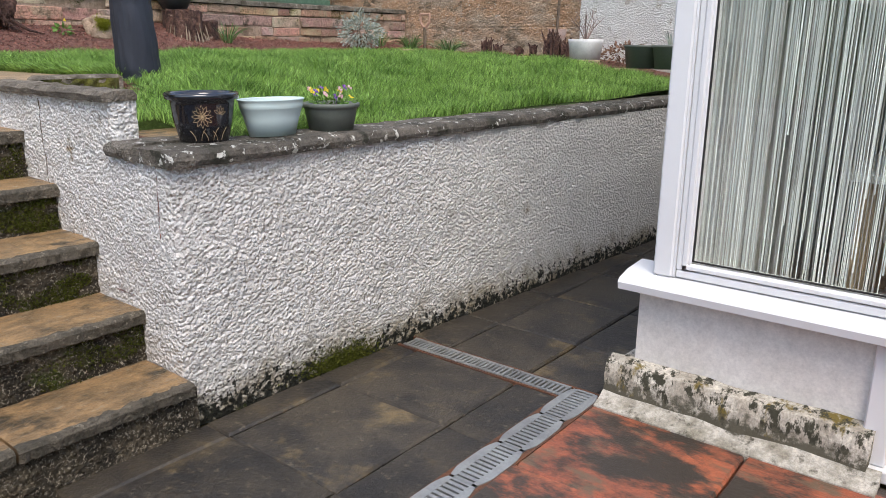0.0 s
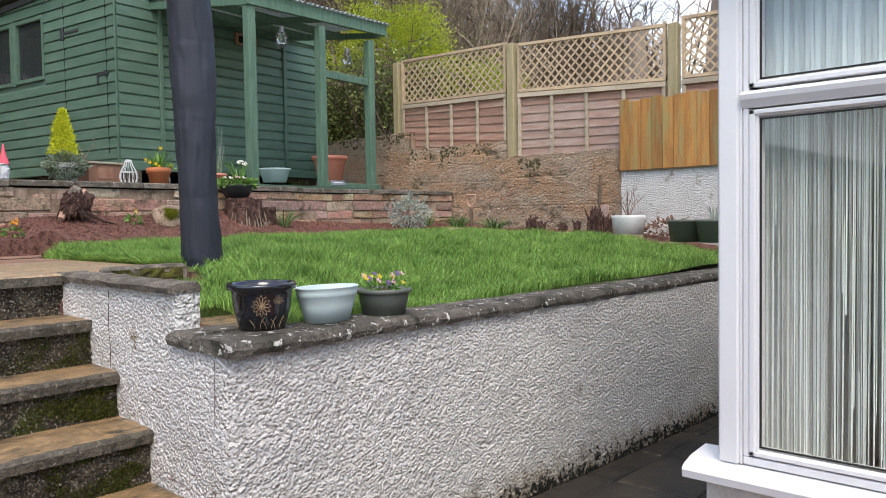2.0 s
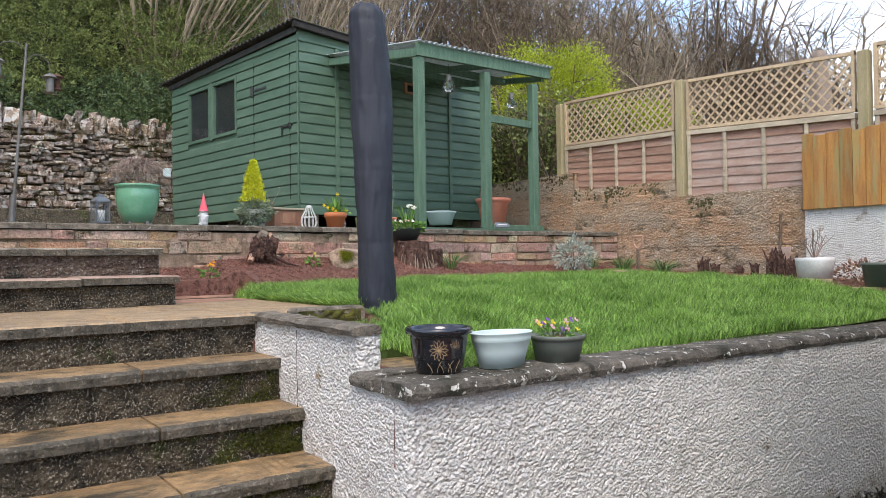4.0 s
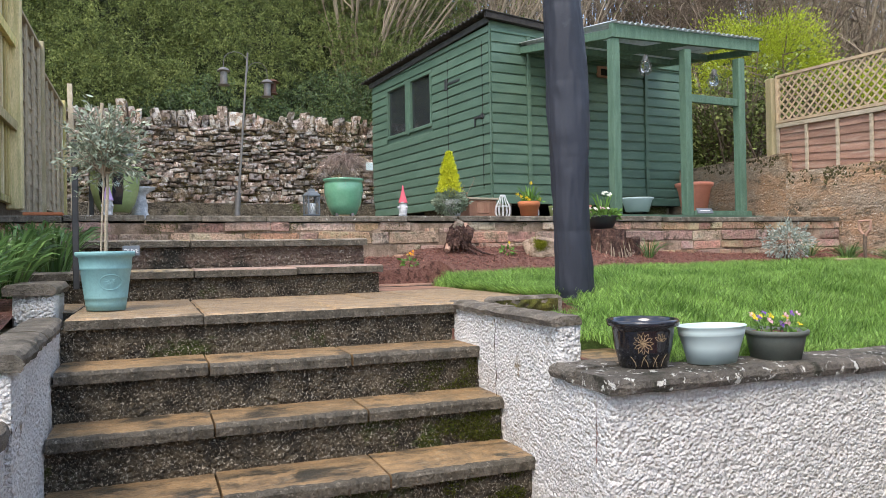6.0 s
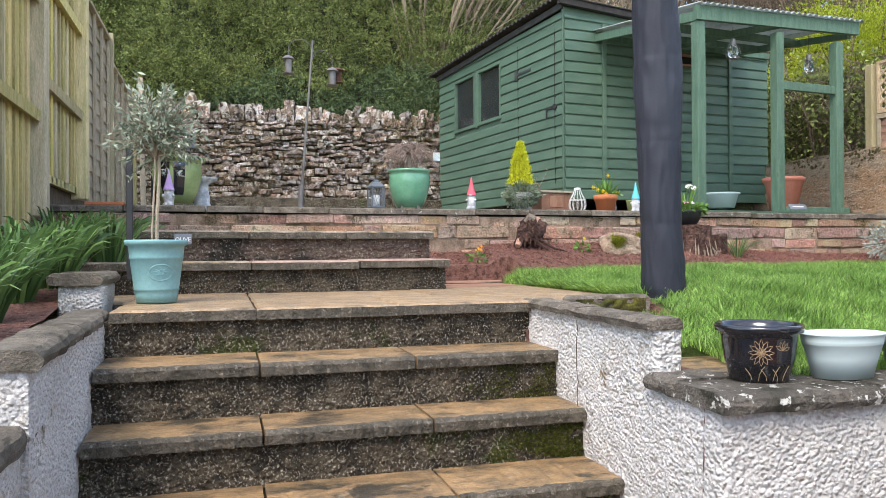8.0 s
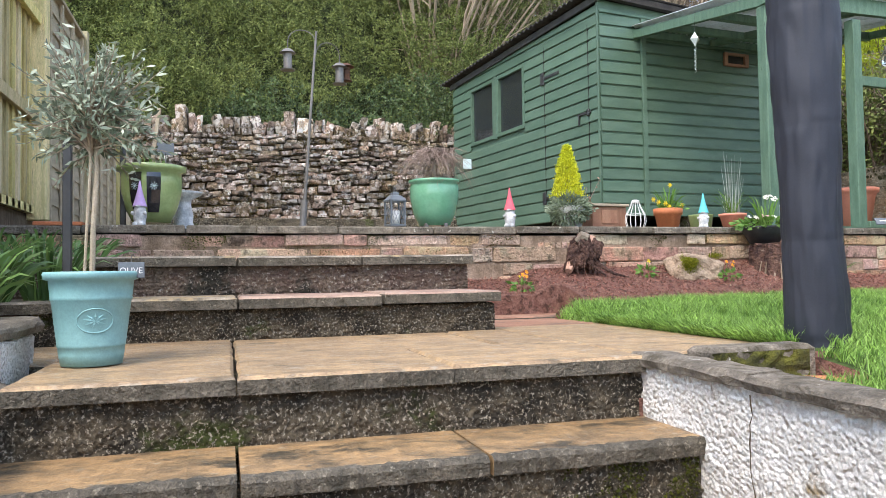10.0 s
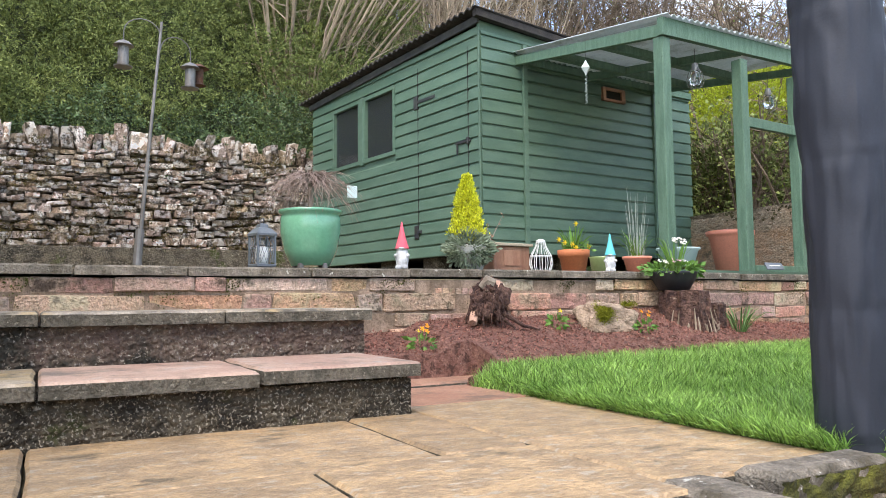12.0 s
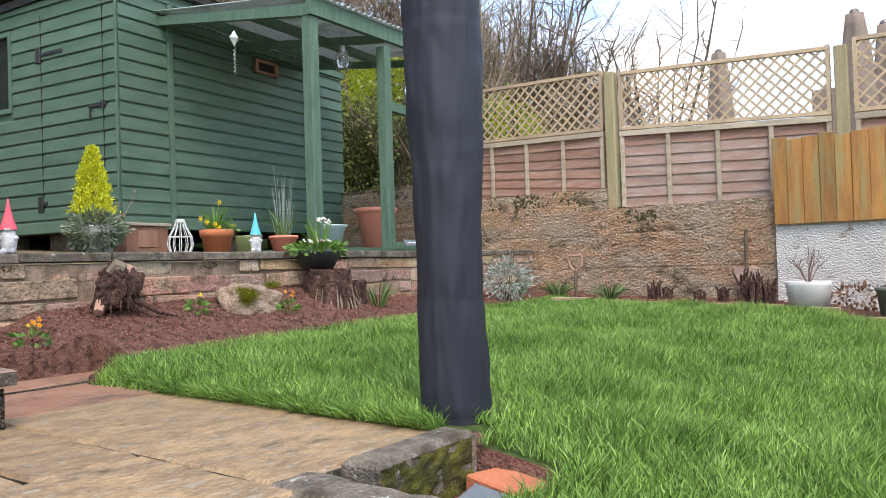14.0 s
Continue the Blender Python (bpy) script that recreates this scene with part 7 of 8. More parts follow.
P("stump", stump_bm(0.135, 0.36, 3), "stump", e)
for k in range(34):
    a = -1.5 + 0.1 * k + 0.04 * math.sin(k * 5)
    P("splinter", tube(bmesh.new(), [(0.20 * math.cos(a), 0.20 * math.sin(a) + 0.02, -0.06), (0.165 * math.cos(a), 0.165 * math.sin(a) + 0.02, 0.08), (0.135 * math.cos(a) + 0.01, 0.15 * math.sin(a) + 0.02, 0.13 + 0.05 * math.sin(k * 2.3))], [0.009, 0.006, 0.002], 4), "bark_pale" if k % 2 else "stump", e, "pale splintered wood")
P("split_stump", stump_bm(0.065, 0.28, 8), "stump", e, "second weathered split stem", at=(0.0, 0.24, 0))
e = ring_pot("dark_bowl", (-5.68, 4.27, 1.485), [(0.07, 0), (0.09, 0.0), (0.13, 0.07), (0.14, 0.10), (0.142, 0.112), (0.132, 0.112), (0.12, 0.09), (0.02, 0.085)], "metal_dark", "dark ribbed bowl of white and pink flowers on a stump", soil=(0.125, 0.095))
pts, _ = blob_points(260, (0, 0, 0.125), (0.16, 0.17, 0.035), 21)
leaves("primula_leaves", pts, 0.024, LEAF["green"], e, "crinkled green leaves", "stuff", seed=21)
flowers(e, 14, 0.13, 0.15, 0.022, ["white", "pink", "white", "pink"], 9, 0.03)
grass_tuft("daffodil_leaves", e, 22, 0.05, 0.24, 0.012, LEAF["green"], 0.5, 23, (0, 0.02, 0.1))
flowers(e, 7, 0.04, 0.27, 0.024, ["white"], 12, 0.07, (0.0, 0.05))

# pots under the pergola
e = ring_pot("big_terracotta_pot", (-7.15, 6.50, 1.645), [(0.09, 0), (0.125, 0.0), (0.182, 0.335), (0.188, 0.34), (0.192, 0.365), (0.212, 0.372), (0.216, 0.41), (0.2, 0.415), (0.18, 0.38), (0.03, 0.36)], "pink_plastic", "wide salmon-coloured plastic pot with a thick rim", soil=(0.18, 0.375))
e = ring_pot("white_bowl", (-6.75, 5.42, 1.70), [(0.08, 0), (0.12, 0.0), (0.155, 0.12), (0.175, 0.135), (0.172, 0.145), (0.15, 0.135), (0.03, 0.02)], "mint", "pale oval bowl on the pergola deck", "bowl")
e = empty("slate_sign", (-6.1, 5.76, 1.65), "small slate sign with a line of unreadable pale lettering", "sign", rz=0)
P("board", boxed(-0.012, 0.0, -0.095, 0.095, 0, 0.06, 0.003), "slate", e).rotation_euler = (0, -0.5, 0)
P("lettering", boxed(0.0015, 0.0025, -0.06, 0.06, 0.026, 0.034), "white_paint", e, "pale unreadable lettering").rotation_euler = (0, -0.5, 0)


def bulb(at, drop=0.22):
    e = empty("hanging_cage_lamp", at, "unlit wire-cage lantern with a glass bulb hung from the pergola", "lantern", "hanging lanterns")
    P("cord", tube(bmesh.new(), [(0, 0, 0), (0, 0, -drop)], 0.002, 4), "metal_dark", e)
    P("holder", lathe([(0.012, -drop - 0.06), (0.026, -drop - 0.055), (0.024, -drop), (0.008, -drop + 0.01)], 14), "metal_grey", e)
    P("bulb", lathe([(0.01, -drop - 0.17), (0.03, -drop - 0.165), (0.046, -drop - 0.13), (0.04, -drop - 0.09), (0.018, -drop - 0.055)], 18), M["glass"], e, "clear glass bulb", smooth=True)
    for k in range(8):
        a = 2 * math.pi * k / 8
        P("wire", tube(bmesh.new(), [(r * math.cos(a), r * math.sin(a), -drop + z) for r, z in ((0.015, -0.02), (0.05, -0.07), (0.066, -0.13), (0.05, -0.18), (0.02, -0.20))], 0.0022, 4), "metal_grey", e)


bulb((-6.38, 5.28, 3.36), 0.12)
bulb((-6.45, 6.2, 3.38), 0.20)
e = empty("wind_spinner", (-6.95, 4.68, 3.52), "white crystal wind spinner with a spiral tail hanging from a rafter", "ornament")
P("cord", tube(bmesh.new(), [(0, 0, 0), (0, 0, -0.2)], 0.0015, 4), "metal_dark", e)
bm = lathe([(0.002, -0.20), (0.028, -0.235), (0.068, -0.275), (0.028, -0.315), (0.002, -0.35)], 4)
P("diamond", bm, "crystal", e)
e.scale = (0.7, 0.7, 0.85)
P("spiral", tube(bmesh.new(), [(0.013 * math.cos(k * 0.9), 0.013 * math.sin(k * 0.9), -0.36 - k * 0.0055) for k in range(48)], 0.0035, 4), "crystal", e)

# feeder pole
e = empty("bird_feeder_pole", (-6.9, 1.36, 1.62), "tall grey metal pole with curved hooks carrying bird feeders", "bird feeder")
P("pole", tube(bmesh.new(), [(0, 0, 0), (0.0, 0.05, 0.7), (0.0, 0.11, 1.47)], [0.013, 0.010, 0.008], 8), "metal_grey", e)
P("socket", tube(bmesh.new(), [(0, -0.002, 0), (0, 0.012, 0.24)], 0.024, 10), "metal_grey", e)
P("base", boxed(-0.2, 0.2, -0.26, 0.24, -0.01, 0.02, 0.004), "slate", e)
for s, r, z0 in ((-1, 0.20, 1.38), (1, 0.17, 1.30)):
    pts = [(0, 0.105, z0)] + [(0, 0.105 + s * (r / 2) * (1 - math.cos(a)), z0 + 0.09 * math.sin(a)) for a in np.linspace(0.3, 3.1, 9)] + [(0, 0.105 + s * r, z0 - 0.05)]
    P("hook", tube(bmesh.new(), pts, 0.0035, 5), "metal_grey", e)
    bm = lathe([(0.05, 0.0), (0.052, 0.006), (0.03, 0.012), (0.03, 0.12), (0.058, 0.125), (0.03, 0.15), (0.006, 0.16)], 18)
    P("feeder", bm, "metal_grey", e, "lidded tube bird feeder", at=(0, 0.105 + s * r, z0 - 0.21), smooth=False)
P("feeder", lathe([(0.045, 0.0), (0.03, 0.012), (0.03, 0.10), (0.062, 0.105), (0.02, 0.13)], 18), "rust", e, "rusty-topped bird feeder", at=(-0.05, 0.33, 1.13))

# posts behind the olive
for x, y, h, w in ((-4.35, 0.306, 0.75, 0.028), (-6.25, 0.253, 0.62, 0.03)):
    o = tagged(P("stake_post", boxed(-w / 2, w / 2, -w / 2, w / 2, 0, h, 0.003), "metal_dark", None), "thin dark painted timber stake", "stake", "stakes by the fence")
    o.location = (x, y, 1.15 if x > -5.7 else 1.6)
o = tagged(P("wooden_stake", boxed(-0.03, 0.03, -0.03, 0.03, 0, 1.75, 0.004), "fence_grey", None), "tall bare timber stake by the dry stone wall", "stake")
o.location, o.rotation_euler = (-10.8, -0.25, 1.8), (0.02, 0, 0)
o = tagged(P("wooden_stake", boxed(-0.045, 0.045, -0.02, 0.02, 0, 1.55, 0.004), "fence_grey", None), "tilted pale timber plank by the dry stone wall", "stake")
o.location, o.rotation_euler = (-10.9, -0.1, 1.8), (-0.12, 0, 0)
o = tagged(P("terracotta_tile", boxed(-0.06, 0.06, -0.12, 0.12, 0, 0.02, 0.003), "terracotta", None), "flat terracotta tray on the terrace wall", "tray")
o.location = (-5.92, -0.02, 1.603)

# things in the bed
e = empty("root_stump", (-5.66, 2.93, 1.37), "shaggy dark red tree root with pale cut ends", "tree stump")
bm = bmesh.new()
bmesh.ops.create_icosphere(bm, subdivisions=4, radius=0.1)
for v in bm.verts:
    q = v.co.copy()
    v.co = Vector((q.x * 0.7, q.y * 0.85, q.z * 1.05)) * (1 + 0.7 * noise.noise(q * 12) + 0.35 * noise.noise(q * 45)) + Vector((0, 0.2 * q.z, 0.07))
P("root", bm, "stump", e)
rg = random.Random(12)
bm = bmesh.new()
for k in range(150):
    a, z_ = rg.uniform(0, 6.28), rg.uniform(-0.02, 0.14)
    r_ = 0.075 * (1 - (z_ - 0.03) * 2.5)
    p0 = Vector((r_ * 0.8 * math.cos(a), r_ * math.sin(a) + 0.2 * (z_ - 0.07), z_))
    p1 = p0 + Vector((0.03 * math.cos(a) + rg.uniform(-0.01, 0.01), 0.03 * math.sin(a) + rg.uniform(-0.015, 0.015), -0.035))
    tube(bm, [p0, (p0 + p1) / 2 + Vector((0.006 * math.cos(a), 0.006 * math.sin(a), 0.004)), p1 + Vector((0, 0, -0.03))], [0.004, 0.0035, 0.0015], 3)
P("root_fibre", bm, "stump", e, "shaggy dark root fibres", kind="stuff")
P("root_top", tube(bmesh.new(), [(-0.02, -0.03, 0.13), (0.0, 0.0, 0.165), (0.02, 0.03, 0.15)], [0.02, 0.034, 0.024], 8), "root_grey", e, "grey worn top of the root")
for k, pts in enumerate((((0, -0.08, 0.0), (0.04, -0.12, -0.05)), ((0, 0.03, 0.12), (-0.01, 0.075, 0.155)), ((0.05, 0.06, 0.0), (0.09, 0.16, -0.07), (0.12, 0.24, -0.09)), ((0.04, 0.02, 0.0), (0.1, 0.10, -0.08)))):
    P("root_end", tube(bmesh.new(), pts, [0.028, 0.022] if k < 2 else ([0.014, 0.009, 0.004] if k == 2 else [0.012, 0.005]), 7), "root_end" if k < 2 else "stump", e, "pale cut root end" if k < 2 else "")
e = empty("boulder", (-5.60, 3.68, 1.30), "buff boulder with a cushion of bright moss in the bed", "boulder")
bm = bmesh.new()
bmesh.ops.create_cube(bm, size=1)
bmesh.ops.subdivide_edges(bm, edges=bm.edges[:], cuts=14, use_grid_fill=True)
for v in bm.verts:
    q = v.co.copy()
    r_ = (abs(q.x) ** 5 + abs(q.y) ** 5 + abs(q.z) ** 5) ** 0.2 * 2
    q = q / max(r_, 0.001) * max(abs(q.x), abs(q.y), abs(q.z)) * 2
    top = 0.09 + 0.05 * q.y
    n_ = 0.035 * noise.noise(q * 2.6) + 0.010 * noise.noise(q * 8) + 0.003 * noise.noise(q * 22)
    v.co = Vector((q.x * 0.20 - (q.z + 0.5) * 0.03, q.y * 0.32 + q.z * 0.05, (q.z + 0.5) * (0.17 - 0.05 * q.y) - 0.07)) + q.normalized() * n_
P("stone", bm, "rock", e)
rg_ = np.random.default_rng(5)
mp = []
for _ in range(2600):
    yy, zz = rg_.normal(-0.095, 0.026), rg_.normal(0.062, 0.022)
    mp.append((0.085 - max(0, zz - 0.07) * 1.2 + rg_.uniform(-0.006, 0.012), yy, zz))
for _ in range(500):
    mp.append((rg_.normal(0.02, 0.03), rg_.normal(0.13, 0.015), rg_.normal(0.105, 0.008)))
leaves("moss", mp, 0.006, LEAF["lime_moss"], e, "flat cushions of yellow-green moss", "stuff", long=1.0, seed=5, fold=0.7)


def bed_plant(x, y, petals, n=3, seed=1, label="small clump in the bark bed"):
    e = empty("bedding_plant", (x, y, bed_z(x, y)), label, "plant", "bedding plants")
    pts, d_ = blob_points(46, (0, 0, 0.03), (0.05, 0.05, 0.025), seed)
    leaves("leaves", pts, 0.02, LEAF["green"], e, "fresh green leaves", "stuff", seed=seed, long=1.8)
    if petals:
        flowers(e, n, 0.03, 0.08, 0.016, petals, seed, 0.04)


bed_plant(-5.50, 2.46, ["orange", "yellow"], 5, 31, "small clump of orange and yellow flowers in the bark bed")
bed_plant(-5.60, 3.33, ["yellow"], 1, 32, "low green primula clump with one yellow flower")
bed_plant(-5.50, 3.86, ["orange"], 3, 33, "low primula clump with orange-red flowers")
for k, (x, y) in enumerate(((-5.28, 6.68), (-4.84, 6.74), (-5.55, 6.5), (-5.50, 4.62))):
    e = empty("strap_leaf_clump", (x, y, bed_z(x, y)), "clump of dark green strap leaves in the bed", "plant", "strap-leaved clumps")
    grass_tuft("leaves", e, 110 if k < 2 else 44, 0.08, 0.19, 0.0065, LEAF["strap"], 1.15, 40 + k, (0, 0, 0))
e = empty("silver_shrub", (-5.42, 6.10, bed_z(-5.42, 6.10)), "rounded silver-leaved shrub at the corner of the bed", "shrub")
pts, d_ = blob_points(1300, (0, 0, 0.17), (0.19, 0.20, 0.16), 51, 0.25)
leaves("foliage", pts, 0.013, LEAF["grey"], e, "silvery narrow leaves", "stuff", long=2.4, dirs=d_, seed=51)
bm = bmesh.new()
for k in range(14):
    a = k * 0.9
    tube(bm, [(0, 0, 0), (0.1 * math.cos(a), 0.1 * math.sin(a), 0.2)], [0.006, 0.002], 4)
P("stems", bm, "bark", e, kind="stuff")
e = empty("spade", (-5.13, 6.72, bed_z(-5.13, 6.72) - 0.05), "worn pinkish spade handle standing in the bed", "spade")
P("shaft", tube(bmesh.new(), [(0, 0, 0), (0, 0.0, 0.30)], 0.016, 8), "bark", e, "dark wooden shaft")
bm = tube(bmesh.new(), [(0, 0, 0.28), (-0.055, 0, 0.34), (-0.06, 0, 0.42), (0.06, 0, 0.42), (0.055, 0, 0.34), (0, 0, 0.28)], 0.013, 8)
P("handle", bm, "root_end", e, "faded pink D-shaped handle")
for k, (x, y, h_) in enumerate(((-4.55, 6.98, 0.15), (-4.46, 7.02, 0.10), (-4.2, 7.0, 0.08), (-3.98, 6.95, 0.12), (-3.84, 6.98, 0.24), (-3.74, 6.92, 0.24), (-3.66, 6.98, 0.18))):
    rj = random.Random(70 + k)
    o = empty("old_stump", (x, y, 0), "jagged dark reddish remains of a cut shrub", "tree stump", "old stumps by the far wall")
    for _ in range(9):
        a, q = rj.uniform(0, 6.28), rj.uniform(0.005, 0.045)
        P("splinter", tube(bmesh.new(), [(q * math.cos(a), q * math.sin(a), -0.05), (1.3 * q * math.cos(a) + rj.uniform(-0.02, 0.02), q * math.sin(a), h_ * rj.uniform(0.5, 0.8)), (1.6 * q * math.cos(a) + rj.uniform(-0.03, 0.03), q * math.sin(a), h_ * rj.uniform(0.8, 1.1))], [rj.uniform(0.014, 0.024), 0.014, 0.004], 5), "stump", o)
    o.location = (x, y, bed_z(x, y))
e = empty("leaning_spade", (-3.86, 7.16, 1.17), "rusty spade blade leaning against the brown wall", "spade")
P("blade", boxed(-0.10, 0.10, -0.012, 0.0, 0.1, 0.22, 0.004), "fence_pink", e, "rusty pink blade")
P("shaft", tube(bmesh.new(), [(0, -0.01, 0.2), (0, 0.015, 0.52)], 0.014, 8), "bark", e)

# pots by the white wall
e = ring_pot("white_tub", (-3.35, 6.78, 1.10), [(0.09, 0), (0.13, 0.0), (0.148, 0.16), (0.152, 0.19), (0.142, 0.19), (0.13, 0.17), (0.03, 0.16)], "white_paint", "white plastic tub with a bare branching shrub", soil=(0.135, 0.165))
bm = bmesh.new()
rg = random.Random(6)
for k in range(9):
    a = rg.uniform(0, 6.28)
    p0, p1 = Vector((0, 0, 0.16)), Vector((0.06 * math.cos(a), 0.06 * math.sin(a), 0.28))
    p2 = p1 + Vector((0.10 * math.cos(a + 0.3), 0.10 * math.sin(a), rg.uniform(0.05, 0.16)))
    tube(bm, [p0, p1, p2], [0.005, 0.004, 0.002], 5)
    for j in range(3):
        tube(bm, [p1.lerp(p2, 0.3 * j), p1.lerp(p2, 0.3 * j) + Vector((rg.uniform(-0.06, 0.06), rg.uniform(-0.06, 0.06), rg.uniform(0.02, 0.08)))], [0.0025, 0.0015], 4)
P("branches", bm, "twig_red", e, "bare pinkish branches", kind="stuff")
for k, (x, y, nm) in enumerate(((-2.78, 6.70, "square"), (-2.50, 6.62, "square"))):
    e = ring_pot("grey_green_tub", (x, y, 1.06), [(0.10, 0), (0.125, 0.0), (0.145, 0.16), (0.155, 0.165), (0.157, 0.185), (0.14, 0.185), (0.03, 0.16)], "grey_green", "grey-green plastic tub by the white wall", soil=(0.135, 0.165))
    if k:
        grass_tuft("leaves", e, 20, 0.05, 0.15, 0.012, LEAF["grey"], 0.6, 61, (0, 0, 0.16))
e = empty("dry_hydrangea", (-3.05, 6.95, 1.09), "low shrub of dry pinkish-brown leaves", "shrub")
pts, d_ = blob_points(260, (0, 0, 0.08), (0.22, 0.1, 0.09), 71, 0.3)
leaves("dry_leaves", pts, 0.022, LEAF["brown"], e, "dry curled leaves", "stuff", seed=71)
for k in range(7):
    x = -5.0 + 0.21 * k
    o = tagged(P("edging_board", boxed(-0.17, 0.17, -0.014, 0.014, -0.03, 0.045, 0.003), "fence_tan", None), "low buff edging strip between lawn and bed", "edging", "lawn edging strips")
    o.location, o.rotation_euler = (-5.1 + 0.36 * k, far_edge(-5.1 + 0.36 * k) + 0.02, lawn_z(-5.1 + 0.36 * k, 6.5) - 0.002), (0, 0, 0.05 + 0.06 * math.cos(k))


# fence on the planted side
def left_fence():
    y = -0.37
    posts = (-4.0, -5.45, -6.85)
    for k, (x, zb) in enumerate(zip(posts, (1.3, 1.5, 1.7))):
        tagged(P("fence_post", boxed(x - 0.05, x + 0.05, y - 0.04, y + 0.10, zb, 3.7, 0.008), "fence_green", None), "square greenish fence post", "fence post", "posts of the board fence")
    for k, (xa, xb, zb) in enumerate(((-5.395, -4.055, 1.42), (-6.795, -5.505, 1.74))):
        f = empty("closeboard_panel", ((xa + xb) / 2, y, zb), "tall greenish fence panel of narrow vertical slats on horizontal rails", "fence", "panels of the board fence")
        x, i = xa, 0
        while x < xb - 0.03:
            w = 0.045 + 0.012 * ((i * 5) % 3) / 2
            put_m(link("slat", boxed(x, min(x + w, xb), y - 0.004 + 0.012 * (i % 2), y + 0.018 + 0.012 * (i % 2), zb, 3.62 + 0.1 * k, 0.002), M["fence_green"]), f)
            x += w + 0.014
            i += 1
        # Board added in dark brown so the slat gaps read as shaded.
        put_m(link("backing_board", boxed(xa, xb, y - 0.016, y - 0.008, zb, 3.6 + 0.1 * k), M["gap"]), f)
        for z in ((2.09, 2.79, 3.4) if not k else (2.34, 2.99, 3.55)):
            put_m(link("rail", prism([(y - 0.02, z), (y + 0.07, z - 0.03), (y + 0.075, z + 0.035), (y - 0.02, z + 0.045)], "x", xa, xb), M["fence_green"]), f)
        if k:
            put_m(link("gravel_board", boxed(xa, xb, y - 0.01, y + 0.03, zb, zb + 0.05), M["fence_green"]), f)
    for k, (xa, xb, z0, z1) in enumerate(((-8.6, -6.91, 1.72, 3.42), (-10.6, -8.69, 1.85, 3.22))):
        f = empty("lap_panel", ((xa + xb) / 2, y, z0), "weathered wavy-edged lap fence panel", "fence", "lap panels of the fence")
        n = 12
        for i in range(n):
            za, zb_ = z0 + (z1 - z0) * i / n, z0 + (z1 - z0) * (i + 1.15) / n
            bm = bmesh.new()
            rows = []
            for j in range(17):
                x = xa + (xb - xa) * j / 16
                a = za + 0.008 * noise.noise(Vector((x * 6, i * 4, 0)))
                rows.append([bm.verts.new(c) for c in ((x, y - 0.004, a), (x, y - 0.02, min(zb_, z1)), (x, y - 0.026, min(zb_, z1)), (x, y - 0.014, a))])
            for r1, r2 in zip(rows, rows[1:]):
                for q in range(4):
                    bm.faces.new((r1[q], r1[(q + 1) % 4], r2[(q + 1) % 4], r2[q]))
            bmesh.ops.recalc_face_normals(bm, faces=bm.faces)
            put_m(link("board", bm, M["fence_grey"]), f)
        for j in range(5):
            x = xa + 0.03 + (xb - xa - 0.06) * j / 4
            put_m(link("batten", boxed(x - 0.02, x + 0.02, y - 0.005, y + 0.02, z0, z1 + 0.03, 0.003), M["fence_grey"]), f)
        put_m(link("top_rail", boxed(xa, xb, y - 0.03, y + 0.03, z1, z1 + 0.03, 0.003), M["fence_grey"]), f)
        tagged(P("fence_post", boxed(xa - 0.08, xa - 0.005, y - 0.04, y + 0.05, z0 - 0.1, z1 + 0.08, 0.005), "fence_green", None), "square greenish fence post", "fence post", "posts of the board fence")


left_fence()
struct("trim_sleeper", boxed(-7.6, -4.0, -0.42, -0.385, 1.0, 1.80, 0.006), M["bark"], "dark timber boarding at the foot of the fence")
for k, (x, y, n) in enumerate(((-4.55, -0.02, 90), (-5.15, 0.0, 80), (-4.1, 0.02, 130), (-3.75, -0.05, 120), (-3.35, -0.06, 130), (-5.5, 0.12, 70), (-2.95, -0.05, 130), (-4.75, 0.16, 70), (-2.6, -0.1, 120))):
    z = left_z(x)
    e = empty("lily_clump", (x, y, z - 0.03), "lush clump of broad dark green strap leaves beside the steps", "plant", "strap-leaved plants beside the steps")
    grass_tuft("leaves", e, int(n * 1.15), 0.12, 0.37, 0.0145, LEAF["strap"], 0.72, 80 + k, (0, 0, 0), bend=0.55, segs=5)
o = tagged(P("stone_disc", lathe([(0.1, 0), (0.13, 0.0), (0.13, 0.03), (0.12, 0.035)], 20), "coping_plain", None), "flat round mossy stone in the planted bed", "stone")
o.location = (-5.0, -0.2, 1.30)

# ---- planting behind the walls ----
def mass(name, c, r, n, size, leaf, label, cat="hedge", seed=1, shell=0.55, long=1.6, stems=None, group=""):
    e = empty(name, (c[0], c[1], c[2] - r[2]), label, cat, group)
    allp, alld = blob_points(n, (0, 0, r[2]), r, seed, shell)
    allp = allp + np.random.default_rng(seed + 5).normal(size=allp.shape) * np.array(r) * 0.10
    leaves("foliage", allp, size, LEAF[leaf], e, "", "stuff", long=long, dirs=alld, seed=seed)
    return e


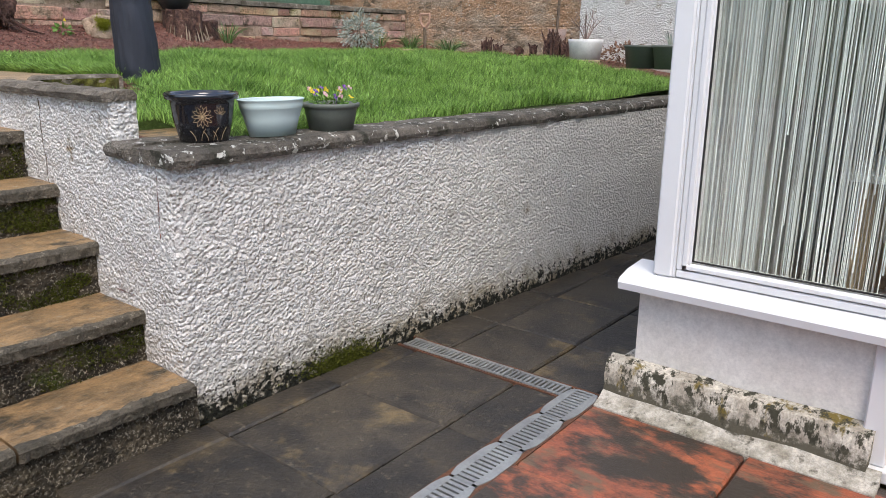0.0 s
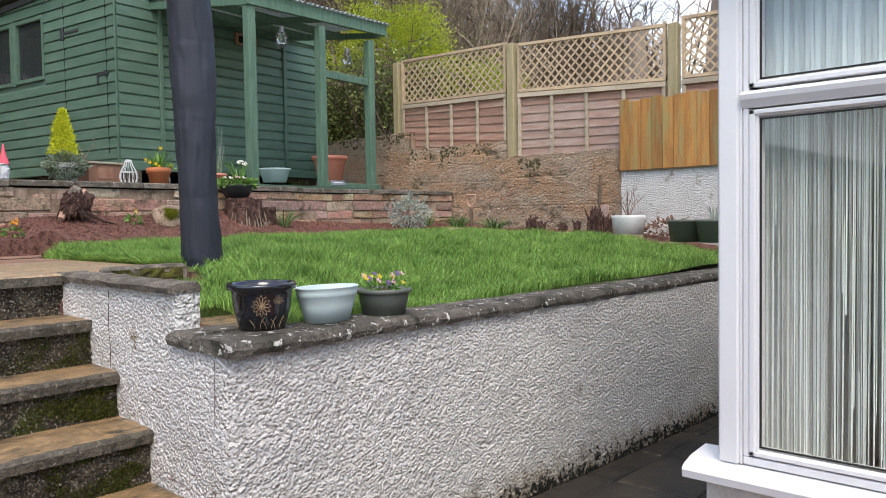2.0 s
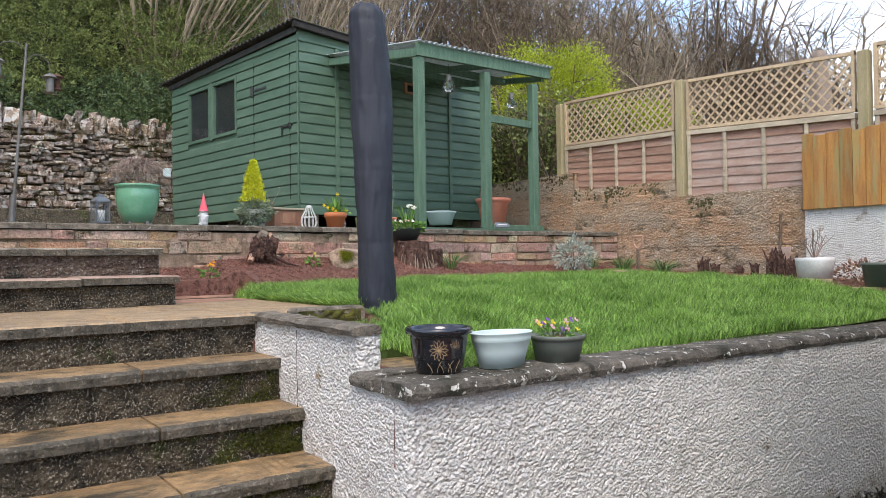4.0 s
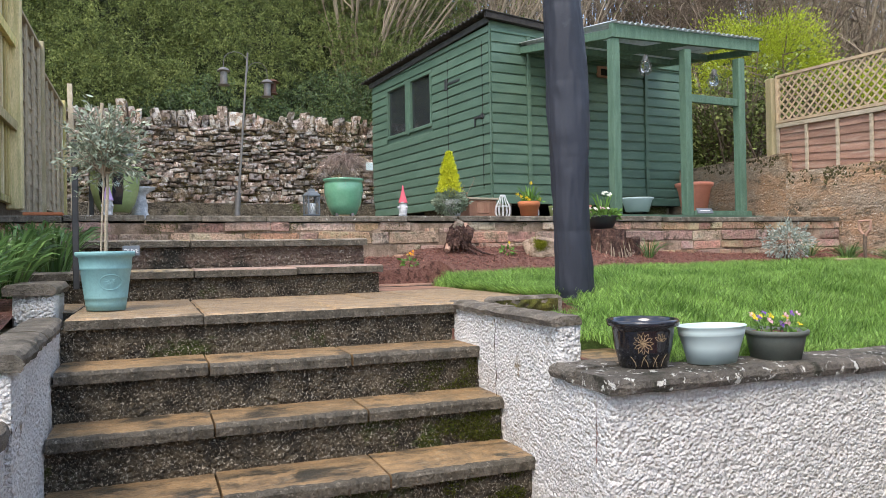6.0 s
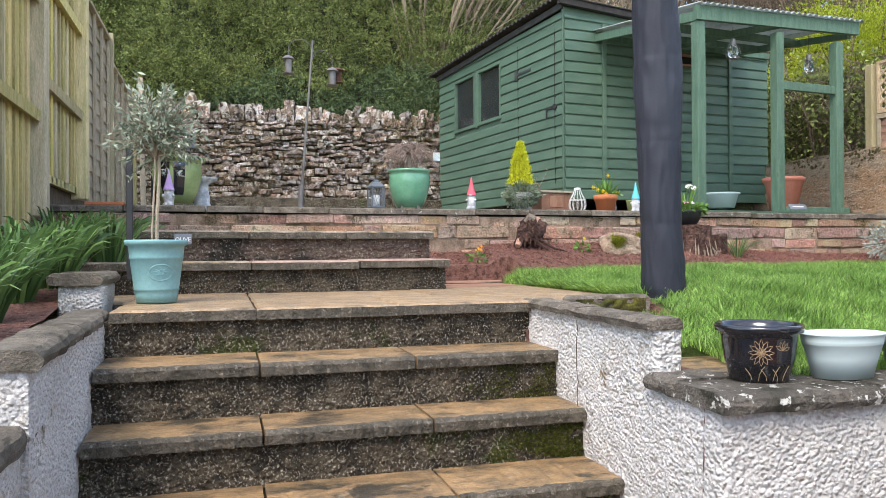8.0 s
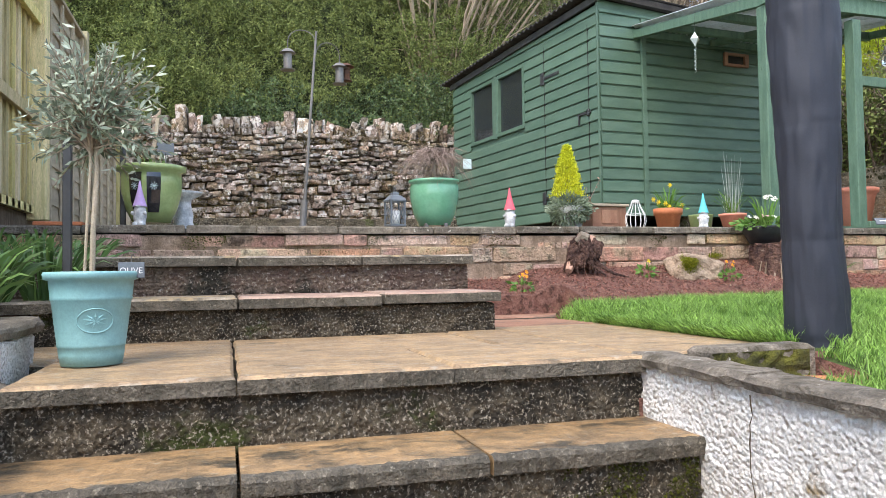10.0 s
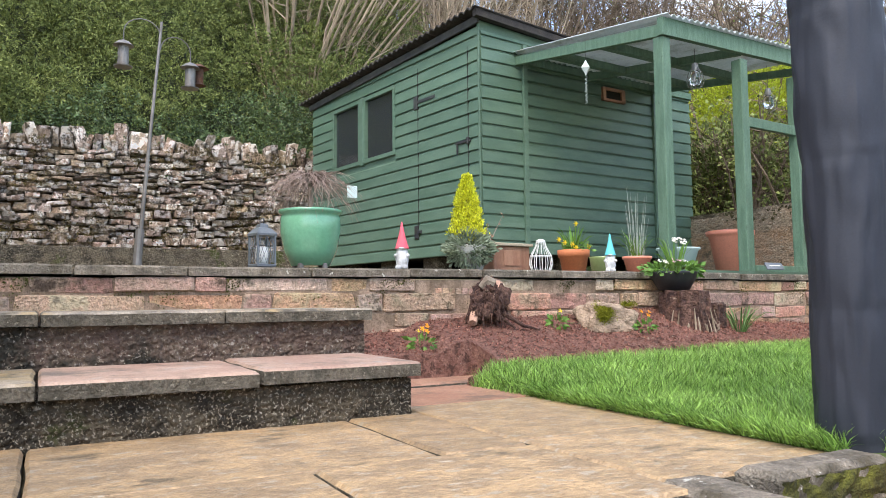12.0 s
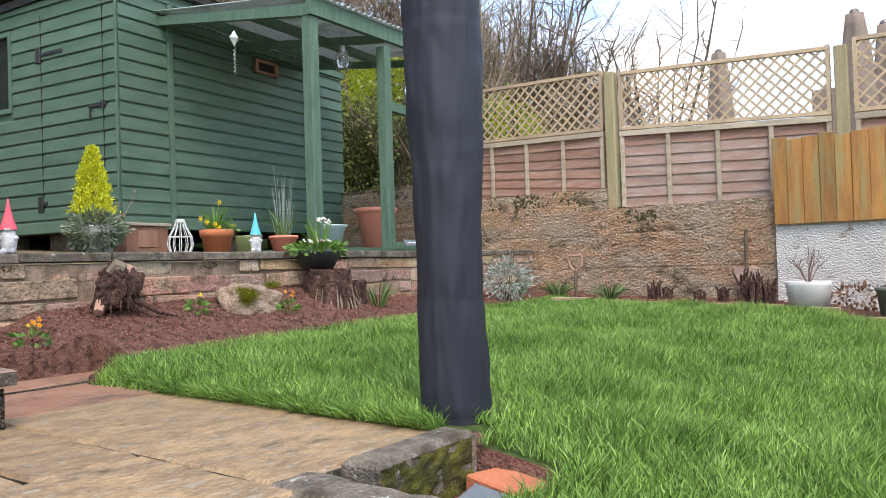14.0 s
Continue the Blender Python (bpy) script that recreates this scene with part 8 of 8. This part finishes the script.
def hedge():
    """A tall rough bank of evergreen foliage behind the dry stone wall."""
    rg_ = np.random.default_rng(77)
    e = empty("hedge_bank", (-12.6, 2.0, 3.0), "tall dense evergreen hedge bank behind the dry stone wall", "hedge")
    m, n, per = 900, 46000, 15
    cy, cz = rg_.uniform(-4.5, 6.5, m), 3.0 + 4.6 * rg_.uniform(0, 1, m) ** 1.1
    cx = -12.15 - (cz - 3.0) * 0.55 + 0.30 * np.sin(cy * 1.9 + cz * 1.3) * np.cos(cz * 2.3 - cy) + rg_.uniform(-0.22, 0.22, m)
    cr = rg_.uniform(0.22, 0.50, m)
    pick = rg_.integers(0, m, n)
    out = rg_.normal(size=(n, 3)) * np.array([0.8, 1, 1]) + np.array([0.5, 0, 0.25])
    out /= np.linalg.norm(out, axis=1)[:, None]
    x, y, z = cx[pick] + out[:, 0] * cr[pick], cy[pick] + out[:, 1] * cr[pick], cz[pick] + out[:, 2] * cr[pick]
    aim = out + rg_.normal(size=(n, 3)) * 0.45
    aim /= np.linalg.norm(aim, axis=1)[:, None]
    reach = rg_.uniform(0.08, 0.24, n)
    t = np.tile(np.linspace(0.1, 1.0, per), n)
    origin = np.stack([x, y, z], 1) - np.array([-12.6, 2.0, 3.0])
    pts = np.repeat(origin, per, 0) + np.repeat(aim * reach[:, None], per, 0) * t[:, None] + rg_.normal(size=(n * per, 3)) * 0.012
    pts[:, 2] -= 0.10 * t ** 2 * np.repeat(reach, per) / 0.3
    d_ = np.repeat(aim, per, 0) + rg_.normal(size=(n * per, 3)) * 0.45
    yy, zz = np.repeat(y, per), np.repeat(z, per)
    low = (zz < 4.1 + 0.35 * np.sin(yy * 2.2)) & (yy > 0.9 + 0.5 * np.sin(zz * 5)) & (rg_.uniform(size=n * per) < 0.8)
    leaves("hedge_leaves", pts[~low], 0.0165, LEAF["hedge"], e, "small olive-green leaves", "stuff", long=2.0, dirs=d_[~low], seed=1)
    leaves("ivy_leaves", pts[low], 0.022, LEAF["ivy"], e, "broader dark ivy leaves", "stuff", long=1.3, dirs=d_[low], seed=2, droop=0.5)
    # Dark green sheet behind the leaves, coloured as the hedge's inner shade.
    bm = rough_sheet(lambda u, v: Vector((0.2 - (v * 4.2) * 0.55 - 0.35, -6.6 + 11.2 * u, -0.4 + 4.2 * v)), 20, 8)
    P("inner_shade", bm, mat("hedge_shade", (0.020, 0.028, 0.012), (0.035, 0.042, 0.016), 3, 0.95, 0.8, 30), e, "dark sheet painted as shade inside the hedge")


hedge()


def bare_tree(at, h, n, spread, seed, label, mt="bark_pale", r0=0.03, cat="tree", lean=0.0, twigs=4, leafy_n=0, leaf="lime"):
    e = empty("bare_tree", at, label, cat, "bare trees behind the garden")
    rg_ = random.Random(seed)
    tr, tw = bmesh.new(), bmesh.new()
    lp = []
    for k in range(n):
        a = rg_.uniform(0, 6.28)
        s = spread * rg_.uniform(0.2, 1.0)
        hh = h * rg_.uniform(0.65, 1.0)
        pts = [Vector((0.15 * math.cos(a), 0.15 * math.sin(a), 0)), Vector((s * 0.35 * math.cos(a), s * 0.35 * math.sin(a) + lean * 0.3, hh * 0.4)), Vector((s * 0.75 * math.cos(a + 0.2), s * 0.75 * math.sin(a + 0.2) + lean * 0.7, hh * 0.75)), Vector((s * math.cos(a), s * math.sin(a) + lean, hh))]
        r = r0 * rg_.uniform(0.6, 1.2)
        tube(tr, pts, [r, r * 0.8, r * 0.5, r * 0.15], 5)
        for j in range(twigs):
            t = rg_.uniform(0.3, 1.0)
            i0 = min(2, int(t * 3))
            q = pts[i0].lerp(pts[i0 + 1], t * 3 - i0)
            d = Vector((rg_.uniform(-1, 1), rg_.uniform(-1, 1), rg_.uniform(0.2, 1.2))) * (0.13 * h)
            m_ = q + d * 0.5 + Vector((rg_.uniform(-0.1, 0.1), rg_.uniform(-0.1, 0.1), 0)) * h * 0.1
            tube(tw, [q, m_, q + d], [r * 0.4, r * 0.25, r * 0.1], 3)
            for i in range(5):
                q2 = q.lerp(q + d, rg_.uniform(0.2, 1))
                d2 = Vector((rg_.uniform(-1, 1), rg_.uniform(-1, 1), rg_.uniform(-0.2, 1))) * (0.06 * h)
                tube(tw, [q2, q2 + d2], [r * 0.16, r * 0.08], 3)
                lp.append(tuple(q2 + d2))
    P("trunk", tr, mt, e, kind="stuff" if n > 12 else "")
    P("twigs", tw, mt, e, "fine bare twigs", kind="stuff")
    if leafy_n:
        rgn_ = np.random.default_rng(seed)
        base = np.array(lp)[rgn_.integers(0, len(lp), leafy_n)] + rgn_.normal(size=(leafy_n, 3)) * 0.09 * h / 3
        leaves("foliage", base, 0.035, LEAF[leaf], e, "fresh spring leaves", "stuff", seed=seed)
    return e


bare_tree((-13.6, 4.4, 3.2), 6.2, 70, 2.6, 1, "multi-stemmed bare coppiced tree behind the shed", r0=0.028, lean=0.6)
bare_tree((-14.5, 7.2, 4.0), 5.5, 50, 2.6, 2, "multi-stemmed bare tree behind the shed roof", r0=0.026)
bare_tree((-15.5, 9.6, 3.8), 5.5, 30, 2.6, 3, "bare twiggy tree behind the shed", r0=0.028)
bare_tree((-14.0, -2.0, 4.5), 5.5, 26, 2.6, 14, "bare twiggy tree above the hedge", r0=0.04)
# evergreen shrubs just behind the shed roof
for k, (c, r, n, lf, lb) in enumerate((
        ((-11.9, 6.6, 4.15), (0.9, 1.3, 0.75), 9000, "green", "glossy green laurel behind the shed roof"),
        ((-11.2, 8.3, 3.95), (0.9, 1.2, 0.6), 7000, "ivy", "dark green laurel behind the shed roof"),
        ((-9.9, 10.4, 3.95), (1.0, 1.5, 1.05), 19000, "lime", "bright lime-green shrub behind the pergola"),
        ((-9.0, 11.6, 3.3), (0.8, 1.2, 0.9), 9000, "lime", "lime-green shrub behind the trellis"),
        ((-9.2, 8.9, 2.9), (0.9, 0.9, 0.9), 7500, "hedge", "twiggy green shrub behind the brown wall"))):
    m_ = mass("garden_shrub", c, r, int(n * (3.2 if lf == "lime" else 2)), 0.024 if lf == "lime" else 0.034, lf, lb, "shrub", 90 + k, 0.35, group="shrubs beyond the garden")
    bm = bmesh.new()
    rg = random.Random(k)
    for j in range(16):
        a = rg.uniform(0, 6.28)
        tube(bm, [(0, 0, -1.2), (0.4 * r[0] * math.cos(a), 0.4 * r[1] * math.sin(a), r[2] * 0.8), (0.8 * r[0] * math.cos(a), 0.8 * r[1] * math.sin(a), r[2] * rg.uniform(1.2, 1.9))], [0.03, 0.02, 0.006], 5)
    P("stems", bm, "bark", m_, "bare branching stems", kind="stuff")
for k, (x, y, h) in enumerate(((-8.4, 8.3, 2.3), (-7.7, 8.4, 2.2), (-8.9, 8.6, 2.6), (-7.2, 8.6, 2.0))):
    bare_tree((x, y, 1.6), h, 12, 0.7, 20 + k, "mossy-stemmed thicket shrub behind the brown wall", "bark", 0.03, "shrub", 0, 6, 900, "hedge")
# taller trees in the distance
for k, (x, y, z, h, sp) in enumerate(((-17, 17, 3.5, 8.0, 3.2), (-13, 20, 2.5, 8.5, 3.0), (-20, 13.5, 5.0, 8.0, 3.0), (-9.5, 21, 1.5, 7.5, 2.8), (-22, 18, 4.5, 9.0, 4.0), (-16, 24, 2.5, 9.0, 4.0), (-21, 8, 6.5, 7.0, 3.5), (-19, 3, 7.0, 6.0, 3.5))):
    bare_tree((x, y, z), h, 16, sp, 50 + k, "tall bare tree against the sky", "bark", 0.06, "tree", 0, 9)
for k, (c, r, n) in enumerate((((-11.0, 14.0, 3.0), (1.4, 1.8, 1.5), 12000), ((-8.5, 14.5, 2.2), (1.3, 1.8, 1.4), 11000), ((-15.5, 13.5, 4.4), (1.6, 2.2, 1.7), 9000), ((-13.5, 17.5, 3.2), (1.6, 2.4, 1.6), 9000), ((-19.5, 10, 6.6), (1.8, 2.6, 1.6), 8000), ((-12.5, 13.5, 3.3), (1.2, 1.6, 1.2), 6000))):
    mass("distant_shrub", c, r, n, 0.06, "hedge", "dull green scrub on the bank behind the garden", "shrub", 120 + k, 0.3, group="scrub behind the garden")

# woods on the bank, copied from a few trees
rg = random.Random(71)
protos = [bare_tree((-20, 2 + 5 * k, 6.0), 6.5, 22, 2.4, 200 + k, "bare woodland tree on the bank", "bark" if k % 2 else "bark_pale", 0.05, "tree", 0, 10, 500 if k == 1 else 0, "hedge") for k in range(4)]
for k in range(46):
    x, y = rg.uniform(-30, -15.5), rg.uniform(-12, 32)
    s = rg.uniform(0.75, 1.25)
    t = copy_thing(protos[k % 4], Matrix.Translation((x, y, ground_z(x, y) - 0.1)) @ Matrix.Rotation(rg.uniform(0, 6.28), 4, "Z"))
    t.scale = (s, s, s)
for k in range(30):
    x, y = rg.uniform(-17, -9.0), rg.uniform(11.5, 26)
    t = copy_thing(protos[k % 4], Matrix.Translation((x, y, ground_z(x, y) - 0.1)) @ Matrix.Rotation(rg.uniform(0, 6.28), 4, "Z"))
    t.scale = (0.9, 0.9, rg.uniform(0.65, 1.0))

# neighbouring house and covered parasols beyond the fence
nb = empty("neighbour_house", (-9.0, 25.0, -0.08), "neighbouring house with a red tiled roof seen through the trellis", "house")
P("wall", boxed(-5, 4, 0, 6, 0, 4.0), "house_wall", nb, "pale rendered wall")
P("roof", prism([(-0.4, 3.9), (3.0, 6.0), (6.4, 3.9)], "x", -5.3, 4.3), "roof_tile", nb)
P("chimney", boxed(2.4, 3.1, 1.5, 2.2, 4.2, 6.6, 0.02), "stack", nb, "brown rendered chimney")
for k, (x, y, z, h, r) in enumerate(((-4.66, 9.5, 1.9, 1.84, 0.17), (-3.2, 8.5, 1.9, 1.70, 0.17), (-2.98, 8.6, 1.9, 1.58, 0.14))):
    bm = bmesh.new()
    rows = []
    for j in range(15):
        t = j / 14
        ring = []
        for i in range(24):
            a = 2 * math.pi * i / 24
            q = r * (1 - 0.6 * t ** 2.2) * (1 + 0.16 * math.sin(a * 5 + t * 2) * (1 - 0.3 * t))
            ring.append(bm.verts.new((q * math.cos(a), q * math.sin(a), h * t)))
        rows.append(ring)
    for a, b in zip(rows, rows[1:]):
        for i in range(24):
            bm.faces.new((a[i], a[(i + 1) % 24], b[(i + 1) % 24], b[i]))
    bm.faces.new(rows[-1])
    e = empty("neighbour_parasol", (x, y, z), "closed greyish-brown parasol beyond the trellis", "parasol", "parasols beyond the fence")
    P("canopy", bm, "stack", e, smooth=True)
    P("pole", boxed(-0.02, 0.02, -0.02, 0.02, -1.98, 0.05), "metal_grey", e)
    P("finial", lathe([(0.02, h - 0.01), (0.045, h + 0.01), (0.03, h + 0.04), (0.005, h + 0.05)], 12), "metal_grey", e)


# ---- lawn grass ----
def lawn_grass():
    rg_ = np.random.default_rng(12)
    n = 380000
    x, y = rg_.uniform(-5.3, -2.15, n), rg_.uniform(2.15, 6.85, n)
    dens = np.where((x > -4.6) & (y < 4.6), 1.0, 0.62)
    keep = rg_.uniform(0, 1, n) < dens
    x, y = x[keep], y[keep]
    ok = np.array([on_lawn(a, b) and (a + 3.42) ** 2 + (b - 2.55) ** 2 > 0.0085 and not (-3.30 < a < -3.08 and 2.34 < b < 2.52) for a, b in zip(x, y)])
    x, y = x[ok], y[ok]
    z = np.array([lawn_z(a, b) for a, b in zip(x, y)])
    low = (x > -3.45) & (y < 2.5)
    z = np.where(low, np.minimum(z, 1.0), z)
    n = len(x)
    clump = 0.5 + 0.5 * np.sin(x * 9 + np.sin(y * 7)) * np.cos(y * 8 + np.sin(x * 5))
    edge = np.clip(np.minimum((x + 5.2) / 0.35, np.where(x < -3.1, y - 2.48, y - 2.15) / 0.35), 0, 1)
    h = (0.022 + 0.010 * edge + 0.042 * clump * (0.3 + 0.7 * edge)) * rg_.uniform(0.45, 1.35, n)
    a = rg_.uniform(0, 2 * np.pi, n)
    ln = h * rg_.uniform(0.15, 1.0, n)
    base = np.stack([x, y, z], 1)
    tip = base + np.stack([np.cos(a) * ln, np.sin(a) * ln, h], 1)
    ex = rg_.uniform(-5.1, -3.45, 5200)
    lim = np.where(ex < -4.7, 2.565, np.where(ex < -3.98, 2.515, 2.49))
    eb = np.stack([ex, lim + rg_.uniform(-0.01, 0.05, 5200), np.full(5200, 1.075)], 1)
    et = eb + np.stack([rg_.normal(0, 0.02, 5200), -rg_.uniform(0.0, 0.06, 5200), rg_.uniform(0.01, 0.055, 5200)], 1)
    ey = rg_.uniform(2.5, 6.8, 9000)
    e2 = np.array([[edge_x(b) + rg_.uniform(-0.035, 0.03), b, lawn_z(edge_x(b), b)] for b in ey])
    t2 = e2 + np.stack([rg_.uniform(-0.05, 0.03, 9000), rg_.normal(0, 0.02, 9000), rg_.uniform(0.015, 0.07, 9000)], 1)
    base, tip = np.concatenate([base, eb, e2]), np.concatenate([tip, et, t2])
    blades("grass", base, tip, 0.0031, M["grass"], None, "long bright green lawn grass", "stuff", 0.25, 12, 2)


lawn_grass()


def small_bits():
    """Bark chips over the bed."""
    rg_ = np.random.default_rng(31)
    pts = []
    for _ in range(80000):
        x, y = rg_.uniform(-5.85, -3.6), rg_.uniform(1.98, 7.2)
        if (x < edge_x(y) or y > far_edge(x)) and (y > 2.74 or x < -5.44):
            pts.append((x, y, bed_z(x, y) + 0.003))
    leaves("bark_chips", pts, 0.0075, M["chip"], None, "reddish bark chips over the bed", "stuff", long=1.5, seed=31, fold=0.6)
    pale = [p for p in pts[::34] if random.random() < 0.35 + 0.65 * (noise.noise(Vector(p) * 2.2) > 0)]
    leaves("pale_grit", pale, 0.009, M["rock"], None, "pale grit scattered on the bed", "stuff", long=1.1, seed=32, fold=0.8)


small_bits()

# ---- stones and bricks of the walls ----
def terrace_stones():
    mats = [stone_mesh("stone", M["stone_red"], 1, 1, 1, 0.035, 200 + k, 0.10) for k in range(12)]
    rs_ = random.Random(4)
    rows = [(1.517, 0.074), (1.430, 0.098), (1.340, 0.080), (1.252, 0.094), (1.165, 0.080)]
    for r, (zc, h) in enumerate(rows):
        y = -0.2 + rs_.uniform(-0.1, 0)
        while y < 7.15:
            w = rs_.choice([0.14, 0.2, 0.26, 0.33, 0.42, 0.5])
            y1 = min(y + w, 7.18)
            if y1 - y > 0.05 and not (r == 0 and 2.68 < (y + y1) / 2 < 3.02) and not (y1 < 1.9 and r > 1):
                piece("stone", rs_.choice(mats), wall_terrace, (-5.855 + rs_.uniform(-0.008, 0.008), (y + y1) / 2, zc), (0.10 + rs_.uniform(-0.012, 0.02), (y1 - y - 0.008), h - 0.006 - rs_.uniform(0, 0.01)), (rs_.uniform(-0.03, 0.03), rs_.uniform(-0.1, 0.1), rs_.uniform(-0.03, 0.03)))
            y = y1
    y = 2.70
    while y < 3.0:
        w = rs_.uniform(0.03, 0.05)
        piece("stone", rs_.choice(mats), wall_terrace, (-5.84, y + w / 2, 1.485), (0.06, w, 0.034), (rs_.uniform(-0.2, 0.2), 0, 0))
        y += w + 0.006
    cap = [-0.35, 0.1, 0.62, 1.0, 1.45, 2.02, 2.55, 2.98, 3.5, 4.08, 4.45, 5.0, 5.6, 6.1, 6.7, 7.18]
    for a, b in zip(cap, cap[1:]):
        ob = slab("cap_slab", -6.18, X_TER + rs_.uniform(-0.008, 0.008), a + 0.004, b - 0.004, Z_TER + rs_.uniform(-0.004, 0.004), 0.042, wall_terrace, M["coping_sparse"])


terrace_stones()


def dry_stones():
    meshes = [rubble_mesh("stone", M["stone_dry"], 300 + k) for k in range(22)]
    rs_ = random.Random(9)
    z = 2.0
    while z < 3.17:
        h = rs_.uniform(0.04, 0.095)
        y = -0.8
        while y < 4.45:
            w = min(0.34, rs_.uniform(0.08, 0.23) * (0.75 + h * 5))
            dz = 0.025 * math.sin(y * 2.3 + z * 3) + 0.012 * math.sin(y * 9 + z * 21)
            tall = rs_.uniform(0.8, 1.15)
            piece("stone", rs_.choice(meshes), wall_dry, (-11.55 + rs_.uniform(-0.03, 0.035), y + w / 2, z + h / 2 + dz), (0.18, w * 1.04, h * tall), (rs_.uniform(-0.16, 0.16), rs_.uniform(-0.12, 0.12), rs_.uniform(-0.2, 0.2)))
            y += w
        z += h * 1.02
    y = -0.8
    while y < 4.5:
        w = rs_.uniform(0.05, 0.15)
        h = rs_.choice([0.15, 0.19, 0.22, 0.25, 0.28, 0.34]) * rs_.uniform(0.9, 1.1)
        piece("capping_stone", rs_.choice(meshes), wall_dry, (-11.62 + rs_.uniform(-0.03, 0.04), y + w / 2, 3.17 + h / 2), (0.26, w * 1.12, h), (rs_.uniform(-0.28, 0.28), rs_.uniform(-0.08, 0.08), rs_.uniform(-0.2, 0.2)))
        if h < 0.2 and rs_.random() < 0.5:
            piece("stone", rs_.choice(meshes), wall_dry, (-11.6, y + w / 2, 3.17 + h + 0.03), (0.2, w, 0.09), (rs_.uniform(-0.5, 0.5), 0, 0))
        y += w + 0.004


dry_stones()


def wall_moss():
    """Moss cushions on the brown wall and by the steps."""
    rs_ = random.Random(17)
    for x0, x1, zt, n in ((-6.0, -5.25, 2.105, 260), (-4.88, -4.6, 1.91, 60), (-6.5, -6.15, 2.115, 60), (-7.8, -6.6, 2.33, 160)):
        bm = bmesh.new()
        for _ in range(n):
            x, z = rs_.uniform(x0, x1), zt + 0.01 - abs(rs_.gauss(0, 0.07))
            r = rs_.uniform(0.008, 0.022)
            m = Matrix.Translation((x, FAR_Y + 0.005, z)) @ Matrix.Diagonal((r, r * 0.45, r * rs_.uniform(0.7, 1.3), 1))
            bmesh.ops.create_icosphere(bm, subdivisions=1, radius=1, matrix=m)
        for v in bm.verts:
            v.co += Vector((noise.noise(v.co * 50), noise.noise(v.co * 50 + Vector((9, 0, 0))) * 0.4, noise.noise(v.co * 50 + Vector((0, 9, 0))))) * 0.02
        link("moss", bm, M["moss_dark"], wall_far, "dark brown-green moss", kind="stuff")


def scattered_moss():
    """Brown moss in patches on the dry stone wall and under the terrace copings."""
    rs_ = random.Random(23)
    pts = []
    for _ in range(22000):
        y, z = rs_.uniform(-0.8, 4.4), rs_.uniform(2.02, 3.3)
        q = noise.noise(Vector((y * 2.1, z * 3.0, 4))) + 0.5 * noise.noise(Vector((y * 8, z * 8, 1))) + (0.22 if z < 2.35 else 0) + (0.12 if z > 2.95 else 0)
        if q > 0.16:
            pts.append((-11.47 + rs_.uniform(-0.02, 0.02), y, z))
    leaves("moss", pts, 0.017, LEAF["moss_brown"], wall_dry, "brown-green moss between the stones", "stuff", long=1.1, seed=3, fold=0.7)
    pts = []
    for _ in range(9000):
        y, z = rs_.uniform(-0.3, 7.3), 1.545 - abs(rs_.gauss(0, 0.05))
        if noise.noise(Vector((y * 3.5, z * 4, 9))) + (0.15 if y < 2.3 else 0) > 0.25:
            pts.append((-5.802, y, z))
    leaves("moss", pts, 0.007, LEAF["moss"], wall_terrace, "green moss under the coping", "stuff", long=1.1, seed=4, fold=0.7)
    pts = []
    for _ in range(9000):
        k = rs_.choice([1, 2, 2, 3, 3, 4])
        y = Y_R - abs(rs_.gauss(0, 0.22))
        z = STEP_Z[k - 1] + rs_.uniform(0.0, STEP_Z[k] - STEP_Z[k - 1] - 0.05)
        if noise.noise(Vector((y * 9, z * 14, k))) + 0.25 - (Y_R - y) * 1.1 > 0 and y > Y_L:
            pts.append((STEP_X[k] - 0.024, y, z))
    leaves("moss", pts, 0.006, LEAF["moss"], steps_root, "deep green moss on the risers", "stuff", long=1.1, seed=5, fold=0.7)
    pts = []
    for _ in range(2500):
        y, z = rs_.gauss(2.62, 0.09), abs(rs_.gauss(0.02, 0.035))
        pts.append((wall_x(y, z) + 0.008, y, z))
    leaves("moss", pts, 0.006, LEAF["moss"], wall_lawn, "dark moss at the foot of the wall", "stuff", long=1.1, seed=6, fold=0.7)


wall_moss()
scattered_moss()
